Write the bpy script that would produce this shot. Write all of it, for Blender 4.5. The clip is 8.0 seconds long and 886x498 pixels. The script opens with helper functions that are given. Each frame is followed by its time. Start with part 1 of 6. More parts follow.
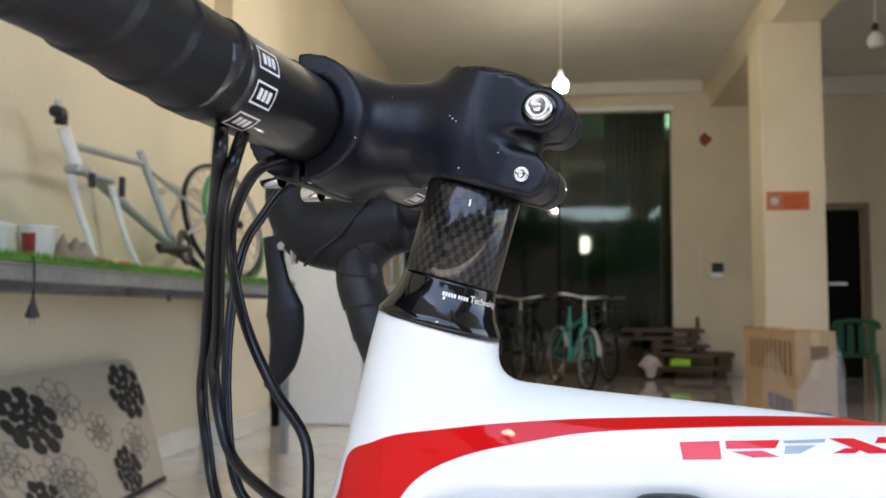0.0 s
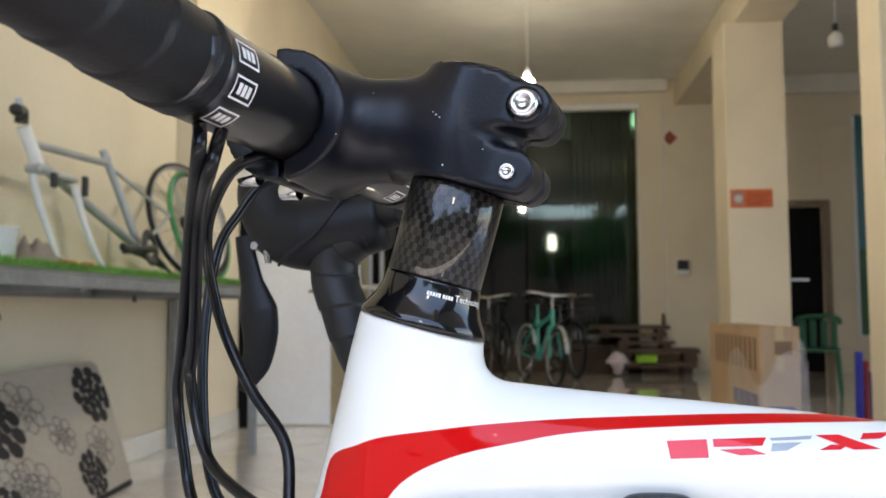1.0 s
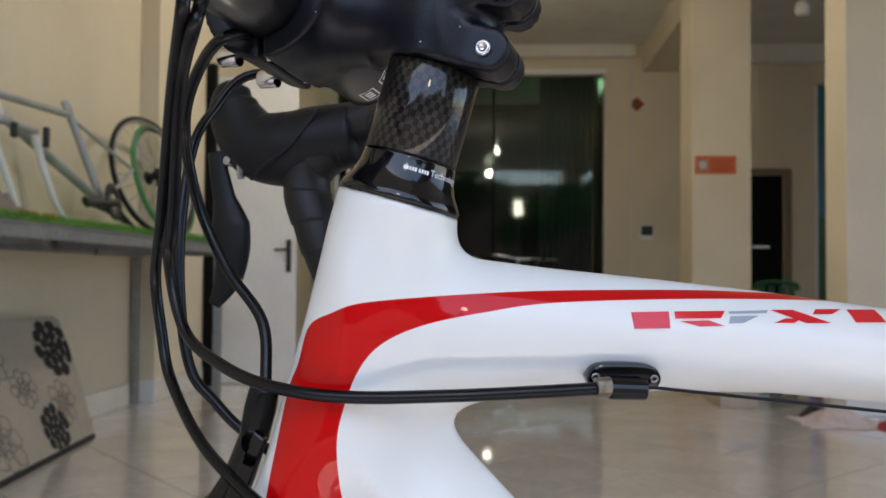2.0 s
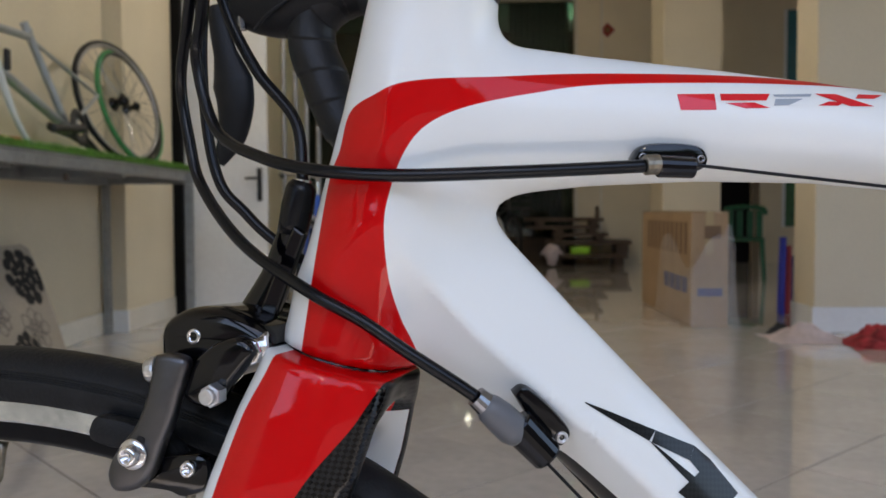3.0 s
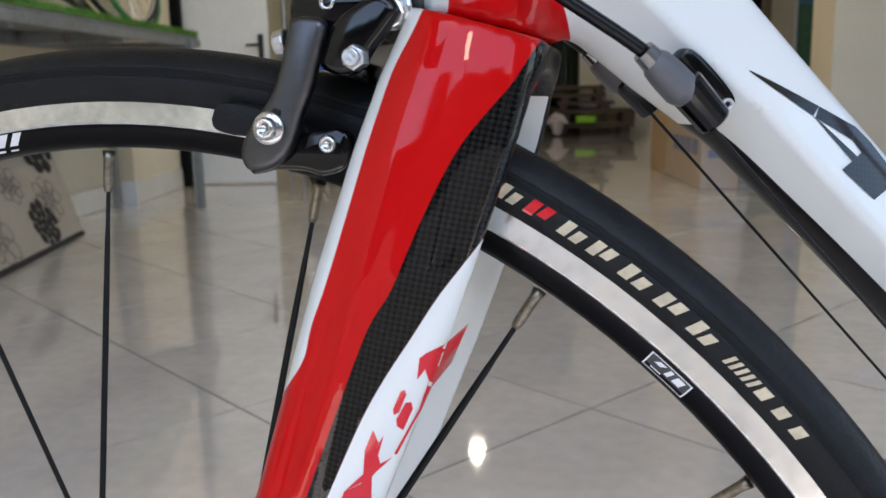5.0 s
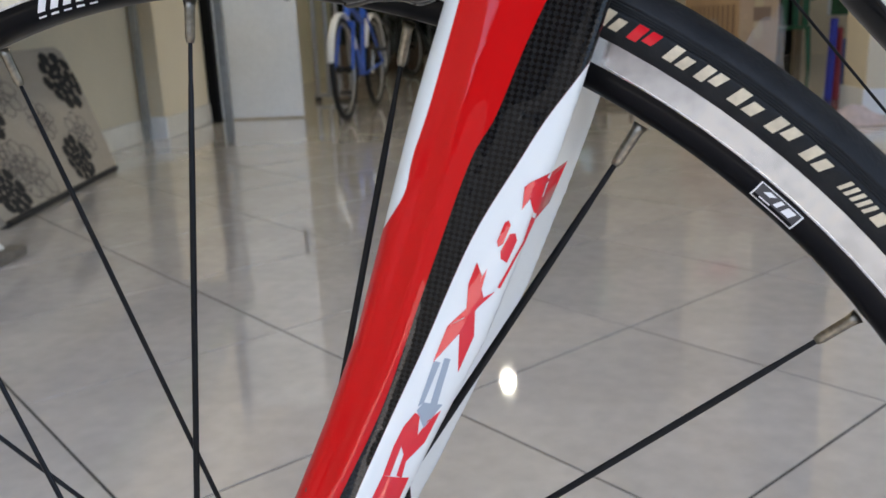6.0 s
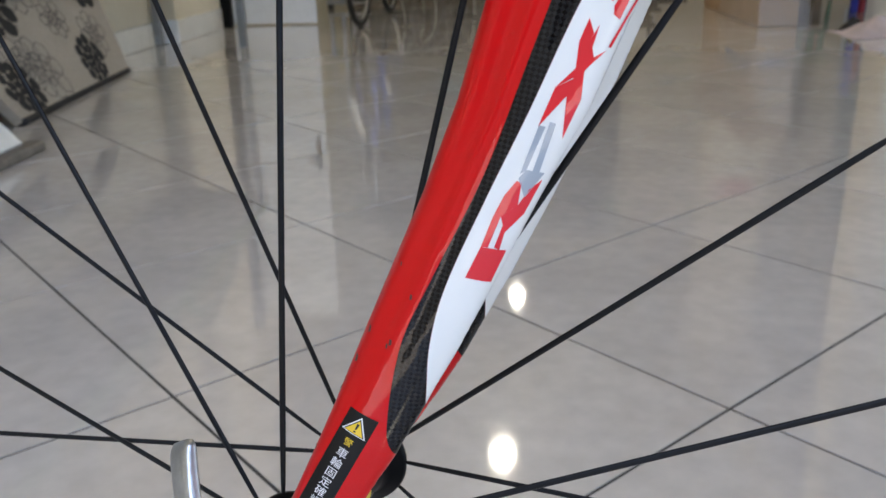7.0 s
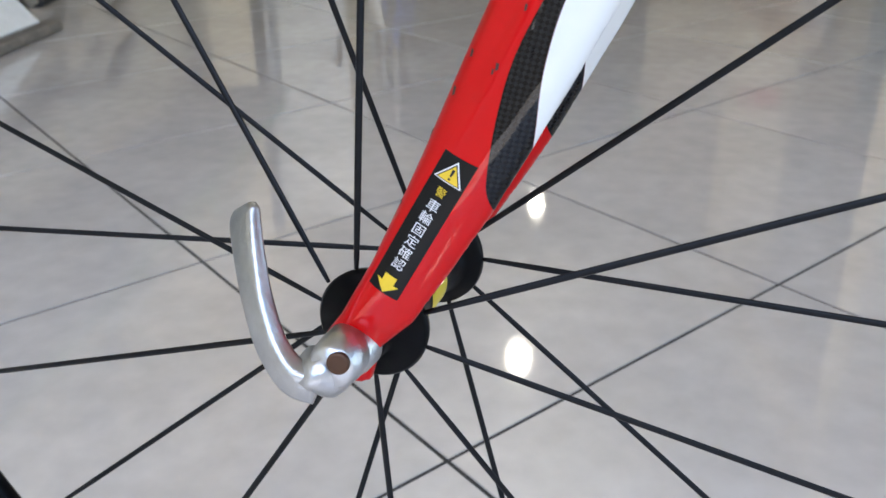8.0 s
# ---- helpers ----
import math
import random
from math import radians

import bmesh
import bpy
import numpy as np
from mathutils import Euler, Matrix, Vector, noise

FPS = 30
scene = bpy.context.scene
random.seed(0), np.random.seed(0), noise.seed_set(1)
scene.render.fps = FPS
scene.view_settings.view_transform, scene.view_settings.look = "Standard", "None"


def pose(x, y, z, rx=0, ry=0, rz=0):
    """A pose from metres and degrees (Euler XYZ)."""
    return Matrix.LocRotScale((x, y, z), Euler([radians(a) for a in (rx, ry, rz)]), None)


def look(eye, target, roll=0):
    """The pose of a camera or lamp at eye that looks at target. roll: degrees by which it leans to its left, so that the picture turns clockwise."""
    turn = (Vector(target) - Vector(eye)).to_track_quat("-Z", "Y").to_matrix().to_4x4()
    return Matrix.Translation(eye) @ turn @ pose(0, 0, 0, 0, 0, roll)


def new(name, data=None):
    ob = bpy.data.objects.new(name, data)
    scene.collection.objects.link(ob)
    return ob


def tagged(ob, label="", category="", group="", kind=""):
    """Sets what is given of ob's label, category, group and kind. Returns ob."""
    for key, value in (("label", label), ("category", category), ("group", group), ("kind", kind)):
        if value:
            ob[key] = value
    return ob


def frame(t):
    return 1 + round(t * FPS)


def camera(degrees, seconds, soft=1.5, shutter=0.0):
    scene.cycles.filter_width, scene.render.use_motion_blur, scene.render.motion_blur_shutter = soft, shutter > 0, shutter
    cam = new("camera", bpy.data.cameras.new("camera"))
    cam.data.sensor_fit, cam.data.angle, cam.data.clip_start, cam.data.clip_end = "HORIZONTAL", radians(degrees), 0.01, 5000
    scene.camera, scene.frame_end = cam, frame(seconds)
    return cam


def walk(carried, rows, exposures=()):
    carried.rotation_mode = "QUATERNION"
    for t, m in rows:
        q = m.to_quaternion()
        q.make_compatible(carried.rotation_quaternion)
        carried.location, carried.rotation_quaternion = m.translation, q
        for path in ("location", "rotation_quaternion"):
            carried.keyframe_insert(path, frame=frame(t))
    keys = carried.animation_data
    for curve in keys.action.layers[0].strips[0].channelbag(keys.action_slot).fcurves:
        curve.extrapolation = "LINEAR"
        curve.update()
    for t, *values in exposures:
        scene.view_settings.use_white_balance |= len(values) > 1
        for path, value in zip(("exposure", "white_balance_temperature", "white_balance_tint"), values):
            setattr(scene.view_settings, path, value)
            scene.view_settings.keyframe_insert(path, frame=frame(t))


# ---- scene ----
from mathutils.bvhtree import BVHTree

cam = camera(54.06, 8.0, soft=1.5)
cam.data.dof.use_dof, cam.data.dof.focus_distance, cam.data.dof.aperture_fstop = True, 0.34, 22.0  # close focus of a small phone lens
ROWS = [
    (0, 0.1940, -0.3113, 0.8072, 94.13, -0.29, 1.36),
    (0.5, 0.1978, -0.3071, 0.8101, 94.54, 0.60, 0.45),
    (1, 0.1884, -0.3059, 0.8075, 94.05, 0.20, -0.75),
    (1.2, 0.1852, -0.3015, 0.8050, 93.74, 0.06, -1.15),
    (2.3, 0.1849, -0.3168, 0.7630, 90.49, -0.64, -3.81),
    (2.5, 0.1781, -0.3171, 0.7541, 89.49, -0.58, -4.26),
    (3, 0.1598, -0.3070, 0.7252, 87.39, 0.24, -5.04),
    (3.5, 0.1365, -0.3050, 0.7078, 85.77, 0.59, -5.34),
    (4, 0.1187, -0.2978, 0.6933, 83.96, 0.78, -5.41),
    (4.5, 0.1127, -0.2907, 0.6751, 81.69, 1.16, -5.35),
    (4.7, 0.1129, -0.2876, 0.6660, 80.67, 1.22, -5.28),
    (5.8, 0.0925, -0.2952, 0.6315, 76.11, 1.77, -3.72),
    (6, 0.0864, -0.2883, 0.6224, 75.20, 2.33, -3.55),
    (6.5, 0.0679, -0.2960, 0.5872, 72.67, 1.88, -3.22),
    (7, 0.0537, -0.2974, 0.5755, 69.89, 1.65, -2.79),
    (7.5, 0.0398, -0.2908, 0.5529, 67.64, 1.54, -2.33),
    (8, 0.0237, -0.2765, 0.5048, 64.13, 0.95, -1.38),
]
walk(cam, [(t, pose(x, y, z, rx, ry, rz)) for t, x, y, z, rx, ry, rz in ROWS],
     exposures=[(0, 2.95, 6950, 13), (1.0, 2.98, 7000, 13), (2.5, 2.18, 7100, 15), (3.5, 2.29, 7050, 14), (4.5, 2.43, 6900, 12), (6.5, 2.49, 6700, 11), (7.5, 2.55, 6600, 11), (8.0, 2.77, 6500, 10)])

# ---- light: daylight through the open shop front, and the lamps of the room ----
world = bpy.data.worlds.new("sky")
scene.world = world
world.use_nodes = True
wn = world.node_tree.nodes
sky = wn.new("ShaderNodeTexSky")
sky.sky_type = "NISHITA"
sky.sun_disc = False
sky.sun_elevation, sky.sun_rotation = radians(68), radians(215)
wn["Background"].inputs["Strength"].default_value = 0.13
world.node_tree.links.new(sky.outputs[0], wn["Background"].inputs["Color"])
sun = new("sun", bpy.data.lights.new("sun", "SUN"))
sun.data.energy, sun.data.angle, sun.data.color = 3.0, radians(0.5), (1.0, 0.95, 0.88)
sun.matrix_world = look((-2.2, -4.2, 11.7), (0, 0, 0))


# ---- materials ----
def mat(name, color, rough=0.5, metal=0.0, coat=0.0, grain=0.0, grain_size=40.0, stain=0.0, stain_size=3.0, bump=0.0,
        bump_size=200.0, coat_rough=0.03, spec=0.5, rough_var=0.0):
    m = bpy.data.materials.new(name)
    m.use_nodes = True
    nt = m.node_tree
    p = nt.nodes["Principled BSDF"]
    p.inputs["Base Color"].default_value = (*color, 1)
    p.inputs["Roughness"].default_value = rough
    p.inputs["Metallic"].default_value = metal
    p.inputs["Coat Weight"].default_value = coat
    p.inputs["Coat Roughness"].default_value = coat_rough
    p.inputs["Specular IOR Level"].default_value = 0.04 if coat > 0.9 else spec
    tc = nt.nodes.new("ShaderNodeTexCoord")
    col = None
    for amount, size in ((grain, grain_size), (stain, stain_size)):
        if amount:
            n = nt.nodes.new("ShaderNodeTexNoise")
            n.inputs["Scale"].default_value, n.inputs["Detail"].default_value = size, 6
            nt.links.new(tc.outputs["Object"], n.inputs["Vector"])
            r = nt.nodes.new("ShaderNodeMapRange")
            r.inputs["From Min"].default_value, r.inputs["From Max"].default_value = 0.3, 0.7
            r.inputs["To Min"].default_value, r.inputs["To Max"].default_value = 1 - amount, 1 + amount
            nt.links.new(n.outputs["Fac"], r.inputs["Value"])
            mx = nt.nodes.new("ShaderNodeMix")
            mx.data_type, mx.blend_type = "RGBA", "MULTIPLY"
            mx.inputs["Factor"].default_value = 1
            if col is None:
                mx.inputs["A"].default_value = (*color, 1)
            else:
                nt.links.new(col, mx.inputs["A"])
            nt.links.new(r.outputs[0], mx.inputs["B"])
            col = mx.outputs["Result"]
    if col is not None:
        nt.links.new(col, p.inputs["Base Color"])
    if bump:
        n = nt.nodes.new("ShaderNodeTexNoise")
        n.inputs["Scale"].default_value, n.inputs["Detail"].default_value = bump_size, 4
        nt.links.new(tc.outputs["Object"], n.inputs["Vector"])
        b = nt.nodes.new("ShaderNodeBump")
        b.inputs["Strength"].default_value, b.inputs["Distance"].default_value = bump, 0.002
        nt.links.new(n.outputs["Fac"], b.inputs["Height"])
        nt.links.new(b.outputs[0], p.inputs["Normal"])
    if rough_var:
        n = nt.nodes.new("ShaderNodeTexNoise")
        n.inputs["Scale"].default_value, n.inputs["Detail"].default_value = stain_size * 3, 5
        nt.links.new(tc.outputs["Object"], n.inputs["Vector"])
        r = nt.nodes.new("ShaderNodeMapRange")
        r.inputs["To Min"].default_value, r.inputs["To Max"].default_value = max(rough - rough_var, 0.02), rough + rough_var
        nt.links.new(n.outputs["Fac"], r.inputs["Value"])
        nt.links.new(r.outputs[0], p.inputs["Roughness"])
    return m


def weave_nodes(nt, size, dark, light):
    """Twill of carbon fibre in the side view: small slanted tows, alternately light and dark."""
    tc = nt.nodes.new("ShaderNodeTexCoord")
    mp = nt.nodes.new("ShaderNodeMapping")
    mp.inputs["Rotation"].default_value = (0, radians(33), 0)
    mp.inputs["Scale"].default_value = (1, 0.02, 1)
    nt.links.new(tc.outputs["Object"], mp.inputs["Vector"])
    ch = nt.nodes.new("ShaderNodeTexChecker")
    ch.inputs["Scale"].default_value = 1 / size
    ch.inputs["Color1"].default_value, ch.inputs["Color2"].default_value = (*dark, 1), (*light, 1)
    nt.links.new(mp.outputs[0], ch.inputs["Vector"])
    return ch.outputs["Color"]


RED, WHITE = (0.58, 0.003, 0.004), (0.78, 0.80, 0.775)


def zoned(name, base, zones, carbon=None):
    """Lacquer with painted zones; each zone is a mesh attribute, positive inside."""
    m = mat(name, base, 0.35, coat=0.55, coat_rough=0.015, spec=0.04)
    nt = m.node_tree
    p = nt.nodes["Principled BSDF"]
    col = None
    for attr, color in zones:
        a = nt.nodes.new("ShaderNodeAttribute")
        a.attribute_name = attr
        r = nt.nodes.new("ShaderNodeMapRange")
        r.inputs["From Min"].default_value, r.inputs["From Max"].default_value = -0.00012, 0.00012
        nt.links.new(a.outputs["Fac"], r.inputs["Value"])
        mx = nt.nodes.new("ShaderNodeMix")
        mx.data_type = "RGBA"
        nt.links.new(r.outputs[0], mx.inputs["Factor"])
        if col is None:
            mx.inputs["A"].default_value = (*base, 1)
        else:
            nt.links.new(col, mx.inputs["A"])
        if color == "carbon":
            nt.links.new(weave_nodes(nt, 0.0013, (0.001, 0.001, 0.001), (0.011, 0.011, 0.011)), mx.inputs["B"])
        else:
            mx.inputs["B"].default_value = (*color, 1)
        col = mx.outputs["Result"]
    nt.links.new(col, p.inputs["Base Color"])
    return m


M_FRAME = zoned("frame_lacquer", WHITE, [("black", (0.008, 0.008, 0.009)), ("red", RED)])
M_FORK = zoned("fork_lacquer", RED, [("white", WHITE), ("carbon", "carbon")])
M_WALL = mat("cream_wall_paint", (0.72, 0.63, 0.475), 0.7, grain=0.03, grain_size=60, stain=0.07, stain_size=1.2, bump=0.15, bump_size=90)
M_CEIL = mat("ceiling_paint", (0.74, 0.715, 0.64), 0.8, grain=0.03, stain=0.05)
M_TILE = mat("polished_floor_tile", (0.70, 0.645, 0.595), 0.05, spec=0.9, coat=0.6, coat_rough=0.02, grain=0.07, grain_size=25, stain=0.08, stain_size=3.5, bump=0.02, bump_size=14)
M_GROUT = mat("grey_grout", (0.075, 0.07, 0.065), 0.9, grain=0.2, spec=0.2)
M_BLACK = mat("black_anodised_metal", (0.0018, 0.0018, 0.0026), 0.10, spec=0.42, grain=0.1)
M_STEM = mat("satin_black_alloy", (0.004, 0.005, 0.009), 0.33, spec=0.28, grain=0.1, grain_size=300, bump=0.05, bump_size=900)
M_RUBBER = mat("black_tyre_rubber", (0.0105, 0.0115, 0.013), 0.5, spec=0.22, grain=0.2, grain_size=120, bump=0.2, bump_size=500)
M_ALU = mat("worn_brake_track", (0.86, 0.88, 0.91), 0.15, metal=1.0, grain=0.14, grain_size=260, stain=0.25, stain_size=22, rough_var=0.09)
M_RIM = mat("black_rim_paint", (0.003, 0.003, 0.004), 0.30, coat=0.04, spec=0.10, grain=0.1)
M_SPOKE = mat("black_spoke_steel", (0.008, 0.0085, 0.010), 0.45, metal=0.6, grain=0.2, grain_size=200)
M_NIPPLE = mat("tarnished_nipple", (0.26, 0.23, 0.18), 0.4, metal=1.0, grain=0.3, grain_size=400)
M_STEEL = mat("bright_steel", (0.70, 0.70, 0.71), 0.18, metal=1.0, grain=0.1, grain_size=300)
M_CASTALU = mat("brushed_aluminium", (0.62, 0.63, 0.64), 0.35, metal=1.0, grain=0.12, grain_size=90, bump=0.2, bump_size=400)
M_CABLE = mat("black_cable_housing", (0.004, 0.0045, 0.006), 0.27, spec=0.3, grain=0.1, grain_size=200)


# ---- helpers for building ----
def mesh_from(name, verts, faces, smooth=True):
    me = bpy.data.meshes.new(name)
    me.from_pydata([tuple(map(float, v)) for v in verts], [], [tuple(map(int, f)) for f in faces])
    me.update()
    if smooth:
        me.shade_smooth()
    return me


def part(name, shape, material, parent, label="", smooth=None, m=None):
    """Links a bmesh or mesh as one mesh object under a thing or under a part."""
    if isinstance(shape, bmesh.types.BMesh):
        me = bpy.data.meshes.new(name)
        shape.to_mesh(me)
        shape.free()
    else:
        me = shape
    if smooth is not None and smooth > 0:
        me.shade_smooth()
        me.set_sharp_from_angle(angle=radians(smooth))
    if material and not me.materials:
        me.materials.append(material)
    ob = new(name, me)
    ob.parent = parent
    if m is not None:
        ob.matrix_basis = m
    return tagged(ob, label) if label else ob


def thing(name, label, category, group="", kind="", m=None):
    ob = new(name)
    ob.empty_display_size = 0.05
    if m is not None:
        ob.matrix_world = m
    return tagged(ob, label, category, group, kind)


def add_box(bm, lo, hi, bevel=0.0, m=None):
    c = [(a + b) / 2 for a, b in zip(lo, hi)]
    s = [abs(b - a) for a, b in zip(lo, hi)]
    mm = (m or Matrix()) @ Matrix.Translation(c) @ Matrix.Diagonal((*s, 1))
    r = bmesh.ops.create_cube(bm, size=1.0, matrix=mm)
    if bevel:
        edges = list({e for v in r["verts"] for e in v.link_edges})
        bmesh.ops.bevel(bm, geom=edges, offset=bevel, segments=2, affect="EDGES", profile=0.5)
    return bm


def box(lo, hi, bevel=0.0, m=None):
    return add_box(bmesh.new(), lo, hi, bevel, m)


RM = pose(0.003, 0.043, 0, 0, 0, -6.5)  # the room stands at a slight angle to the bicycle


def structure(name, bm, material, label="", category=""):
    me = bpy.data.meshes.new(name)
    bm.to_mesh(me)
    bm.free()
    me.materials.append(material)
    ob = new(name, me)
    ob.matrix_world = RM
    return tagged(ob, label, category, kind="structure")


def axis_frame(p, q):
    """Matrix whose z axis runs from p to q, at p."""
    d = (Vector(q) - Vector(p)).normalized()
    return Matrix.Translation(p) @ d.to_track_quat("Z", "Y").to_matrix().to_4x4()


def add_rod(bm, p, q, r0, r1=None, seg=12, bevel=0.0):
    r1 = r0 if r1 is None else r1
    L = (Vector(q) - Vector(p)).length
    r = bmesh.ops.create_cone(bm, cap_ends=True, segments=seg, radius1=r0, radius2=r1, depth=L,
                              matrix=axis_frame(p, q) @ Matrix.Translation((0, 0, L / 2)))
    if bevel:
        rim = [e for e in {e for v in r["verts"] for e in v.link_edges} if len(e.link_faces) == 2 and
               any(len(f.verts) > 4 for f in e.link_faces)]
        bmesh.ops.bevel(bm, geom=rim, offset=bevel, segments=2, affect="EDGES", profile=0.5)
    return bm


def rod(p, q, r0, r1=None, seg=12, bevel=0.0):
    return add_rod(bmesh.new(), p, q, r0, r1, seg, bevel)


def slab(points, y0, y1, bevel=0.0, m=None, seg=2):
    """Side-view outline (x, z) drawn out from y0 to y1, with rounded edges."""
    bm = bmesh.new()
    a = [bm.verts.new((x, y0, z)) for x, z in points]
    f = bm.faces.new(a)
    r = bmesh.ops.extrude_face_region(bm, geom=[f])
    top = [v for v in r["geom"] if isinstance(v, bmesh.types.BMVert)]
    bmesh.ops.translate(bm, verts=top, vec=(0, y1 - y0, 0))
    bmesh.ops.recalc_face_normals(bm, faces=bm.faces)
    if bevel:
        edges = [e for e in bm.edges if abs(e.verts[0].co.y - e.verts[1].co.y) < 1e-7]
        bmesh.ops.bevel(bm, geom=edges, offset=bevel, segments=seg, affect="EDGES", profile=0.5)
    if m is not None:
        bmesh.ops.transform(bm, matrix=m, verts=bm.verts)
    return bm


def smooth_line(points, n=8):
    """Catmull-Rom through the points."""
    p = [Vector(q) for q in points]
    p = [p[0] * 2 - p[1]] + p + [p[-1] * 2 - p[-2]]
    out = []
    for i in range(1, len(p) - 2):
        for k in range(n):
            t = k / n
            a, b, c, d = p[i - 1], p[i], p[i + 1], p[i + 2]
            out.append(0.5 * ((2 * b) + (c - a) * t + (2 * a - 5 * b + 4 * c - d) * t * t + (3 * b - a - 3 * c + d) * t ** 3))
    out.append(p[-2])
    return out


def tube(points, radii, seg=14, flat=1.0, caps=True, n=8, up=(0, 0, 1)):
    """A round tube through the points; radii a number or one a point; flat squeezes it along its second axis."""
    line = smooth_line(points, n) if n > 1 else [Vector(p) for p in points]
    if not isinstance(radii, (list, tuple)):
        radii = [radii] * len(points)
    m = len(line)
    rr = np.interp(np.linspace(0, len(points) - 1, m), range(len(points)), radii)
    verts, faces = [], []
    ref = Vector(up)
    for i, p in enumerate(line):
        d = (line[min(i + 1, m - 1)] - line[max(i - 1, 0)]).normalized()
        u = ref - d * ref.dot(d)
        if u.length < 1e-4:
            u = Vector((1, 0, 0)) - d * d.x
        u.normalize()
        w = d.cross(u)
        ref = u
        for k in range(seg):
            a = 2 * math.pi * k / seg
            verts.append(p + u * (math.cos(a) * rr[i]) + w * (math.sin(a) * rr[i] * flat))
    for i in range(m - 1):
        for k in range(seg):
            a, b = i * seg + k, i * seg + (k + 1) % seg
            faces.append((a, b, b + seg, a + seg))
    if caps:
        faces.append(tuple(reversed(range(seg))))
        faces.append(tuple((m - 1) * seg + k for k in range(seg)))
    return mesh_from("tube", verts, faces)


def lathe(profile, m, seg=48, closed=False):
    """Profile of (radius, height) turned about the z axis of m."""
    verts, faces = [], []
    n = len(profile)
    for k in range(seg):
        a = 2 * math.pi * k / seg
        for r, h in profile:
            verts.append(m @ Vector((r * math.cos(a), r * math.sin(a), h)))
    for k in range(seg):
        k2 = (k + 1) % seg
        for i in range(n if closed else n - 1):
            j = (i + 1) % n
            faces.append((k * n + i, k2 * n + i, k2 * n + j, k * n + j))
    return mesh_from("lathe", verts, faces)


def surface(f, lo, hi, h):
    """Mesh of the surface f = 0 (negative inside) by surface nets, pulled onto the surface."""
    axes = [np.arange(a, b + h, h) for a, b in zip(lo, hi)]
    X, Y, Z = np.meshgrid(*axes, indexing="ij")
    V = f(X, Y, Z)
    s = V < 0
    n = V.shape
    cnt = np.zeros((n[0] - 1, n[1] - 1, n[2] - 1))
    acc = np.zeros((*cnt.shape, 3))
    sl = lambda d, m: slice(d, m - 1 + d)
    corners = [(i, j, k) for i in (0, 1) for j in (0, 1) for k in (0, 1)]
    for a in corners:
        for ax in range(3):
            if a[ax]:
                continue
            b = tuple(1 if q == ax else a[q] for q in range(3))
            va = V[sl(a[0], n[0]), sl(a[1], n[1]), sl(a[2], n[2])]
            vb = V[sl(b[0], n[0]), sl(b[1], n[1]), sl(b[2], n[2])]
            cross = (va < 0) != (vb < 0)
            t = np.where(cross, va / np.where(cross, va - vb, 1), 0)
            cnt += cross
            for q in range(3):
                acc[..., q] += cross * (a[q] + (t if q == ax else 0))
    on = cnt > 0
    idx = -np.ones(on.shape, int)
    idx[on] = np.arange(on.sum())
    cell = np.argwhere(on)
    P = np.array(lo) + h * (cell + acc[on] / cnt[on][:, None])
    faces = []
    for ax in range(3):
        o1, o2 = [q for q in range(3) if q != ax]
        a = [slice(None)] * 3
        b = [slice(None)] * 3
        a[ax], b[ax] = slice(0, n[ax] - 1), slice(1, n[ax])
        ch = np.argwhere(s[tuple(a)] != s[tuple(b)])
        ch = ch[(ch[:, o1] > 0) & (ch[:, o2] > 0) & (ch[:, o1] < n[o1] - 1) & (ch[:, o2] < n[o2] - 1)]
        inside = s[ch[:, 0], ch[:, 1], ch[:, 2]]
        quad = []
        for d1, d2 in ((-1, -1), (0, -1), (0, 0), (-1, 0)):
            c = ch.copy()
            c[:, o1] += d1
            c[:, o2] += d2
            quad.append(idx[c[:, 0], c[:, 1], c[:, 2]])
        q = np.stack(quad, 1)
        flip = inside if ax != 1 else ~inside
        q[~flip] = q[~flip][:, ::-1]
        faces.append(q)
    F = np.concatenate(faces)
    F = F[(F >= 0).all(1)]
    for _ in range(3):
        e = 2e-5
        v = f(P[:, 0], P[:, 1], P[:, 2])
        g = np.stack([(f(*(P + e * d).T) - v) / e for d in np.eye(3)], 1)
        P = P - np.clip(v / np.maximum((g * g).sum(1), 0.05), -h, h)[:, None] * g
    return P, F


def smin(a, b, k):
    h = np.clip(0.5 + 0.5 * (b - a) / k, 0, 1)
    return b + (a - b) * h - k * h * (1 - h)


def smax(a, b, k):
    return -smin(-a, -b, k)


def inside_of(poly, x, z):
    """Signed distance to a polygon of the side view, positive inside."""
    p = np.array(poly)
    q = np.roll(p, -1, 0)
    best = np.full(len(x), 1e9)
    inn = np.zeros(len(x), bool)
    for (ax, az), (bx, bz) in zip(p, q):
        dx, dz = bx - ax, bz - az
        t = np.clip(((x - ax) * dx + (z - az) * dz) / (dx * dx + dz * dz + 1e-15), 0, 1)
        best = np.minimum(best, np.hypot(x - ax - t * dx, z - az - t * dz))
        c = ((az > z) != (bz > z)) & (x < (bx - ax) * (z - az) / (bz - az + 1e-15) + ax)
        inn ^= c
    return np.where(inn, best, -best)


def set_zone(me, name, poly):
    co = np.empty(len(me.vertices) * 3)
    me.vertices.foreach_get("co", co)
    co = co.reshape(-1, 3)
    at = me.attributes.new(name, "FLOAT", "POINT")
    at.data.foreach_set("value", inside_of(poly, co[:, 0], co[:, 2]).astype(np.float32))


def spline(points, n=8):
    return [(p.x, p.y) for p in smooth_line([(a, b, 0) for a, b in points], n)]

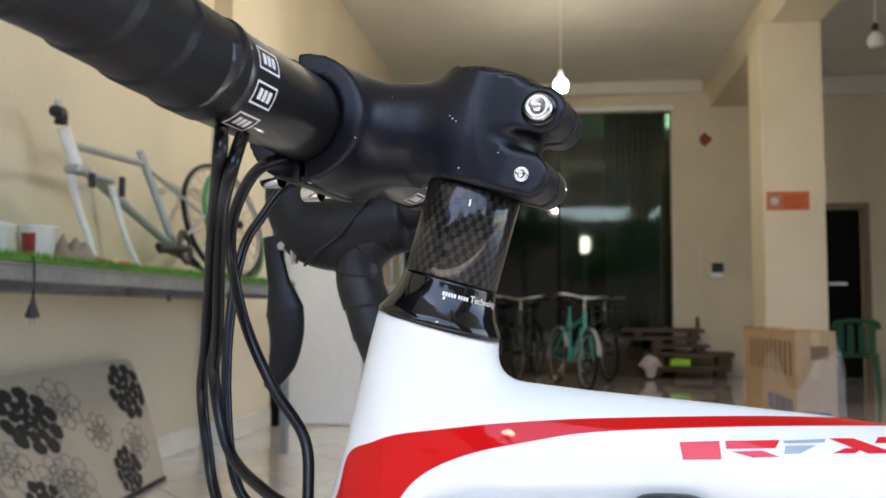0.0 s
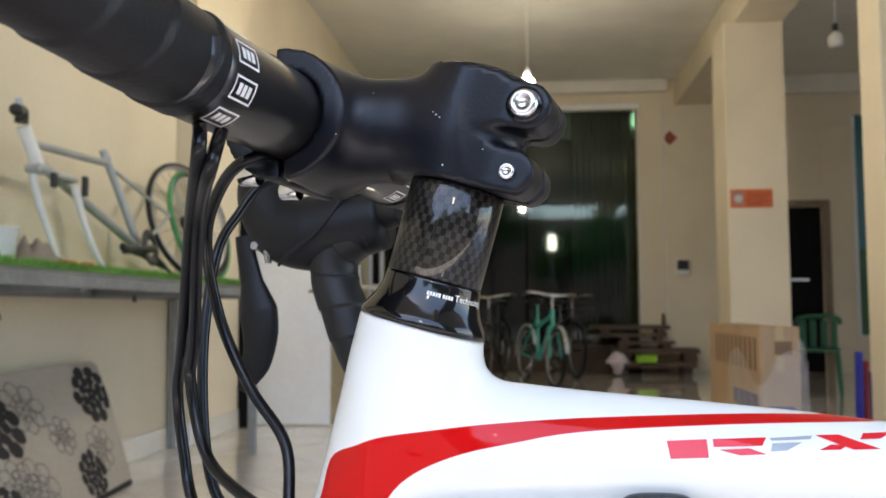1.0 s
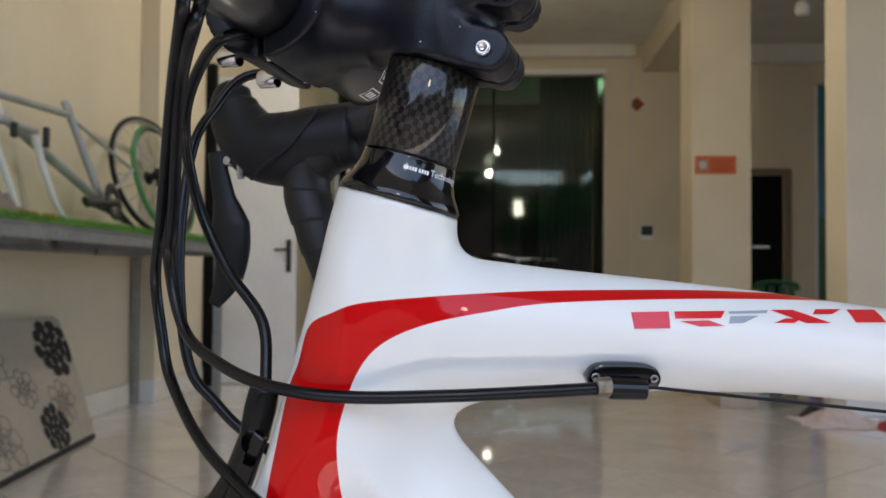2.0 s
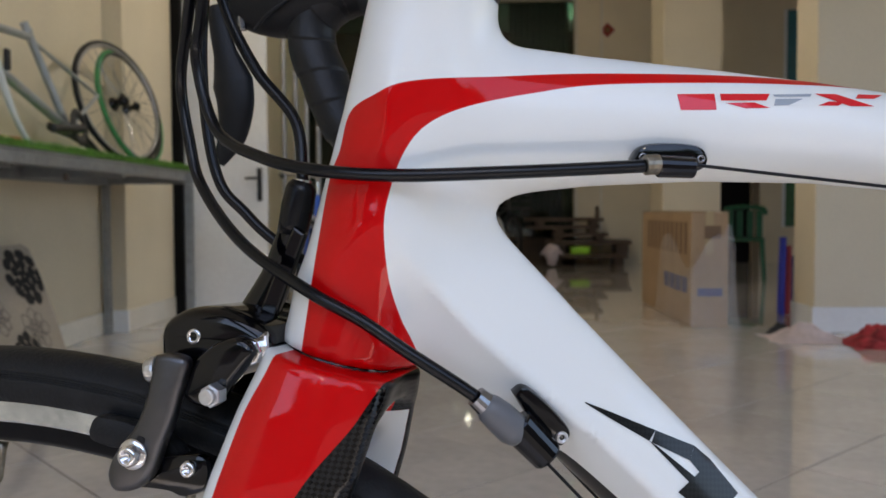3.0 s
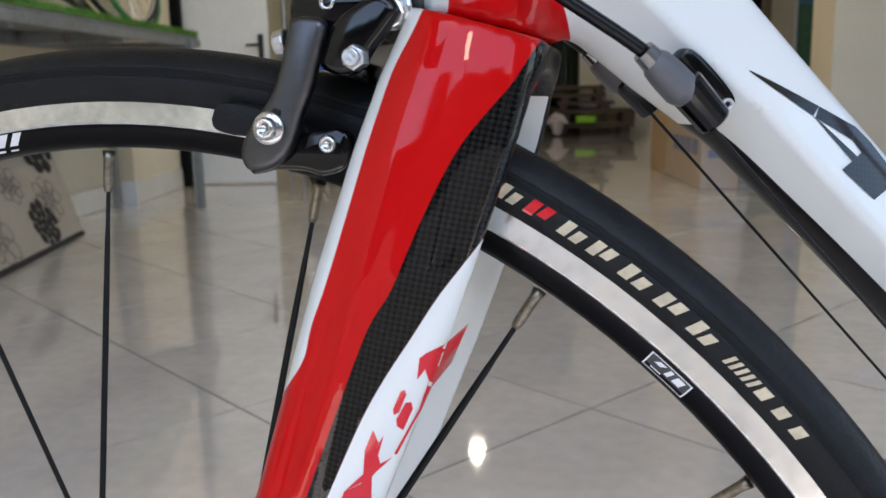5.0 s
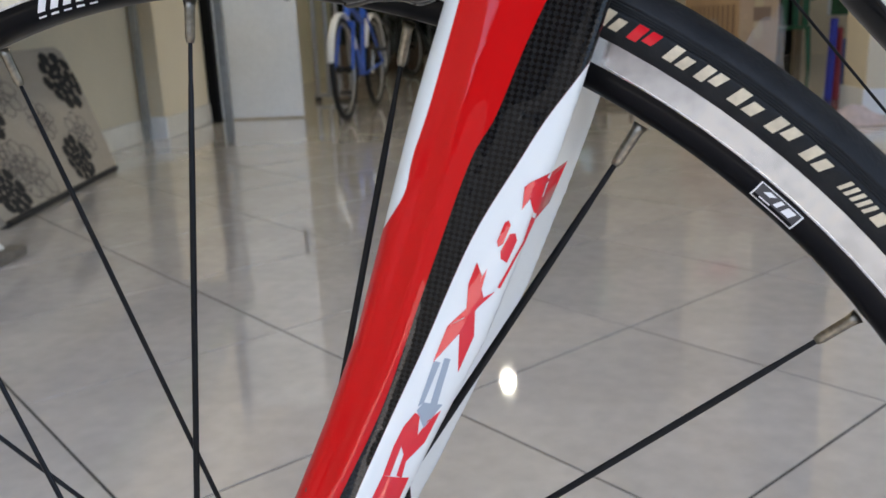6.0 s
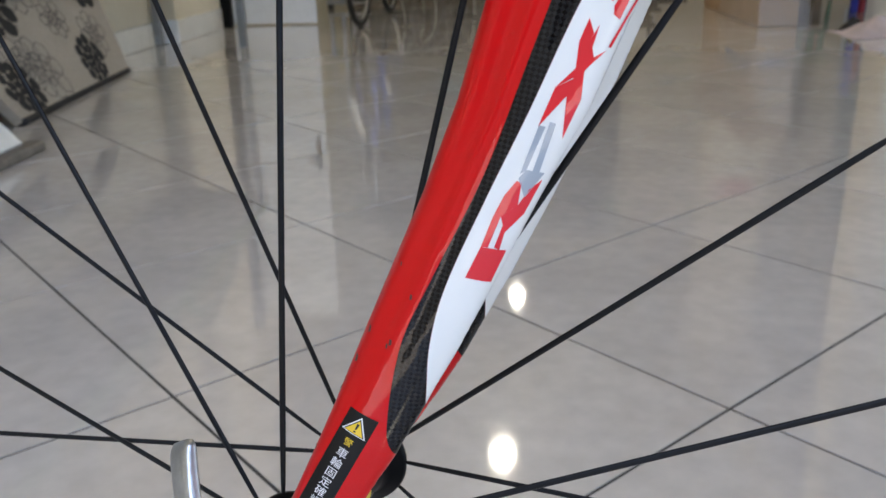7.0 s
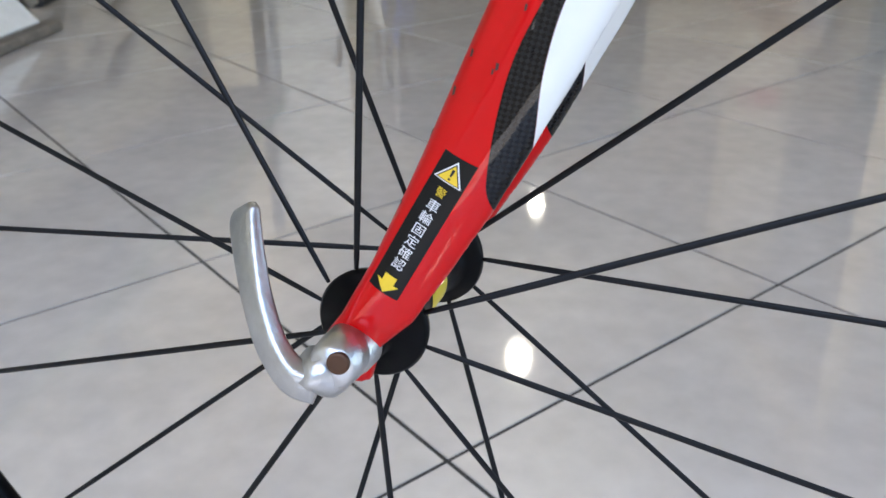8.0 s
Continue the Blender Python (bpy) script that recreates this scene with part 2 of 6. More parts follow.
# ---- the place: tiled shop floor, walls, pillars, ceiling ----
M_GLASS = mat("dark_green_glass", (0.006, 0.019, 0.014), 0.03, spec=0.45)
p = M_GLASS.node_tree.nodes["Principled BSDF"]
p.inputs["Base Color"].default_value = (0.16, 0.30, 0.24, 1)
p.inputs["Transmission Weight"].default_value = 1.0
M_WHITE_PANEL = mat("white_door_paint", (0.86, 0.87, 0.88), 0.25, grain=0.03, stain=0.04, stain_size=2)
# near-black; on the walls beyond the glass the darkness is only colour
M_DARK = mat("near_black_and_unlit_walls", (0.004, 0.004, 0.0045), 0.7, grain=0.1, spec=0.15)
M_BASE = mat("cream_skirting_tile", (0.74, 0.70, 0.62), 0.25, grain=0.05, stain=0.06)
Y_BACK, Z_TOP, Y_OPEN = 11.27, 3.85, -2.4

# dark grey given to the unseen walls to keep their bounce low
M_EASTWALL = mat("unseen_wall_grey", (0.20, 0.19, 0.175), 0.7, grain=0.03, stain=0.07, stain_size=1.2)
M_CONCRETE = mat("street_asphalt", (0.060, 0.059, 0.057), 0.9, grain=0.15, grain_size=8, stain=0.2, stain_size=0.5)
structure("ground", box((-60, -60, -0.20), (60, 60, -0.0016)), M_GROUT, "grey bed of the tiled floor running out to the street", "ground")
structure("street", box((-60, -60, -0.15), (60, -1.2, 0.006)), M_CONCRETE, "grey asphalt forecourt and street before the shop", "street")
# unseen ground, made pale as a reflector for the west wall and ceiling
M_BOUNCE = mat("pale_bounce_concrete", (0.30, 0.29, 0.27), 0.9, grain=0.15, grain_size=8, stain=0.2, stain_size=0.5)
structure("side_bounce_ground", box((7.82, -1.198, -0.15), (60, 60, 0.006)), M_BOUNCE, "unseen pale ground beside the shop, added to bounce daylight in", "street")
structure("wall_west", box((-2.13, Y_OPEN, 0), (-1.93, 4.76, Z_TOP)), M_WALL, "cream painted plaster wall behind the bench", "wall")
structure("wall_west_pilaster", box((-2.13, 4.763, 0), (-1.815, 5.70, Z_TOP)), M_WALL, "cream painted pilaster with a tiled foot", "wall")
structure("wall_west_rear", box((-2.13, 5.703, 0), (-1.93, Y_BACK, Z_TOP)), M_WALL, "cream painted wall of the rear bay", "wall")
# unseen wall; the gap before it is left to light the west wall
structure("wall_east", box((7.6, 3.0, 0), (7.8, Y_BACK, Z_TOP)), M_EASTWALL, "unseen grey side wall, ending early to let side light in", "wall")
# added wall, never in view, that blocks daylight from the front right
structure("wall_south_block", box((3.0, Y_OPEN, 0), (7.8, Y_OPEN + 0.2, Z_TOP - 0.002)), M_EASTWALL, "unseen grey front wall added to hold daylight off the right", "wall")
structure("ceiling", box((-2.2, Y_OPEN, Z_TOP), (7.9, 15.3, Z_TOP + 0.15)), M_CEIL, "off-white painted concrete ceiling", "ceiling")
structure("beam", box((2.15, Y_OPEN, 3.50), (2.60, Y_BACK - 0.002, Z_TOP - 0.002)), M_WALL, "cream concrete beam on the pillars", "beam")
structure("cornice", box((-1.925, Y_BACK - 0.13, 3.684), (2.045, Y_BACK - 0.002, Z_TOP - 0.003), 0.012), M_CEIL, "white plaster cornice above the glass", "cornice")
structure("cornice", box((2.605, Y_BACK - 0.13, 3.60), (7.595, Y_BACK - 0.002, Z_TOP - 0.003), 0.012), M_CEIL, "white plaster cornice of the side bay", "cornice")

# back wall with the glass front, the dark door and a side window
bw = bmesh.new()
for lo, hi in (((1.647, 0), (3.467, Z_TOP)), ((-2.13, 3.475), (1.644, Z_TOP)), ((3.470, 2.137), (3.987, Z_TOP)), ((3.990, 0), (4.377, Z_TOP)),
               ((4.380, 3.333), (5.911, Z_TOP)), ((4.380, 0), (5.911, 0.473)), ((5.914, 0), (7.6, Z_TOP))):
    add_box(bw, (lo[0], Y_BACK, lo[1]), (hi[0], Y_BACK + 0.2, hi[1]))
structure("wall_north", bw, M_WALL, "cream painted rear wall with openings", "wall")

win = thing("window_1", "large dark green glass shopfront in the rear wall", "window", kind="structure", m=RM)
pane = part("pane", box((-1.93, Y_BACK + 0.08, 0.0), (1.644, Y_BACK + 0.10, 3.472)), M_GLASS, win)
pane.visible_shadow = False
# room beyond closed with near-black walls, so its gloom is painted in
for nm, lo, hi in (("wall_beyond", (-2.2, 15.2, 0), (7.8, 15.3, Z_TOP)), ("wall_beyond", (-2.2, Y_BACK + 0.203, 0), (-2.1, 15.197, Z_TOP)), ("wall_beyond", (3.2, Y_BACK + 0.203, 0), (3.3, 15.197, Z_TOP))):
    structure(nm, box(lo, hi), M_DARK, "wall beyond the glass coloured near-black to look unlit", "wall")
structure("pillar_1", box((2.053, 7.90, 0), (2.594, 8.44, 3.498), 0.006), M_WALL, "cream painted square pillar", "pillar")
structure("pillar_2", box((2.22, 4.75, 0), (2.85, 5.07, 3.498), 0.006), M_WALL, "cream painted wide pillar", "pillar")

# floor tiles laid on the diagonal
TILE = 0.514
h = TILE / 2 - 0.0025
tm = mesh_from("tile", [(x, y, z) for z in (-0.012, 0) for x, y in ((-h, -h), (h, -h), (h, h), (-h, h))],
               [(0, 1, 5, 4), (1, 2, 6, 5), (2, 3, 7, 6), (3, 0, 4, 7), (4, 5, 6, 7)], smooth=False)
tm.materials.append(M_TILE)
floor = thing("floor", "polished grey floor tiles laid on the diagonal", "floor", kind="structure")
d = TILE / math.sqrt(2)
verts, faces = [], []
for i in range(-36, 37):
    for j in range(-36, 37):
        a, b = d + (i + j) * d, (i - j) * d
        x, y = 0.445 + a * 0.9900 + b * 0.1409, 0.643 - a * 0.1409 + b * 0.9900
        m = pose(x, y, random.uniform(-0.0003, 0.0003), 0, 0, 45 - 8.1)
        inward = (RM.inverted() @ Vector((x, y, 0))).x
        if inward > -1.55 and x < 4.0 and -1.5 < y < 8.9:
            o = new("tile", tm)
            o.matrix_world = m
            o.parent = floor
        elif inward > -2.32 and x < 10.2 and -1.9 < y < 12.2:
            n = len(verts)
            verts += [m @ v.co for v in tm.vertices]
            faces += [tuple(k + n for k in p.vertices) for p in tm.polygons]
rest = bmesh.new()
rest.from_mesh(mesh_from("tile_rest", verts, faces, smooth=False))
bmesh.ops.bisect_plane(rest, geom=rest.verts[:] + rest.edges[:] + rest.faces[:], plane_co=RM @ Vector((-2.0, 0, 0)), plane_no=RM.to_3x3() @ Vector((-1, 0, 0)), clear_outer=True)
tagged(part("tile_rest", rest, M_TILE, floor), kind="stuff")

# ---- the road bicycle ----
TH = radians(15)
AX = (0.184, 0.807)  # head tube top on the steering axis
LEAN_M = Matrix.Translation((0.184, 0, 0.8032)) @ pose(0, 0, 0, 2.4645) @ Matrix.Translation((-0.184, 0, -0.807))
STEER = (Matrix.Translation((AX[0], 0, AX[1])) @ Matrix.Rotation(radians(-20.477), 4, Vector((math.sin(TH), 0, math.cos(TH)))) @
         Matrix.Translation((-AX[0], 0, -AX[1])))
bike = thing("road_bicycle", "white and red carbon road bicycle leaning slightly on the tiled floor", "bicycle", m=LEAN_M)


def on_axis(u, v=0.0, y=0.0):
    """A point u metres up the steering axis and v behind it."""
    return Vector((AX[0] + u * math.sin(TH) + v * math.cos(TH), y, AX[1] + u * math.cos(TH) - v * math.sin(TH)))


def col(stations, k, x):
    return np.interp(x, [s[0] for s in stations], [s[k] for s in stations])


TT = [(0.15, 0.7625, 0.030, 0.0185), (0.209, 0.7605, 0.0265, 0.0200), (0.24, 0.7602, 0.0231, 0.0200), (0.28, 0.7591, 0.0204, 0.0195),
      (0.324, 0.7564, 0.0185, 0.0190), (0.37, 0.7514, 0.0175, 0.0185), (0.48, 0.7395, 0.0170, 0.0180)]
DT = [(0.0, -0.0005, 0.030, 0.0195), (0.04, -0.0003, 0.0272, 0.0205), (0.075, 0.0010, 0.0245, 0.0215), (0.11, 0.0034, 0.0214, 0.0220),
      (0.16, 0.0036, 0.0207, 0.0220), (0.21, 0.0042, 0.0203, 0.0220), (0.5, 0.0045, 0.0203, 0.0220)]


def oval(u, y, a, b, n):
    return ((np.abs(u / a) ** n + np.abs(y / b) ** n) ** (1 / n) - 1) * np.minimum(a, b)


def frame_shape(x, y, z):
    st, ct = math.sin(TH), math.cos(TH)
    u = (x - AX[0]) * st + (z - AX[1]) * ct
    v = (x - AX[0]) * ct - (z - AX[1]) * st
    r = np.interp(u, [-0.134, -0.115, -0.05, 0.0], [0.0220, 0.0210, 0.0208, 0.0222])
    head = np.hypot(v - 0.0012, y) - r
    d = oval(z - col(TT, 1, x), y, col(TT, 2, x), col(TT, 3, x), 1.9)
    top = np.where(x < 0.17, np.hypot(np.maximum(d, 0), 0.17 - x) * 1.0, d)
    s = (x - 0.165) * 0.7096 - (z - 0.726) * 0.7046
    n = (x - 0.165) * 0.7046 + (z - 0.726) * 0.7096
    a, b, off = col(DT, 2, s), col(DT, 3, s), n - col(DT, 1, s)
    crest = np.interp(s, [0.0, 0.05, 0.3], [0.0, -0.20, -0.24]) * a  # the crease along the side lies below the middle
    m, w = np.abs(off - crest) / np.where(off > crest, a - crest, a + crest), np.abs(y) / b
    d = (np.hypot(m, w) + np.interp(s, [0.0, 0.03], [0.25, 0.95]) * m * w ** 2 - 1) * 0.019
    down = np.where(s < 0, np.hypot(np.maximum(d, 0), s), d)
    f = smin(head, smin(top, down, 0.012), 0.014)
    away = np.maximum(v - 0.0245, 0) * 3
    f = smax(f, u - away, 0.0015)
    return np.maximum(smax(f, -0.1335 - u - away, 0.0018), x - 0.419)


P, F = surface(frame_shape, (0.10, -0.036, 0.47), (0.425, 0.036, 0.825), 0.0024)
me = mesh_from("frame", P, F)
red_top = spline([(0.42, 0.7630), (0.3589, 0.7717), (0.3043, 0.7758), (0.2432, 0.7760), (0.2035, 0.7742), (0.1742, 0.7719), (0.1626, 0.7678),
                  (0.1545, 0.7625), (0.1509, 0.7496), (0.1464, 0.7358), (0.1384, 0.6880), (0.1350, 0.6600)])
red_low = spline([(0.1830, 0.6650), (0.1760, 0.6822), (0.1710, 0.6931), (0.1670, 0.7070), (0.1655, 0.7247), (0.1677, 0.7365), (0.1725, 0.7492),
                  (0.1801, 0.7580), (0.1937, 0.7640), (0.2152, 0.7685), (0.2428, 0.7720), (0.3035, 0.7732), (0.3577, 0.7711), (0.42, 0.7625)])
set_zone(me, "red", red_top + red_low)
set_zone(me, "black", spline([(0.2190, 0.6440), (0.2301, 0.6416), (0.2600, 0.6150), (0.2941, 0.5830), (0.36, 0.520)], 5) + [(0.43, 0.452), (0.40, 0.42), (0.19, 0.62)])
frame_tree = BVHTree.FromPolygons([v.co for v in me.vertices], [p.vertices[:] for p in me.polygons])
frame_part = part("frame", me, M_FRAME, bike, "white lacquered carbon frame with a red band")
part("rear_triangle", tube([(0.41, 0, 0.747), (0.55, 0, 0.733), (0.655, 0, 0.722), (0.652, 0, 0.70), (0.60, 0, 0.50), (0.545, 0, 0.285), (0.535, 0, 0.290), (0.46, 0, 0.40), (0.405, 0, 0.4955)],
                           [0.0172, 0.017, 0.017, 0.016, 0.016, 0.019, 0.020, 0.020, 0.0205], 20), M_FRAME, bike, "white lacquered seat tube")

BLADE = [  # height, front, rear, middle across, half thickness
    (0.326, 0.0050, 0.0160, 0.0505, 0.0045), (0.3403, -0.0030, 0.0200, 0.0505, 0.0050), (0.352, 0.0055, 0.0320, 0.0500, 0.0058),
    (0.3729, 0.0171, 0.0455, 0.0475, 0.0072), (0.3944, 0.0270, 0.0588, 0.0455, 0.0082), (0.4115, 0.0345, 0.0680, 0.0435, 0.0088),
    (0.4405, 0.0464, 0.0835, 0.0405, 0.0094), (0.4676, 0.0580, 0.0969, 0.0385, 0.0098), (0.4929, 0.0690, 0.1092, 0.0370, 0.0100),
    (0.5246, 0.0813, 0.1255, 0.0355, 0.0104), (0.5634, 0.0930, 0.1412, 0.0345, 0.0110), (0.584, 0.0991, 0.1488, 0.0340, 0.0114),
    (0.5992, 0.1035, 0.1540, 0.0330, 0.0120), (0.6392, 0.1160, 0.1669, 0.0275, 0.0142), (0.6612, 0.1232, 0.1726, 0.0210, 0.0172),
    (0.69, 0.1350, 0.1768, 0.0110, 0.0195)]


def fork_shape(x, y, z):
    st, ct = math.sin(TH), math.cos(TH)
    u = (x - AX[0]) * st + (z - AX[1]) * ct
    fr, re, yc, b = (col(BLADE, k, z) for k in (1, 2, 3, 4))
    xc, a = (fr + re) / 2, (re - fr) / 2
    b = b * (1 - 0.28 * np.clip((x - xc) / a, -1, 1))  # fuller towards the leading edge
    t = np.clip((x - xc) / a, -1, 1)
    b = b * (1 + 0.075 * np.cos(2 * math.pi * (t + 0.22) / 0.56) * np.clip((0.30 - t) / 0.2, 0, 1) * np.clip((0.640 - z) / 0.06, 0, 1) * np.clip((z - 0.420) / 0.03, 0, 1))  # two soft ribs along the red flank
    blade = oval(x - xc, np.abs(y) - yc, a, b, 2.0)
    c = oval(x - xc, y, a, 0.0240, 2.3)
    crown = np.where(z < 0.662, np.hypot(np.maximum(c, 0), 0.662 - z), c)
    f = smin(blade, crown, 0.010)
    arch = np.maximum(np.hypot(x - 0.0104, z - 0.3403) - 0.342, np.abs(y) - 0.0165)
    f = np.maximum(f, -arch)
    f = smax(f, u + 0.1343, 0.0018)
    return np.maximum(f, 0.3265 - z)


P, F = surface(fork_shape, (-0.02, -0.062, 0.320), (0.192, 0.062, 0.694), 0.0022)
me = mesh_from("fork", P, F)
front_line = spline([(0.1440, 0.7100), (0.1397, 0.6812), (0.1306, 0.6612), (0.1236, 0.6397), (0.1118, 0.6007), (0.1055, 0.5839), (0.1022, 0.5721), (0.0930, 0.5600)])
back_line = spline([(0.1830, 0.6780), (0.1700, 0.6395), (0.1606, 0.6156), (0.1455, 0.5940), (0.1385, 0.5830), (0.1234, 0.5585), (0.1070, 0.5227),
                    (0.0930, 0.4933), (0.0799, 0.4637), (0.0738, 0.4416), (0.0699, 0.4141), (0.0595, 0.3950)])
carbon_line = spline([(0.0590, 0.3950), (0.0575, 0.4072), (0.0636, 0.4404), (0.0759, 0.4675), (0.0932, 0.5031), (0.1090, 0.5445), (0.1235, 0.5820),
                      (0.1318, 0.5960), (0.1413, 0.6179), (0.1522, 0.6390), (0.1670, 0.6585), (0.1765, 0.6760)])
co = np.array([v.co[:] for v in me.vertices])
at = me.attributes.new("white", "FLOAT", "POINT")
w1 = inside_of(front_line + [(0.02, 0.5600), (0.02, 0.7100)], co[:, 0], co[:, 2])
w2 = inside_of(back_line[14:] + [(0.2, 0.3950), (0.2, 0.6170)], co[:, 0], co[:, 2])
inner = np.minimum(col(BLADE, 3, co[:, 2]) - 0.003 - np.abs(co[:, 1]), np.minimum(0.655 - co[:, 2], co[:, 2] - 0.455))  # inner faces of the blades
at.data.foreach_set("value", np.maximum(np.maximum(w1, w2), inner).astype(np.float32))
at = me.attributes.new("carbon", "FLOAT", "POINT")
c1 = inside_of(back_line + carbon_line, co[:, 0], co[:, 2])
c2 = inside_of([(0.1575, 0.6180), (0.21, 0.6180), (0.21, 0.6900), (0.1790, 0.6900), (0.1765, 0.6760), (0.1670, 0.6585), (0.1550, 0.6410)], co[:, 0], co[:, 2])
at.data.foreach_set("value", np.minimum(np.maximum(c1, c2), -inner).astype(np.float32))
fork_tree = BVHTree.FromPolygons([v.co for v in me.vertices], [p.vertices[:] for p in me.polygons])
fork_part = part("fork", me, M_FORK, bike, "red, white and bare carbon fork", m=STEER)


def decal(name, quads, tree, material, parent, label="", step=0.003, lift=0.00025):
    """Flat graphics of the side view laid onto a curved surface from the near side."""
    verts, faces = [], []
    for q in quads:
        a, b, c, d = [Vector((p[0], p[1])) for p in q]
        nu = max(1, int(max((b - a).length, (c - d).length) / step) + 1)
        nv = max(1, int(max((d - a).length, (c - b).length) / step) + 1)
        base = len(verts)
        for i in range(nu + 1):
            for j in range(nv + 1):
                s, t = i / nu, j / nv
                p = a.lerp(b, s).lerp(d.lerp(c, s), t)
                hit, nor, _, _ = tree.ray_cast(Vector((p.x, -0.2, p.y)), Vector((0, 1, 0)))
                if hit is None:
                    hit, nor = Vector((p.x, -0.01, p.y)), Vector((0, -1, 0))
                if nor.y > 0:
                    nor = -nor
                verts.append(hit + nor * lift)
        for i in range(nu):
            for j in range(nv):
                k = base + i * (nv + 1) + j
                faces.append((k, k + 1, k + nv + 2, k + nv + 1))
    return part(name, mesh_from(name, verts, faces), material, parent, label)


M_INK_RED = mat("red_graphic", (0.70, 0.015, 0.025), 0.3, coat=1.0, coat_rough=0.03)
M_INK_GREY = mat("grey_graphic", (0.33, 0.38, 0.43), 0.3, coat=1.0, coat_rough=0.03)
M_INK_WHITE = mat("white_print", (0.80, 0.80, 0.80), 0.5)
M_INK_TAN = mat("tan_print", (0.62, 0.53, 0.38), 0.55, grain=0.15, grain_size=300)
M_CARBON = mat("glossy_carbon_weave", (0.02, 0.02, 0.02), 0.4, coat=0.5, coat_rough=0.12, spec=0.1)
M_CARBON.node_tree.links.new(weave_nodes(M_CARBON.node_tree, 0.0013, (0.0015, 0.0015, 0.0015), (0.008, 0.008, 0.0075)),
                             M_CARBON.node_tree.nodes["Principled BSDF"].inputs["Base Color"])
# graphics on the top tube
decal("red_graphic", [((.2660, .7687), (.2795, .7690), (.2795, .7634), (.2668, .7632)), ((.2815, .7690), (.3000, .7692), (.2980, .7668), (.2815, .7666)),
                      ((.2830, .7658), (.2935, .7661), (.2990, .7642), (.2900, .7640))], frame_tree, M_INK_RED, frame_part, "red slanted graphic")
decal("red_graphic", [((.3170, .7695), (.3255, .7695), (.3385, .7651), (.3290, .7651)), ((.3345, .7696), (.3450, .7696), (.3400, .7680), (.3325, .7680)),
                      ((.3170, .7652), (.3245, .7652), (.3275, .7666), (.3215, .7667)), ((.3470, .7694), (.3590, .7692), (.3600, .7652), (.3480, .7652))],
      frame_tree, M_INK_RED, frame_part, "red slanted graphic")
decal("grey_graphic", [((.3010, .7690), (.3160, .7694), (.3150, .7684), (.3015, .7682)), ((.3015, .7674), (.3120, .7676), (.3060, .7652), (.3005, .7650))],
      frame_tree, M_INK_GREY, frame_part, "pale grey slanted graphic")
# large bare-carbon graphics on the down tube
decal("carbon_graphic", [((.2354, .6621), (.2442, .6583), (.2436, .6564), (.2354, .6617)), ((.2442, .6583), (.2628, .6496), (.2596, .6466), (.2436, .6564)),
                         ((.2628, .6496), (.2793, .6418), (.2760, .6378), (.2606, .6460)), ((.2793, .6418), (.2857, .6363), (.2800, .6330), (.2760, .6378)),
                         ((.2596, .6466), (.2618, .6452), (.2775, .6322), (.2750, .6306)), ((.2694, .6287), (.2857, .6363), (.2961, .6236), (.2823, .6179)),
                         ((.2878, .6104), (.2900, .6122), (.2934, .6098), (.2911, .6082)), ((.2900, .6122), (.3005, .6182), (.3040, .6160), (.2934, .6098)),
                         ((.3005, .6182), (.3030, .6176), (.3200, .5990), (.3130, .5990))], frame_tree, M_CARBON, frame_part, "large bare carbon wedge graphic")
# graphics down the fork blade
fd, fn = Vector((0.0520, 0.1130)).normalized(), Vector((0.1130, -0.0520)).normalized()


def fork_q(*pts):
    """A quad in the blade's own lengthwise and crosswise millimetres."""
    o = Vector((0.0865, 0.4673))
    return tuple(tuple(o + fd * (p * 0.001) + fn * (q * 0.001)) for p, q in pts)


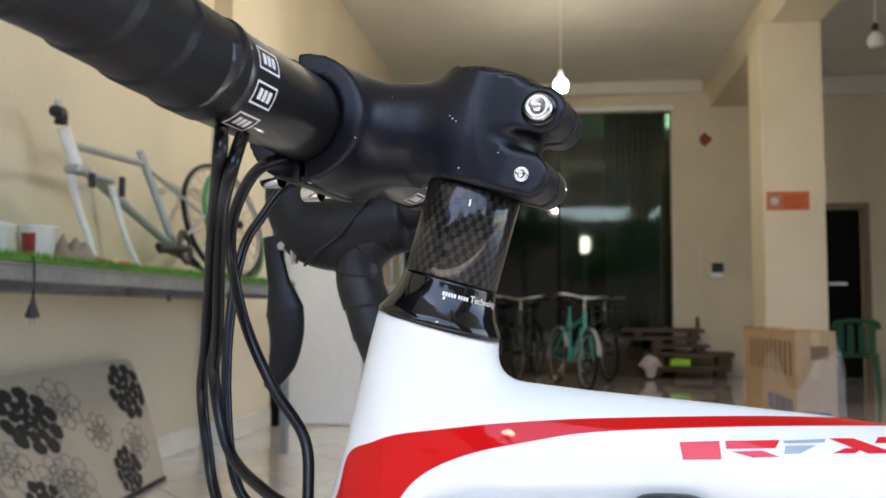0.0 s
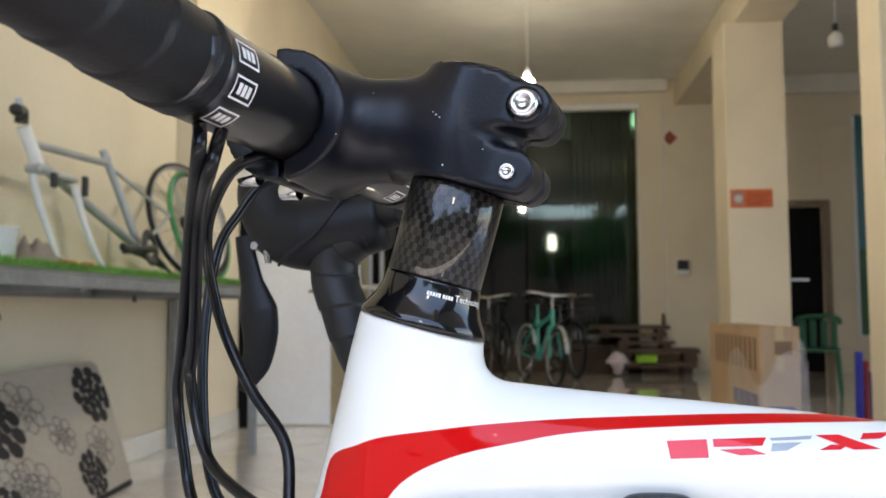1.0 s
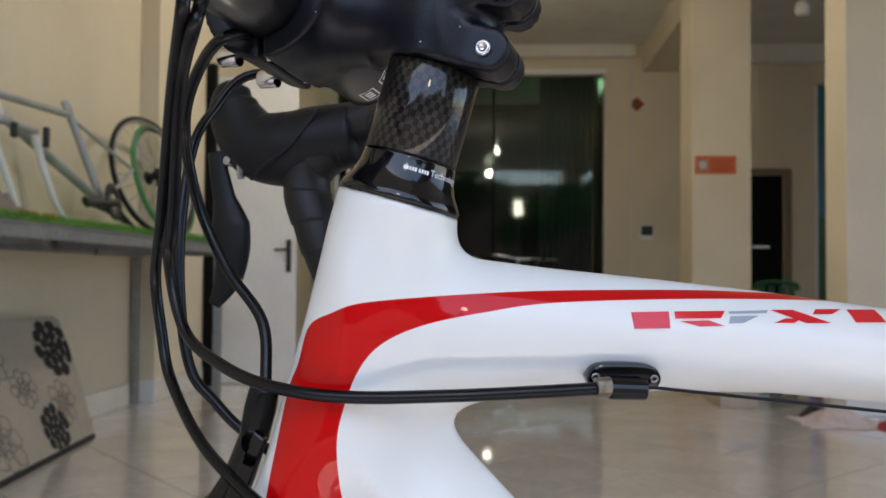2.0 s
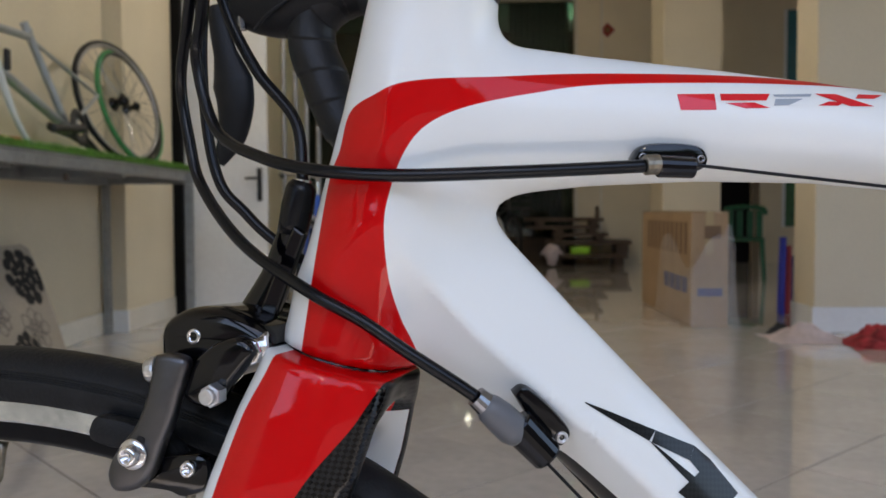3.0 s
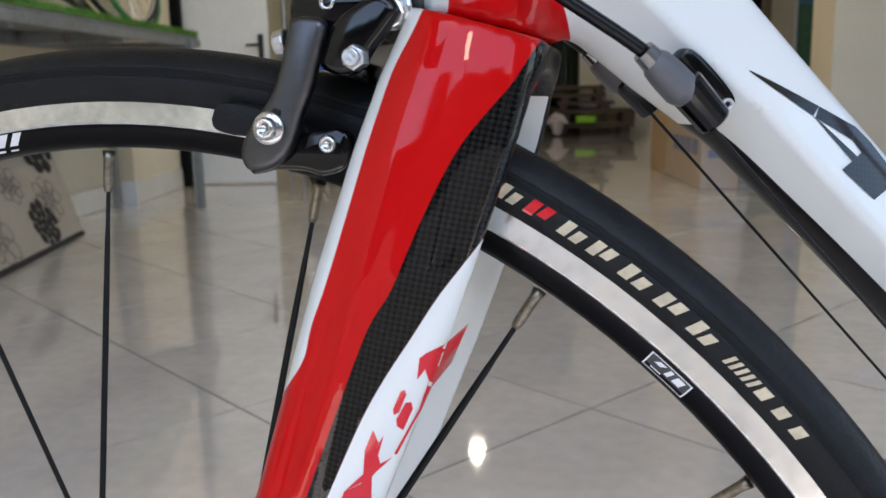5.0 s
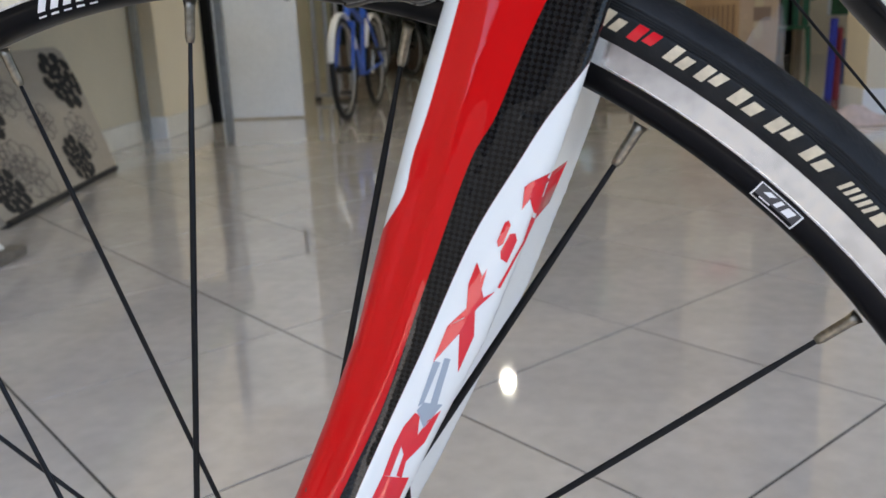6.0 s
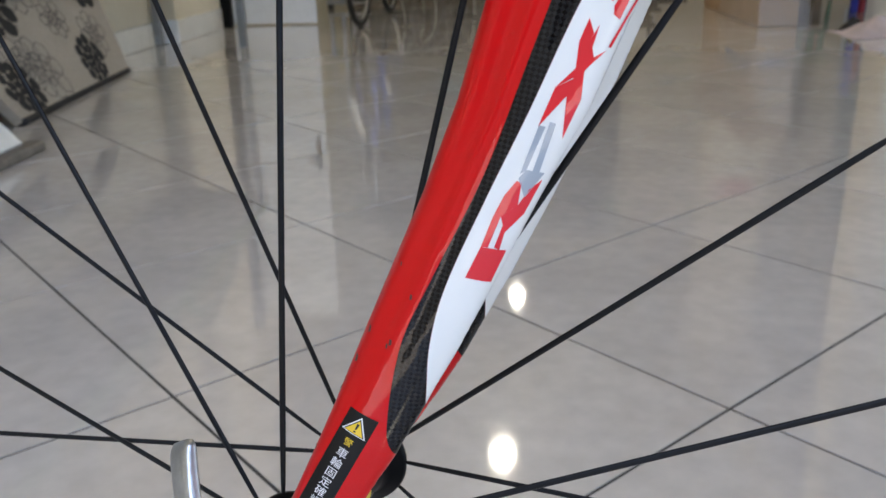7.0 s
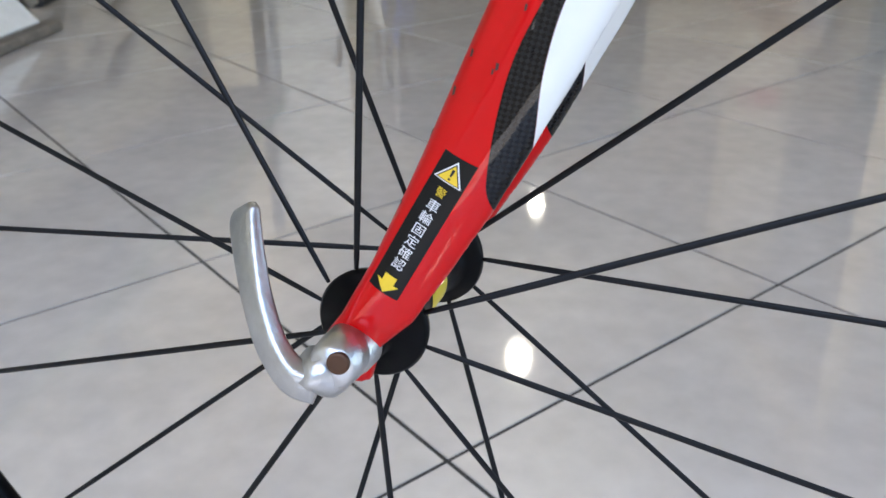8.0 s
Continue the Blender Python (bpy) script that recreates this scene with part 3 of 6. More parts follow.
for shape in (
        [fork_q((-0.4, 0), (0.6, 8), (13.3, 7.9), (11.9, 0.2)), fork_q((11.9, 0.2), (12.5, 2.3), (24.2, 1.7), (23.6, -0.5)), fork_q((13.2, 4.1), (12.8, 5.9), (19.3, 5), (23.1, 3.3)), fork_q((23.6, -0.5), (24.2, 1.7), (29.7, 4.9), (31.4, -0.2)), fork_q((24.2, 1.7), (19.3, 5), (27.5, 7.8), (29.7, 4.9)), fork_q((31.4, -0.2), (29.7, 4.9), (37.1, 3), (37.4, 1.3)), fork_q((29.7, 4.9), (27.5, 7.8), (40.6, 8.2), (36, 5.9))],
        [fork_q((56.1, -0.1), (56.1, -0.1), (67.8, 3.4), (69.5, -0.6)), fork_q((67.8, 3.4), (68.3, 3.7), (76.4, 5.2), (69.5, -0.6)), fork_q((55.3, 8.1), (55.3, 8.1), (69.1, 7.9), (68.3, 3.7)), fork_q((68.3, 3.7), (69.1, 7.9), (77.1, 5.1), (74.5, 3)), fork_q((69.5, -0.6), (77.1, 5.1), (81.8, 6), (77.2, 2.4)), fork_q((77.2, 2.4), (81.8, 6), (86.9, 2.7), (84.8, -0.1)), fork_q((84.8, -0.1), (86.9, 2.7), (88.8, 2.7), (92.4, -0.4)), fork_q((86.9, 2.7), (84.2, 4.2), (91.7, 3.1), (88.9, 2.8)), fork_q((77.1, 5.1), (78.4, 5.3), (85.4, 8.1), (82.2, 5.7))],
        [fork_q((99.2, 3.3), (100.8, 2.4), (107.2, 2.2), (108.2, 3)), fork_q((99.2, 3.3), (100.6, 4.3), (107, 4.1), (108.2, 3)), fork_q((96, 5.4), (98.2, 4.5), (104.3, 4.9), (105, 6.3)), fork_q((96, 5.4), (95.2, 7.6), (103, 7.5), (105, 6.3))],
        [fork_q((86.6, 8.1), (86.6, 8.9), (102.9, 9.6), (102.9, 9.1)), fork_q((102.9, 9.1), (102.9, 9.6), (112.1, 9.4), (113.1, 8.2)), fork_q((113.1, 8.2), (112.1, 9.4), (127.2, 9), (116.5, 5.9)), fork_q((112.5, 5.1), (116.5, 5.9), (121.5, 4.2), (119.4, 3.1)), fork_q((116.5, 5.9), (116.4, 7.1), (127.2, 9), (121.5, 4.2))]):
    decal("red_graphic", shape, fork_tree, M_INK_RED, fork_part, "red slanted graphic", 0.002)
decal("grey_graphic", [fork_q((38.4, 1.5), (41.9, 2.4), (42.8, 7.9), (32.8, 5.7)), fork_q((39.9, 1.3), (41.7, 2.5), (57.1, 2), (56.8, -0)), fork_q((42.2, 4.4), (42.5, 6.4), (59.2, 4.4), (59, 2.6))], fork_tree, M_INK_GREY, fork_part, "grey slanted graphic", 0.002)

# ---- front wheel ----
HX, HZ = 0.0104, 0.3403
WM = Matrix.Translation((HX, 0, HZ)) @ pose(0, 0, 0, 90)
wheel = new("front_wheel")
wheel.parent = bike
wheel.matrix_basis = STEER
tagged(wheel, "front wheel with a black rim and slick tyre")
TR, TC = 0.0128, 0.3222
prof = []
moulded = [d + e for d in (9, 12.5, 16, 20.5) for e in (-1.0, -0.35, 0.35, 1.0)]  # rings moulded into the shoulders
steps = sorted(set([-38 + 256 * k / 48 for k in range(49) if not any(abs(-38 + 256 * k / 48 - d) < 1.2 for d in moulded + [180 - d for d in moulded])] + moulded + [180 - d for d in moulded]))
for d in steps:
    e = min(abs(min(d, 180 - d) - c) for c in (9, 12.5, 16, 20.5))
    rr = TR - (0.0004 if e < 0.5 else 0)
    prof.append((TC + rr * math.sin(radians(d)), rr * math.cos(radians(d))))
tyre = part("tyre", lathe(prof, WM, 160), M_RUBBER, wheel, "black slick rubber tyre")
RIM = [(0.3168, 0.0098), (0.3165, 0.0104), (0.3072, 0.0100), (0.3066, 0.0094), (0.3010, 0.0085), (0.2985, 0.0060), (0.2978, 0.0)]
rim = part("rim", lathe(RIM[3:] + [(r, -h) for r, h in reversed(RIM[3:-1])], WM, 160), M_RIM, wheel, "glossy black rim")
for s in (1, -1):
    part("brake_track", lathe([(r, s * h) for r, h in (RIM[0], RIM[1], (0.3163, 0.01039), (0.3074, 0.01001), RIM[2], RIM[3])], WM, 160), M_ALU, wheel, "worn bare aluminium brake track")


def rim_band(bands, surf, name, material, parent, label="", n=6):
    """Printed patches between two angles and two radii on the near side of the wheel."""
    verts, faces = [], []
    for a0, a1, r0, r1, slant in bands:
        base = len(verts)
        for i in range(n + 1):
            for j in range(4):
                r = r0 + (r1 - r0) * j / 3
                a = radians(a0 + (a1 - a0) * i / n + slant * j / 3)
                verts.append((HX + r * math.cos(a), surf(r), HZ + r * math.sin(a)))
        for i in range(n):
            for j in range(3):
                k = base + i * 4 + j
                faces.append((k, k + 1, k + 5, k + 4))
    return part(name, mesh_from(name, verts, faces), material, parent, label)


side = lambda r: -math.sqrt(max(TR ** 2 - (r - TC) ** 2, 0)) - 0.0002
rimside = lambda r: -float(np.interp(r, [0.2985, 0.3010, 0.3066], [0.0060, 0.0085, 0.0094])) - 0.0002
for k, (a, wd) in enumerate([(62.6, 1.5), (60.7, 1.7), (58.4, 1.6), (56.4, 1.6), (54.2, 1.9), (51.7, 1.8), (49.3, 1.7)]):
    r0, r1 = 0.3182, 0.3236
    rows = [(a, a - wd * .36, r0, r1, -.35), (a - wd * .5, a - wd * .86, r0 + (.0012 if k % 2 else 0), r1 - (0 if k % 2 else .0012), -.35)]
    rim_band(rows, side, "tyre_print", M_INK_RED if k == 1 else M_INK_TAN, tyre, "red print mark" if k == 1 else "tan print mark")
rim_band([(46.6 - .45 * k, 46.35 - .45 * k, .3185, .3225, -.3) for k in range(5)], side, "tyre_stripes", M_INK_TAN, tyre, "fine tan stripes")
rim_band([(44.2 - 1.4 * k, 43.5 - 1.4 * k, .3185, .3225, -.2) for k in range(3)], side, "tyre_print", M_INK_TAN, tyre, "tan print mark")
rim_band([(49.6, 46.4, .2998, .3055, 0)], rimside, "rim_sticker", mat("dark_sticker", (0.05, 0.05, 0.055), 0.4), rim, "small dark sticker with white print")
rim_band([(49.5, 46.5, .3051, .3054, 0), (49.5, 46.5, .2999, .3002, 0), (49.6, 49.5, .2999, .3054, 0), (46.5, 46.4, .2999, .3054, 0), (49.1, 48.6, .3030, .3044, -.3), (48.2, 47.9, .3020, .3045, -.2), (47.6, 47.0, .3020, .3045, -.2), (49.1, 48.3, .3010, .3014, 0)], lambda r: rimside(r) - .0002, "sticker_print", M_INK_WHITE, rim)
rim_band([(102.8 - 1.15 * k, 102.1 - 1.15 * k, .2995, .3060, -.8) for k in range(5)], rimside, "rim_stripes", M_INK_WHITE, rim, "white slanted stripes")

hub = part("hub", lathe([(0.004, -0.050), (0.0085, -0.050), (0.0100, -0.046), (0.0110, -0.040), (0.0128, -0.0385), (0.0165, -0.0384), (0.0170, -0.0374), (0.0195, -0.0374), (0.0202, -0.0382), (0.0225, -0.0368), (0.0232, -0.0345), (0.0225, -0.0315),
                         (0.0175, -0.0290), (0.0150, -0.0240), (0.0145, -0.0100), (0.0145, 0.0100), (0.0150, 0.0240), (0.0175, 0.0290), (0.0215, 0.0315), (0.0220, 0.0345),
                         (0.0205, 0.0365), (0.0110, 0.0400), (0.0100, 0.0460), (0.0085, 0.050), (0.004, 0.050)], WM, 48), mat("black_hub_anodising", (0.003, 0.003, 0.0035), 0.34, spec=0.10, grain=0.1), wheel, "black anodised hub")
part("hub_band", lathe([(0.0149, -0.009), (0.0149, 0.009)], WM, 48), mat("yellow_band", (0.75, 0.58, 0.03), 0.4), hub, "yellow printed band")
sp = tube([(0, 0, 0.0215), (0, 0, 0.05), (0, 0, 0.24), (0, 0, 0.27), (0, 0, 0.2925)], [0.0009, 0.0014, 0.0014, 0.0010, 0.0009], 8, flat=0.55, n=2, up=(1, 0, 0))
sp.materials.append(M_SPOKE)
nip = tube([(0, 0, 0.2830), (0, 0, 0.2850), (0, 0, 0.2955), (0, 0, 0.2985)], [0.0014, 0.0019, 0.0020, 0.0026], 8, n=1, up=(1, 0, 0))
nip.materials.append(M_NIPPLE)
LACING = (93.0, 109.6, 126.6, 145.2, 162.4, 181.6, 199.3, 218.5, 236.3, 254.9, 271.0, 288.1, 305.8, 325.0, 343.4, 1.3, 20.6, 38.3, 56.7, 74.6)  # degrees of each spoke near the hub
AT_RIM = {0: 90.7, 1: 108.3, 2: 124.0, 3: 142.6, 17: 39.2, 18: 57.3, 19: 74.3}  # where it meets the rim, if not straight on
for k in range(20):
    s = -1 if k % 2 == 0 else 1
    near_hub = Vector((math.cos(radians(LACING[k])), 0, math.sin(radians(LACING[k])))) * 0.10
    ar = radians(AT_RIM.get(k, LACING[k]))
    foot = Vector((math.cos(ar), 0, math.sin(ar))) * 0.2970
    d = (foot - near_hub).normalized()
    root = foot - d * 0.2755 + Vector((0, s * 0.0345, 0))
    d = (foot + Vector((0, s * 0.0015, 0)) - root).normalized()
    across = (Vector((0, 1, 0)) - d * d.y).normalized()
    turn = Matrix((across.cross(d), across, d)).transposed().to_4x4()
    for name, data in (("spoke", sp), ("nipple", nip)):
        o = new(name, data)
        o.parent = wheel
        o.matrix_basis = Matrix.Translation(Vector((HX, 0, HZ)) + root) @ turn @ Matrix.Translation((0, 0, -0.0215))

# quick-release lever and nut
qr = new("quick_release")
qr.parent = wheel
tagged(qr, "brushed aluminium quick-release lever")
part("lever_head", lathe([(0.0, -0.0092), (0.0050, -0.0088), (0.0072, -0.0066), (0.0080, -0.0035), (0.0080, 0.0035), (0.0072, 0.0070), (0.0, 0.0080)],
                         Matrix.Translation((0.0048, -0.066, 0.3365)) @ pose(0, 0, 0, 35, -38, 0), 32), M_CASTALU, qr)
part("lever_cap", lathe([(0.0, -0.0088), (0.0068, -0.0084), (0.0088, -0.0062), (0.0094, 0.0), (0.0094, 0.0080), (0.0, 0.0085)], Matrix.Translation((0.0098, -0.0625, 0.3410)) @ pose(0, 0, 0, 90) @ pose(0, 0, 0, 180), 32), M_CASTALU, qr)
part("pivot_pin", rod((0.0128, -0.0695, 0.3438), (0.0133, -0.0722, 0.3444), 0.0042, 0.0039, 24, 0.0008), mat("rusty_steel", (0.10, 0.055, 0.035), 0.5, metal=0.8, grain=0.3), qr, "rusty pivot pin")
line = smooth_line([(0.0030, -0.068, 0.3325), (-0.0055, -0.069, 0.3345), (-0.0145, -0.066, 0.3430), (-0.0215, -0.061, 0.3560), (-0.0275, -0.054, 0.3680), (-0.0325, -0.047, 0.3785), (-0.0345, -0.043, 0.3845)], 6)
verts, faces, ref = [], [], Vector((1, 0, 0.4))
for i, p in enumerate(line):
    s = i / (len(line) - 1)
    wide = np.interp(s, (0, 0.25, 0.5, 0.8, 0.95, 1.0), (0.0074, 0.0070, 0.0070, 0.0088, 0.0092, 0.0074))
    thick = np.interp(s, (0, 0.3, 0.9, 1.0), (0.0052, 0.0038, 0.0028, 0.0016))
    way = (line[min(i + 1, len(line) - 1)] - line[max(i - 1, 0)]).normalized()
    u = (ref - way * ref.dot(way)).normalized()
    w, ref = way.cross(u), u
    for k in range(28):
        c, e = math.cos(2 * math.pi * k / 28), math.sin(2 * math.pi * k / 28)
        verts.append(p + u * (wide * math.copysign(abs(c) ** 0.5, c)) + w * (thick * math.copysign(abs(e) ** 0.5, e)))
for i in range(len(line) - 1):
    faces += [(i * 28 + k, i * 28 + (k + 1) % 28, (i + 1) * 28 + (k + 1) % 28, (i + 1) * 28 + k) for k in range(28)]
faces += [tuple(reversed(range(28))), tuple((len(line) - 1) * 28 + k for k in range(28))]
part("lever", mesh_from("lever", verts, faces), M_CASTALU, qr, "flat curved lever blade")
part("axle_nut", lathe([(0.0, 0.064), (0.0070, 0.063), (0.0095, 0.057), (0.0100, 0.050)], WM, 24), M_CASTALU, qr)

# warning sticker on the fork end
stk = decal("warning_sticker", [((0.0448, 0.4160), (0.0552, 0.4108), (0.0283, 0.3621), (0.0182, 0.3676))], fork_tree, mat("black_sticker", (0.004, 0.004, 0.004), 0.35, spec=0.25), fork_part,
            "black warning sticker with yellow signs")
sd = Vector((0.0283 - 0.0552, 0.3621 - 0.4108))
sl = sd.length
sd.normalize()
sx = Vector((-sd.y, sd.x))
sx = sx if sx.x > 0 else -sx
s0 = Vector((0.0448 + 0.0552, 0.4160 + 0.4108)) / 2


def on_sticker(a, b):
    """a down the sticker, b across it, in millimetres from the middle of its top edge."""
    return tuple(s0 + sd * (a * 0.001) + sx * (b * 0.001))


M_YELLOW = mat("yellow_print", (0.80, 0.55, 0.03), 0.4)
tri = lambda r, c: [(on_sticker(c - r, 0), on_sticker(c - r, 0), on_sticker(c + r * .62, r), on_sticker(c + r * .62, -r))]
decal("sign_border", tri(4.9, 6.2), fork_tree, M_INK_WHITE, stk, "", 0.002, 0.0004)
decal("sign_black", tri(4.2, 6.3), fork_tree, mat("black_print", (0.006, 0.006, 0.006), 0.4), stk, "", 0.002, 0.0005)
decal("warning_triangle", tri(3.6, 6.4), fork_tree, M_YELLOW, stk, "yellow warning triangle", 0.002, 0.0006)
decal("exclamation_mark", [(on_sticker(4.2, -.5), on_sticker(4.2, .5), on_sticker(6.8, .3), on_sticker(6.8, -.3)), (on_sticker(7.3, -.4), on_sticker(7.3, .4), on_sticker(8, .4), on_sticker(8, -.4))],
      fork_tree, mat("black_print_2", (0.006, 0.006, 0.006), 0.4), stk, "", 0.002, 0.0007)
decal("arrow", [(on_sticker(48, -2.2), on_sticker(48, 2.2), on_sticker(51, 2.2), on_sticker(51, -2.2)), (on_sticker(51, -4.2), on_sticker(51, 4.2), on_sticker(55, 0), on_sticker(55, 0))],
      fork_tree, M_YELLOW, stk, "yellow arrow", 0.002, 0.0004)


def sticker_text(name, body, a, size, material, gap):
    """Characters one under the other down the sticker."""
    for k, ch in enumerate(body):
        cu = bpy.data.curves.new(name, "FONT")
        cu.body, cu.size, cu.align_x, cu.align_y = ch, 1.0, "CENTER", "CENTER"
        tmp = bpy.data.objects.new(name, cu)
        me = bpy.data.meshes.new_from_object(tmp)
        bpy.data.objects.remove(tmp)
        bm = bmesh.new()
        bm.from_mesh(me)
        for v in bm.verts:
            p = s0 + sd * ((a + k * gap - v.co.y * size) * 0.001) + sx * (v.co.x * size * 0.001)
            hit, nor, _, _ = fork_tree.ray_cast(Vector((p.x, -0.2, p.y)), Vector((0, 1, 0)))
            if hit:
                v.co = hit + (nor if nor.y < 0 else -nor) * 0.0005
        part(name, bm, material, stk)


sticker_text("warning_word", "警", 13.2, 3.6, M_YELLOW, 3)
sticker_text("warning_line", "車輪固定確認", 18.5, 4.6, M_INK_WHITE, 4.9)

# ---- headset, spacer, stem ----
AXM = axis_frame(on_axis(0, 0.0014), on_axis(0.1, 0.0014))
M_GLOSSBLACK = mat("gloss_black_lacquer", (0.003, 0.003, 0.004), 0.3, coat=0.95, coat_rough=0.08)
headset = part("headset_cover", lathe([(0.012, -0.002), (0.0222, -0.0005), (0.0224, 0.0012), (0.0214, 0.0032), (0.0192, 0.0065), (0.0177, 0.0105), (0.0170, 0.0150), (0.0169, 0.0160), (0.012, 0.0162)], AXM, 64),
               M_GLOSSBLACK, bike, "glossy black headset cover", m=STEER)
part("lower_seam", lathe([(0.012, -0.1362), (0.0196, -0.1362), (0.0196, -0.1328), (0.012, -0.1328)], AXM, 48), M_GLOSSBLACK, bike, m=STEER)
def on_cover(deg, h, lift=0.0003):
    """A point of the headset cover: degrees round it from the right-hand side, height up the axis."""
    r = float(np.interp(h, [0.0065, 0.0105, 0.0150], [0.0192, 0.0177, 0.0170])) + lift
    return on_axis(h, 0.0014 + r * math.cos(radians(deg)), r * math.sin(radians(deg)))


for k in range(9):
    a = -74 + 3.2 * k + (1.4 if k > 4 else 0)
    verts = [on_cover(a + da, h) for da, h in ((0, .0108), (2.3, .0108), (2.3, .0121), (0, .0121))]
    part("print_bar", mesh_from("print_bar", verts, [(0, 1, 2, 3)], smooth=False), M_INK_WHITE, headset)
cu = bpy.data.curves.new("printed_word", "FONT")
cu.body, cu.size = "Technology", 1.0
tmp = bpy.data.objects.new("printed_word", cu)
bm = bmesh.new()
bm.from_mesh(bpy.data.meshes.new_from_object(tmp))
bpy.data.objects.remove(tmp)
bmesh.ops.subdivide_edges(bm, edges=[e for e in bm.edges if e.calc_length() > 0.3], cuts=2)
for v in bm.verts:
    v.co = on_cover(-42.5 + math.degrees(v.co.x * 0.0031 / 0.0178), 0.0108 + v.co.y * 0.0031)
part("printed_word", bm, M_INK_WHITE, headset, "small white printed word")


def spiral_weave(name, rad):
    m = mat(name, (0.02, 0.02, 0.02), 0.35, coat=0.7, coat_rough=0.025, spec=0.12)
    nt = m.node_tree
    uv = nt.nodes.new("ShaderNodeUVMap")
    mp = nt.nodes.new("ShaderNodeMapping")
    mp.inputs["Scale"].default_value = (2 * math.pi * rad / 0.0018, 1 / 0.0026, 1)
    mp.inputs["Rotation"].default_value = (0, 0, radians(4))
    nt.links.new(uv.outputs[0], mp.inputs["Vector"])
    br = nt.nodes.new("ShaderNodeTexChecker")
    br.inputs["Scale"].default_value = 1.0
    br.inputs["Color1"].default_value, br.inputs["Color2"].default_value = (0.026, 0.023, 0.019, 1), (0.003, 0.003, 0.003, 1)
    nt.links.new(mp.outputs[0], br.inputs["Vector"])
    nt.links.new(br.outputs["Color"], nt.nodes["Principled BSDF"].inputs["Base Color"])
    return m


seg, verts, faces, uvs = 64, [], [], []
prof = [(0.0150, 0.0162), (0.0164, 0.0162), (0.0168, 0.0166), (0.0168, 0.0485), (0.0164, 0.0490), (0.0150, 0.0490)]
me = lathe(prof, AXM, seg)
ul = me.uv_layers.new(name="UVMap")
inv = AXM.inverted()
for p in me.polygons:
    cs = [inv @ me.vertices[v].co for v in p.vertices]
    an = [math.atan2(c.y, c.x) / (2 * math.pi) for c in cs]
    if max(an) - min(an) > 0.5:
        an = [a + 1 if a < 0 else a for a in an]
    for li, a, c in zip(p.loop_indices, an, cs):
        ul.data[li].uv = (a, c.z)
part("spacer", me, spiral_weave("carbon_spacer_weave", 0.0168), bike, "glossy woven carbon spacer", m=STEER)

BX, BZ = 0.1390, 0.8800  # handlebar centre


def stem_shape(x, y, z, face=False):
    st, ct = math.sin(TH), math.cos(TH)
    u = (x - AX[0]) * st + (z - AX[1]) * ct
    v = (x - AX[0]) * ct - (z - AX[1]) * st - 0.0014
    clampd = np.hypot(x - BX, z - BZ) - 0.0238
    wide = np.abs(y) - 0.0225
    ring = np.maximum(clampd, wide)
    if face:
        f = np.maximum(ring, x - BX + 0.0025 + (z - BZ) * 0.1)
    else:
        steerer = np.maximum(np.hypot(v, y) - 0.0196, np.maximum(u - 0.0888, 0.0495 - u))
        t = np.clip((x - BX) / 0.060, 0, 1)
        ext = oval(z - (0.8790 - 0.0045 * t), y, 0.0192 - 0.0008 * t, 0.0180 - 0.001 * t, 2.3)
        ext = np.maximum(ext, np.maximum(BX + 0.008 - x, x - 0.2))
        reach = np.maximum(0.008 - v, np.maximum(v - 0.0216, 0))
        ears = np.minimum(np.hypot(u - 0.0790, reach) - 0.0080, np.hypot(u - 0.0563, reach) - 0.0080)
        ears = np.maximum(ears, np.maximum(-0.0165 - y, y - 0.0110))
        f = smin(smin(ring, ext, 0.010), smin(steerer, ears, 0.003), 0.009)
        f = np.maximum(f, np.maximum(u - 0.0890, 0.0492 - u - np.maximum(-0.022 - v, 0) * 5))
        f = np.maximum(f, -np.maximum(np.abs(y) - 0.0010, 0.012 - v))
        f = np.maximum(f, BX - 0.0005 - x + (BZ - z) * 0.1)
    f = np.maximum(f, 0.0159 - np.hypot(x - BX, z - BZ))
    return f + 0.0


P, F = surface(lambda x, y, z: stem_shape(x, y, z), (0.108, -0.027, 0.846), (0.240, 0.027, 0.910), 0.0016)
stem = part("stem", mesh_from("stem", P, F), M_STEM, bike, "satin black alloy stem with dust specks", m=STEER)
P, F = surface(lambda x, y, z: stem_shape(x, y, z, True), (0.108, -0.027, 0.846), (0.145, 0.027, 0.910), 0.0016)
part("faceplate", mesh_from("faceplate", P, F), M_STEM, stem, "satin black faceplate")


def socket_bolt(p, q, r, parent, material=None, label=""):
    """Cap screw with a socket, its head at p facing away from q."""
    m = axis_frame(q, p)
    L = (Vector(p) - Vector(q)).length
    return part("bolt", lathe([(0, L - r * .5), (r * .42, L - r * .5), (r * .50, L - r * .05), (r * .8, L), (r, L - r * .22), (r, 0)], m, 28), material or M_STEEL, parent, label)


b1, b2 = on_axis(0.0790, 0.0222), on_axis(0.0563, 0.0222)
socket_bolt((b1.x, -0.0200, b1.z), (b1.x, -0.0150, b1.z), 0.0048, stem, label="bright steel pinch bolt")
part("washer", lathe([(0.0045, 0.0), (0.0062, 0.0), (0.0062, 0.0008), (0.0045, 0.0008)], axis_frame((b1.x, -0.0163, b1.z), (b1.x, -0.03, b1.z)), 28), M_BLACK, stem)
socket_bolt((b2.x, -0.0182, b2.z), (b2.x, -0.0150, b2.z), 0.0028, stem, label="bright steel pinch bolt end")
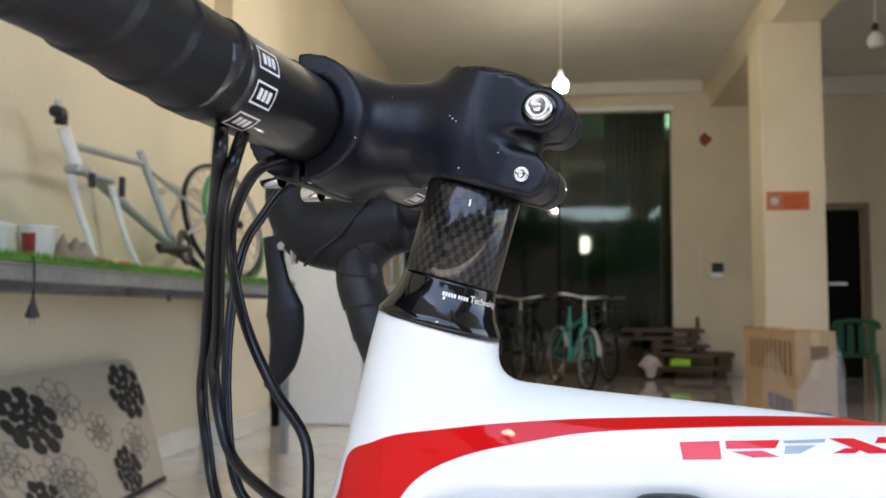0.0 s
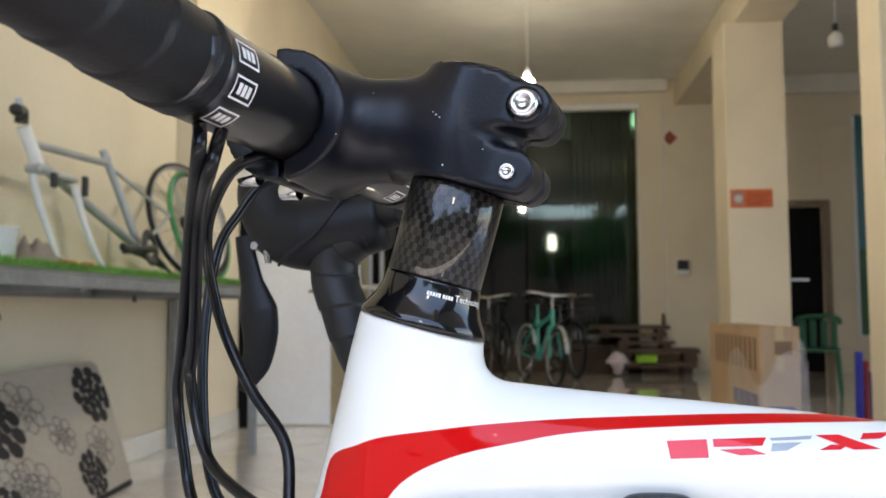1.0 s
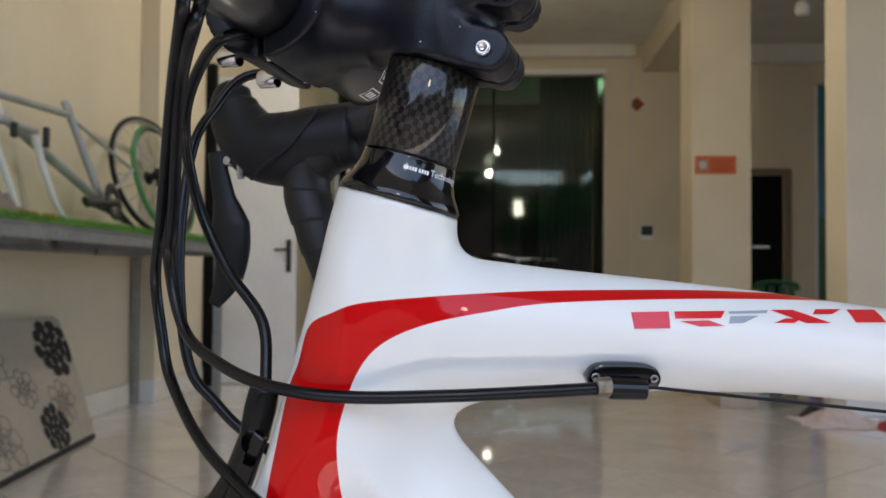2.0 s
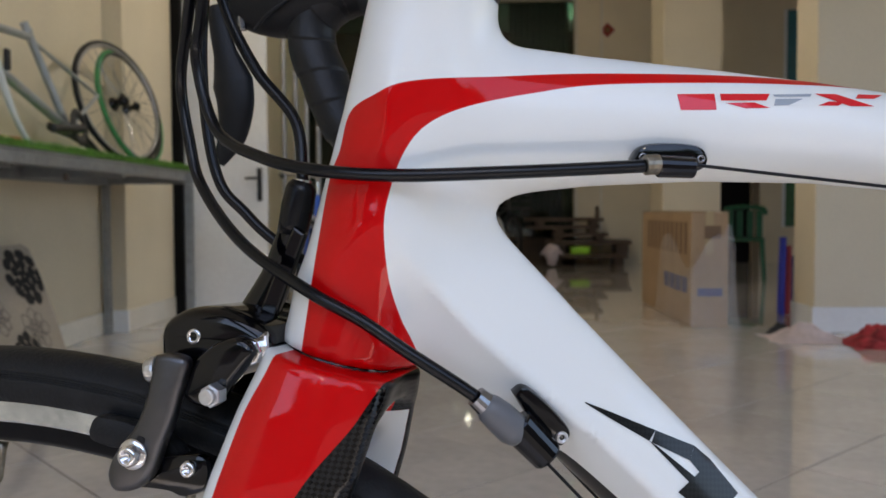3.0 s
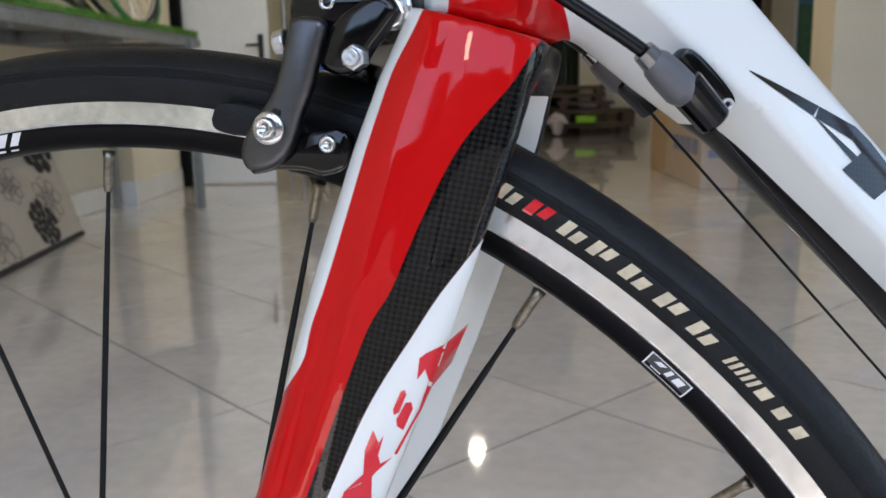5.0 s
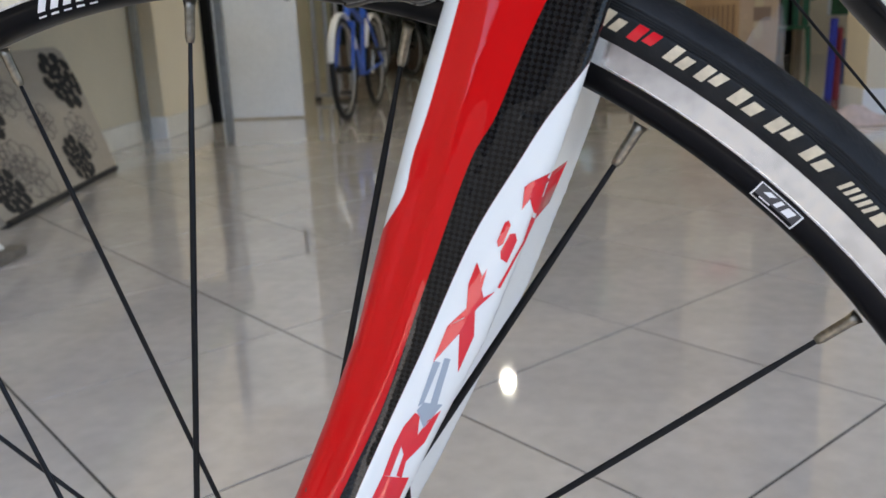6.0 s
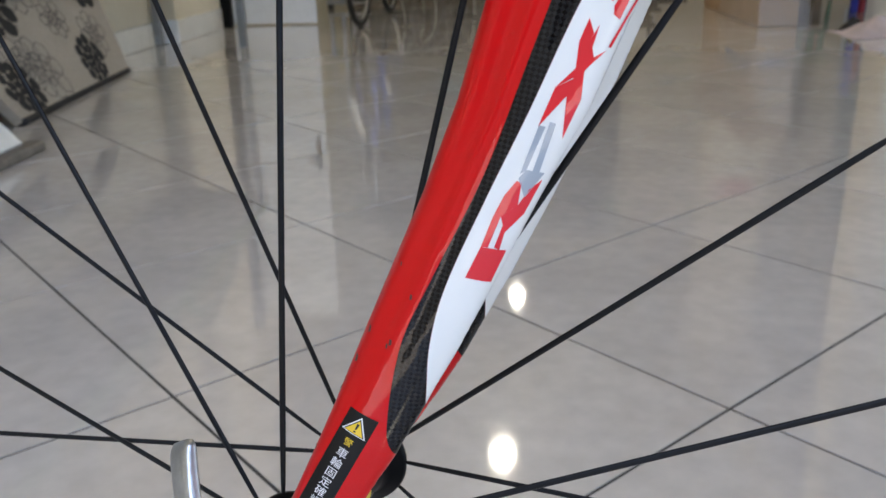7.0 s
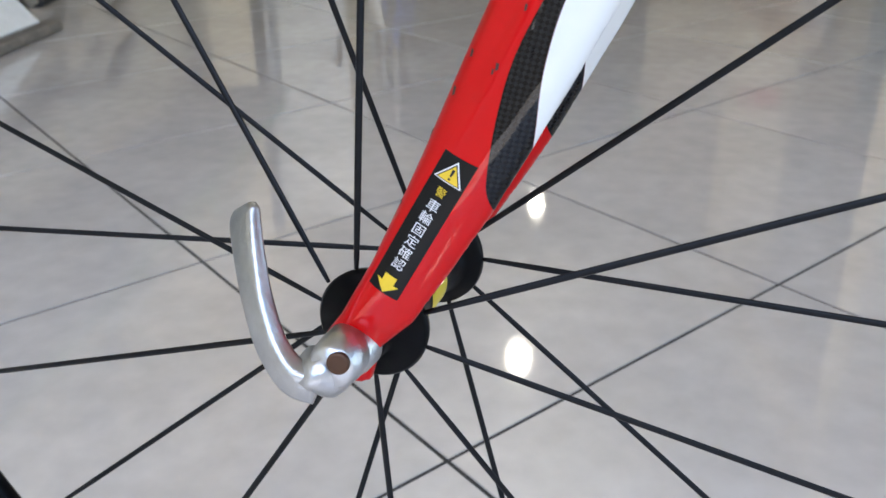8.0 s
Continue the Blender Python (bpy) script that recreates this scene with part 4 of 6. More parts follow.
part("top_cap", lathe([(0.0, 0.0), (0.0150, 0.0), (0.0160, -0.0010), (0.0160, -0.0030), (0.0, -0.0030)], axis_frame(on_axis(0.0905, 0.0014), on_axis(0.2, 0.0014)), 40), M_GLOSSBLACK, stem, "black top cap")
socket_bolt(on_axis(0.0920, 0.0014), on_axis(0.0890, 0.0014), 0.0045, stem)
for s in (-1, 1):
    for dz, dx in ((0.0205, 0.004), (-0.0205, 0.004)):
        socket_bolt((BX - 0.0200, s * 0.0150, BZ + dz), (BX - 0.0120, s * 0.0150, BZ + dz), 0.0036, stem)
        part("bolt_sleeve", rod((BX - 0.006, s * 0.0150, BZ + dz), (BX + 0.004, s * 0.0150, BZ + dz), 0.0026, None, 14), M_STEEL, stem)
M_CHIP = mat("bare_chipped_edge", (0.05, 0.02, 0.015), 0.6)
stem_tree = BVHTree.FromPolygons([v.co for v in stem.data.vertices], [p.vertices[:] for p in stem.data.polygons])
rng = random.Random(3)
quads = []
for x, z, r in ((0.1965, 0.8756, 0.0004), (0.1979, 0.8745, 0.0003), (0.1989, 0.8584, 0.0004), (0.1954, 0.8767, 0.0003), (0.1611, 0.8708, 0.00025), (0.2119, 0.8634, 0.00025), (0.1717, 0.8864, 0.0002)):
    quads.append(((x - r, z), (x, z - r * .7), (x + r * 1.1, z), (x + r * .2, z + r * .8)))
tagged(decal("dust_speck", quads, stem_tree, M_INK_WHITE, stem, "pale dust specks", 0.01), kind="stuff")
chips = []
for x, z in ((0.0588, 0.4403), (0.0602, 0.4418), (0.0681, 0.4591), (0.0515, 0.4448), (0.0375, 0.4185), (0.0285, 0.3954), (0.0640, 0.4700), (0.0460, 0.4330)):
    r = rng.uniform(0.0006, 0.0013)
    chips.append(((x - r * .5, z - r), (x + r * .5, z - r * .6), (x + r * .8, z + r * 1.3), (x - r * .1, z + r * 1.5)))
tagged(decal("paint_chip", chips, fork_tree, M_CHIP, fork_part, "dark paint chips on the leading edge", 0.01, 0.0003), kind="stuff")

# ---- handlebar with tape, hoods and levers ----
bar = new("handlebar")
bar.parent = bike
bar.matrix_basis = STEER
tagged(bar, "black drop handlebar wrapped in tape")
M_BAR = mat("gloss_black_bar", (0.010, 0.010, 0.011), 0.30, coat=0.5, grain=0.1)
M_TAPE = mat("black_cork_tape", (0.0085, 0.0087, 0.0095), 0.46, spec=0.34, grain=0.1, grain_size=250, bump=0.12, bump_size=600)
M_DARKSTEEL = mat("smoked_steel", (0.30, 0.30, 0.31), 0.25, metal=1.0, grain=0.1, grain_size=200)
M_HOOD = mat("black_rubber_hood", (0.0035, 0.0042, 0.0055), 0.46, spec=0.26, grain=0.12, grain_size=150, bump=0.07, bump_size=500)
part("bar", tube([(BX, -0.088, BZ), (BX, -0.03, BZ), (BX, 0.03, BZ), (BX, 0.088, BZ)], 0.0158, 40, n=4), M_BAR, bar, "black alloy bar")


def wrapped(points, r0, r1, period, name, phase=0.0):
    """Tape wound round a bar: overlapping turns with a small step at each edge."""
    line = smooth_line(points, 44)
    verts, faces, seg = [], [], 48
    ref, run = Vector((0, 0, 1)), 0.0
    total = sum((b - a).length for a, b in zip(line, line[1:]))
    for i, p in enumerate(line):
        d = (line[min(i + 1, len(line) - 1)] - line[max(i - 1, 0)]).normalized()
        u = (ref - d * ref.dot(d)).normalized()
        w = d.cross(u)
        ref = u
        if i:
            run += (p - line[i - 1]).length
        for k in range(seg):
            a = 2 * math.pi * k / seg
            q = (run / period + k / seg + phase) % 1.0
            rr = r0 + (r1 - r0) * min(run / total / 0.35, 1) + 0.0009 * (q - 0.5) - (0.0007 if q > 0.965 else 0)
            verts.append(p + (u * math.cos(a) + w * math.sin(a)) * rr)
    n = len(line)
    for i in range(n - 1):
        for k in range(seg):
            a, b = i * seg + k, i * seg + (k + 1) % seg
            faces.append((a, b, b + seg, a + seg))
    faces.append(tuple((n - 1) * seg + k for k in range(seg)))
    faces.append(tuple(reversed(range(seg))))
    return part(name, mesh_from(name, verts, faces), M_TAPE, bar, "black bar tape")


for s in (-1, 1):
    flip = lambda pts: [(x, s * y, z) for x, y, z in pts]
    wrapped(flip([(BX, 0.079, BZ), (BX, 0.105, BZ + .001), (BX, 0.14, BZ + .003), (0.132, 0.178, BZ + .006), (0.112, 0.202, BZ + .008), (0.085, 0.208, BZ + .007), (0.060, 0.209, BZ)]), 0.0163, 0.0140, 0.0205, "tape")
    wrapped(flip([(0.075, 0.208, BZ - .004), (0.052, 0.2095, 0.862), (0.047, 0.210, 0.845), (0.054, 0.210, 0.825), (0.068, 0.210, 0.795), (0.088, 0.210, 0.774), (0.110, 0.210, 0.764), (0.135, 0.210, 0.760)]), 0.0155, 0.0150, 0.021, "tape")
    hood = part("brake_hood", tube(flip([(0.082, 0.208, BZ), (0.054, 0.209, 0.876), (0.032, 0.210, 0.872), (0.010, 0.211, 0.876), (-0.004, 0.212, 0.890), (-0.010, 0.212, 0.905), (-0.009, 0.212, 0.916), (-0.008, 0.212, 0.920)]),
                                   [0.0200, 0.0230, 0.0245, 0.0225, 0.0195, 0.0160, 0.0105, 0.002], 24, flat=0.82), M_HOOD, bar, "black rubber brake hood")
    part("brake_lever", tube(flip([(-0.0201, 0.212, 0.872), (-0.0186, 0.212, 0.860), (-0.0142, 0.213, 0.841), (-0.0088, 0.213, 0.822), (-0.0066, 0.213, 0.806), (-0.0098, 0.214, 0.788), (-0.0190, 0.214, 0.7705)]),
                             [0.0075, 0.0070, 0.0085, 0.0145, 0.0130, 0.0105, 0.0045], 16, flat=0.45), M_HOOD, hood, "black brake lever")
    part("shift_lever", tube(flip([(0.016, 0.205, 0.876), (0.010, 0.202, 0.869), (0.004, 0.201, 0.862), (0.004, 0.202, 0.852)]), [0.0034, 0.0034, 0.0028, 0.0022], 12, flat=0.6), M_DARKSTEEL, hood, "silver shift lever arm")
    part("lever_pivot", rod((-0.006, s * 0.200, 0.864), (-0.006, s * 0.2235, 0.864), 0.0030, None, 16, 0.0006), M_DARKSTEEL, hood)
    part("hood_seam", tube(flip([(0.062, 0.1925, 0.893), (0.050, 0.190, 0.876), (0.040, 0.1895, 0.866), (0.026, 0.190, 0.857), (0.016, 0.194, 0.850)]), 0.0011, 8), M_RUBBER, hood, "dark moulded seam")
    part("name_plate", tube(flip([(-0.013, 0.205, 0.905), (-0.014, 0.206, 0.893), (-0.011, 0.206, 0.884)]), [0.002, 0.003, 0.002], 8, flat=0.5), M_DARKSTEEL, hood, "silver hood badge")
# outlined print marks on the bare bar
verts, faces = [], []
for a0 in (62, 102, 142, 20, -22):
    for y0, y1, da0, da1 in ((-.0745, -.0739, 0, 27), (-.0641, -.0635, 0, 27), (-.0745, -.0635, 0, 2.4), (-.0745, -.0635, 24.6, 27), (-.0722, -.0704, 7, 20), (-.0698, -.0680, 7, 20), (-.0674, -.0656, 7, 20)):
        b = len(verts)
        for y in (y0, y1):
            for k in range(4):
                a = radians(a0 + da0 + (da1 - da0) * k / 3)
                verts.append((BX + 0.0160 * math.sin(a), y, BZ + 0.0160 * math.cos(a)))
        faces += [(b + k, b + k + 1, b + k + 5, b + k + 4) for k in range(3)]
for s in (1, -1):
    part("bar_print", mesh_from("bar_print", [(x, s * y, z) for x, y, z in verts], faces), M_INK_WHITE, bar, "white outlined print marks")

# ---- front brake ----
brake = new("brake_caliper")
brake.parent = bike
brake.matrix_basis = STEER
tagged(brake, "black dual-pivot front brake caliper")
ARM = spline([(.0961, .6785), (.1019, .6792), (.1077, .6770), (.1067, .6699), (.1044, .6632), (.1023, .6560), (.0992, .6488), (.0949, .6378), (.0888, .6322), (.0807, .6311),
              (.0778, .6357), (.0790, .6413), (.0833, .6478), (.0885, .6542), (.0917, .6615), (.0939, .6696), (.0961, .6785)], 4)[:-1]
part("caliper_arm", slab(ARM, -0.0338, -0.0270, 0.0024, seg=3), mat("satin_black_anodising", (0.105, 0.105, 0.110), 0.36, metal=1.0, spec=0.5, grain=0.08, grain_size=200), brake, "satin black curved caliper arm", 40)
part("arm_slot", slab(spline([(.0905, .6510), (.0930, .6500), (.0915, .6460), (.0890, .6440), (.0880, .6460), (.0905, .6510)], 3)[:-1], -0.0342, -0.0330, 0.0), mat("slot_shadow_black", (0.003, 0.003, 0.003), 0.8), brake)
body = spline([(.0915, .6770), (.0912, .6840), (.0938, .6895), (.1023, .6938), (.1142, .6945), (.1235, .6925), (.1330, .6870), (.1340, .6800), (.1260, .6760), (.1180, .6700), (.1050, .6655), (.0960, .6680), (.0915, .6770)], 4)[:-1]
part("caliper_body", slab(body, -0.0245, 0.0265, 0.0055, seg=4), M_BLACK, brake, "glossy black caliper body", 40)
part("inner_arm", slab(spline([(.1062, .6730), (.1110, .6790), (.1190, .6838), (.1265, .6850), (.1305, .6800), (.1262, .6735), (.1215, .6680), (.1180, .6628), (.1120, .6608), (.1058, .6628), (.1040, .6665), (.1062, .6730)], 4)[:-1], -0.0300, -0.0225, 0.0026, seg=3), M_BLACK, brake, "glossy black inner arm", 40)
for s in (-1, 1):
    part("pad_holder", slab(spline([(.0850, .6440), (.0930, .6425), (.1001, .6436), (.1105, .6440), (.1133, .6400), (.1117, .6325), (.1038, .6293), (.0978, .6308), (.0870, .6312), (.0780, .6305), (.0850, .6440)], 4)[:-1], s * 0.0205, s * 0.0278, 0.0016), M_BLACK, brake, "black brake shoe holder", 40)
    part("brake_pad", slab(spline([(.0600, .6480), (.0626, .6530), (.0700, .6532), (.0828, .6505), (.0960, .6450), (.0980, .6350), (.0880, .6372), (.0741, .6418), (.0676, .6426), (.0612, .6446), (.0600, .6480)], 4)[:-1], s * 0.0118, s * 0.0203, 0.002), M_RUBBER, brake, "black rubber brake pad", 40)
part("far_arm", slab(ARM, 0.0285, 0.0345, 0.002), M_BLACK, brake, "", 40)
socket_bolt((.0888, -.0388, .6446), (.0888, -.0330, .6446), 0.0036, brake, label="bright pad bolt")
part("washer", lathe([(0.003, 0), (0.0053, 0), (0.0055, 0.0008), (0.0050, 0.0016), (0.003, 0.0016)], axis_frame((.0888, -.0338, .6446), (.0888, -.06, .6446)), 28), M_STEEL, brake)
socket_bolt((.1063, -.0300, .6395), (.1063, -.0275, .6395), 0.0029, brake)
socket_bolt((.1056, -.0250, .6842), (.1056, -.0222, .6842), 0.0029, brake)
part("hex_nut", rod((.1180, -.0295, .6660), (.1177, -.0350, .6658), 0.0040, None, 6, 0.0006), M_CASTALU, brake, "worn hexagonal nut")
part("hex_bolt", rod((.1177, -.0350, .6658), (.1176, -.0372, .6658), 0.0028, None, 16, 0.0005), M_CASTALU, brake)
part("pivot_barrel", rod((.1230, -.0200, .6805), (.1330, -.0190, .6820), 0.0058, None, 20, 0.0012), M_STEEL, brake, "chrome pivot barrel")
part("pivot_knurl", rod((.1268, -.0262, .6797), (.1268, -.0190, .6800), 0.0050, None, 8, 0.0008), M_STEEL, brake)
part("adjuster_knob", rod((.0910, -.0220, .6722), (.0865, -.0220, .6714), 0.0050, 0.0046, 16, 0.001), M_CASTALU, brake, "dull metal adjuster end")
part("cable_arm", tube([(.1160, .004, .6900), (.1230, .004, .7040), (.1285, .003, .7180), (.1310, .002, .7240)], [0.0080, 0.0062, 0.0055, 0.0050], 16, flat=0.75), M_BLACK, brake, "black cable arm")
part("link_blade", slab([(.1200, .6900), (.1270, .6890), (.1385, .7200), (.1340, .7230)], -0.006, -0.002, 0.001), M_BLACK, brake)
part("cable_adjuster", tube([(.1305, .001, .7200), (.1325, .001, .7300), (.1340, .001, .7370), (.1346, .001, .7395)], [0.0056, 0.0060, 0.0056, 0.0040], 20, n=3), M_CABLE, brake, "black barrel adjuster")

# ---- cables ----
S3 = lambda p: tuple(STEER @ Vector(p))
part("cable", tube([S3((.136, -.066, .866)), (0.1222, -0.058, 0.8600), (0.1109, -0.0250, 0.8402), (0.0956, 0.0200, 0.7993), (0.0887, 0.0380, 0.7771), (0.0915, 0.0370, 0.7550), (0.0971, 0.0300, 0.7370), (0.1148, 0.0060, 0.7174),
                    (0.1390, -0.0185, 0.7033), (0.1578, -0.0275, 0.6938), (0.1709, -0.0305, 0.6850), (0.1885, -0.0325, 0.6735), (0.1950, -0.0330, 0.6690)], 0.0022, 14), M_CABLE, bike, "black cable housing to the down tube")
part("cable", tube([S3((.139, -.058, .866)), (0.1250, -0.055, 0.8560), (0.1132, -0.0250, 0.8402), (0.1013, 0.0150, 0.7998), (0.0973, 0.0250, 0.7835), (0.1052, 0.0180, 0.7577), (0.1235, -0.0020, 0.7474),
                    (0.1435, -0.0190, 0.7429), (0.1689, -0.0285, 0.7412), (0.2028, -0.0310, 0.7421), (0.2300, -0.0300, 0.7432), (0.2529, -0.0290, 0.7443)], 0.0022, 14), M_CABLE, bike, "black cable housing to the top tube")
part("cable", tube([S3((.139, .050, .868)), (0.1400, 0.020, 0.8660), (0.1256, -0.0050, 0.8640), (0.1116, 0.0100, 0.8548), (0.1018, 0.0300, 0.8365), (0.1058, 0.0350, 0.8073), (0.1185, 0.0300, 0.7810), (0.1339, 0.0200, 0.7610), S3((.1346, .001, .7385))],
                   0.0022, 14), M_CABLE, bike, "black brake cable housing")
part("cable", tube([S3((.134, .078, .872)), (0.1188, 0.0900, 0.8682), (0.1015, 0.0800, 0.8486), (0.0953, 0.0700, 0.8305), (0.0935, 0.0580, 0.7950), (0.0960, 0.0500, 0.7610), (0.1016, 0.0450, 0.7379), (0.1111, 0.0430, 0.7265), (0.1231, 0.0400, 0.7152),
                    (0.150, 0.035, 0.697), (0.178, 0.033, 0.680), (0.196, 0.033, 0.668)], 0.0022, 14), M_CABLE, bike, "black cable housing to the far stop")
part("ferrule", rod(S3((.1348, .001, .7382)), S3((.1351, .001, .7400)), 0.0034, None, 16), M_STEEL, bike)

# cable stops
stop = part("cable_stop", slab(spline([(0.2497, 0.7468), (0.2520, 0.7505), (0.2570, 0.7519), (0.2680, 0.7517), (0.2735, 0.7502), (0.2755, 0.7464), (0.2735, 0.7432), (0.2680, 0.7422), (0.2570, 0.7425), (0.2515, 0.7436), (0.2497, 0.7468)], 5)[:-1], -0.0235, -0.0150, 0.0014), M_BLACK, bike, "black top tube cable stop", 40)
part("stop_barrel", rod((0.2562, -0.0280, 0.7442), (0.2688, -0.0275, 0.7437), 0.0038, 0.0036, 18, 0.0006), M_BLACK, stop)
part("ferrule", rod((0.2515, -0.0288, 0.7445), (0.2565, -0.0283, 0.7448), 0.0034, None, 16, 0.0004), M_NIPPLE, stop)
for x, z in ((0.2527, 0.7472), (0.2727, 0.7466)):
    socket_bolt((x, -0.0241, z), (x, -0.0225, z), 0.0015, stop, M_DARKSTEEL)
for s in (-1, 1):
    plate = [(0.2065, 0.6645), (0.2090, 0.6672), (0.2127, 0.6660), (0.2200, 0.6590), (0.2255, 0.6520), (0.2245, 0.6480), (0.2210, 0.6472), (0.2130, 0.6545), (0.2065, 0.6645)]
    plate = [(0.2190 + (x - 0.2160) * 1.02, 0.6590 + (z - 0.6570) * 1.02) for x, z in plate]
    stop = part("cable_stop", slab(spline(plate, 5)[:-1], s * 0.0120, s * 0.0245, 0.0014), M_BLACK, bike, "black down tube cable stop", 40)
    part("stop_barrel", rod((0.2085, s * 0.0305, 0.6590), (0.2200, s * 0.0298, 0.6468), 0.0062, 0.0056, 18, 0.001), M_BLACK, stop)
    part("barrel_adjuster", tube([(0.1975, s * 0.0325, 0.6665), (0.1995, s * 0.0325, 0.6650), (0.2030, s * 0.0322, 0.6618), (0.2075, s * 0.0318, 0.6575), (0.2100, s * 0.0315, 0.6552)], [0.0036, 0.0050, 0.0056, 0.0058, 0.0044], 18, n=4),
         mat("grey_plastic", (0.11, 0.115, 0.125), 0.42, grain=0.1), stop, "grey plastic barrel adjuster")
    part("ferrule", rod((0.1950, s * 0.0328, 0.6690), (0.1990, s * 0.0325, 0.6654), 0.0036, 0.0042, 18), M_DARKSTEEL, stop)
    socket_bolt((0.2258, s * 0.0255, 0.6518), (0.2258, s * 0.0235, 0.6518), 0.0022, stop, M_CASTALU)
    part("bare_cable", rod((0.2185, s * 0.0300, 0.6460), (0.40, s * 0.030, 0.452), 0.0006, None, 8), M_SPOKE, bike, "bare steel cable")
part("bare_cable", rod((0.2690, -0.0275, 0.7446), (0.50, -0.0180, 0.7200), 0.0006, None, 8), M_SPOKE, bike, "bare steel cable")

# ---- things of the shop ----
def metal_tube(p, q, r, seg=14):
    return rod(p, q, r, None, seg, min(r * 0.15, 0.002))


def petal(cx, cz, ang, r0, r1, w, n=8):
    """Outline of one petal in a plane."""
    pts = []
    for k in range(2 * n):
        t = k / n if k < n else 2 - k / n
        s = 1 if k < n else -1
        rr = r0 + (r1 - r0) * t
        ww = s * w * math.sin(math.pi * min(t * 0.75 + 0.12, 1.0)) if 0 < t < 1 else s * w * (0.35 if t == 0 else 0.25)
        pts.append((cx + rr * math.cos(ang) - ww * math.sin(ang), cz + rr * math.sin(ang) + ww * math.cos(ang)))
    return pts


M_STEELGREY = mat("dull_galvanised_steel", (0.30, 0.31, 0.31), 0.5, metal=0.4, grain=0.12, grain_size=30, stain=0.15, stain_size=4)
M_GRASS = mat("green_plastic_grass", (0.12, 0.30, 0.04), 0.6, grain=0.3, grain_size=60, stain=0.15, stain_size=6)
M_SILVER = mat("silver_frame_paint", (0.42, 0.44, 0.45), 0.35, metal=0.4, grain=0.06, stain=0.08, stain_size=8)
M_WHITEPAINT = mat("white_gloss_paint", (0.78, 0.77, 0.75), 0.3, grain=0.04, stain=0.05)
M_PLASTIC_BLACK = mat("black_plastic", (0.014, 0.014, 0.015), 0.45, grain=0.1)
M_CREAMPAD = mat("beige_printed_cloth", (0.43, 0.37, 0.30), 0.8, grain=0.08, grain_size=80, stain=0.06, bump=0.3, bump_size=400)
M_PRINTBLACK = mat("black_cloth_print", (0.020, 0.018, 0.018), 0.75, grain=0.2, grain_size=50)
M_CARD = mat("brown_cardboard", (0.40, 0.27, 0.16), 0.75, grain=0.06, grain_size=50, stain=0.10, stain_size=3, bump=0.1)
M_WOODDARK = mat("old_brown_plank", (0.085, 0.055, 0.036), 0.7, grain=0.25, grain_size=30, stain=0.2)
M_CLOTHWHITE = mat("pale_pink_cloth", (0.62, 0.52, 0.52), 0.85, grain=0.1, stain=0.15, stain_size=9)
M_CLOTHRED = mat("red_checked_cloth", (0.36, 0.03, 0.04), 0.85, grain=0.4, grain_size=22, stain=0.5, stain_size=14)

# workbench of steel angle along the wall
BX0, BX1, BY0, BY1 = -1.915, -1.36, 0.6, 4.74
bench = thing("workbench", "grey steel angle workbench along the cream wall", "workbench", m=RM)
part("front_rail", box((BX1 - 0.035, BY0, 0.893), (BX1, BY1, 0.935), 0.003), M_STEELGREY, bench)
part("back_rail", box((BX0, BY0, 0.872), (BX0 + 0.035, BY1, 0.935), 0.003), M_STEELGREY, bench)
for y in (BY0 + 0.04, 1.7, 2.7, 3.7, BY1 - 0.04):
    part("cross_rail", box((BX0 + 0.037, y - 0.02, 0.880), (BX1 - 0.037, y + 0.02, 0.928), 0.003), M_STEELGREY, bench)
part("board", box((BX0, BY0, 0.937), (BX1 - 0.003, BY1 - 0.03, 0.950), 0.002), M_STEELGREY, bench, "thin sheet top")
for x, y in ((BX0 + 0.02, BY1 - 0.06), (BX1 + 0.012, BY1 - 0.24), (BX0 + 0.02, BY0 + 0.05), (BX1 + 0.012, BY0 + 0.05)):
    part("leg", box((x - 0.02, y - 0.02, 0.002), (x + 0.02, y + 0.02, 0.870), 0.003), M_STEELGREY, bench)
part("corner_bracket", box((BX1 - 0.02, BY1 - 0.26, 0.872), (BX1 + 0.034, BY1 - 0.22, 0.93), 0.004), M_STEELGREY, bench)
part("rail_bolt", rod((BX1 - 0.01, 3.05, 0.872), (BX1 - 0.01, 3.05, 0.845), 0.010, None, 8, 0.002), M_WOODDARK, bench)

grass = thing("artificial_grass_mat", "green artificial grass mat covering the workbench", "grass mat", m=RM)
part("mat_backing", box((BX0 + 0.002, BY0, 0.9515), (BX1 + 0.003, BY1 - 0.05, 0.958), 0.002), M_GRASS, grass)
rng = random.Random(8)
verts, faces = [], []
for k in range(9000):
    edge = k < 5200
    x = BX1 + 0.004 - (abs(rng.gauss(0, 0.012)) if edge else rng.random() * (BX1 - BX0 - 0.01))
    y = rng.uniform(BY0, BY1 - 0.05)
    hgt, a = rng.uniform(0.018, 0.034), rng.uniform(0, 6.28)
    lx, ly = rng.gauss(0, 0.008) + (0.006 if edge else 0), rng.gauss(0, 0.008)
    w = rng.uniform(0.0014, 0.0024)
    b = len(verts)
    verts += [(x - w * math.cos(a), y - w * math.sin(a), 0.957), (x + w * math.cos(a), y + w * math.sin(a), 0.957), (x + lx, y + ly, 0.957 + hgt - (rng.random() * 0.03 if edge and lx > 0.012 else 0))]
    faces.append((b, b + 1, b + 2))
tagged(part("grass_blades", mesh_from("grass_blades", verts, faces, smooth=False), M_GRASS, grass), kind="stuff")

cord = thing("power_plug", "black mains plug hanging from the bench edge", "plug", m=RM)
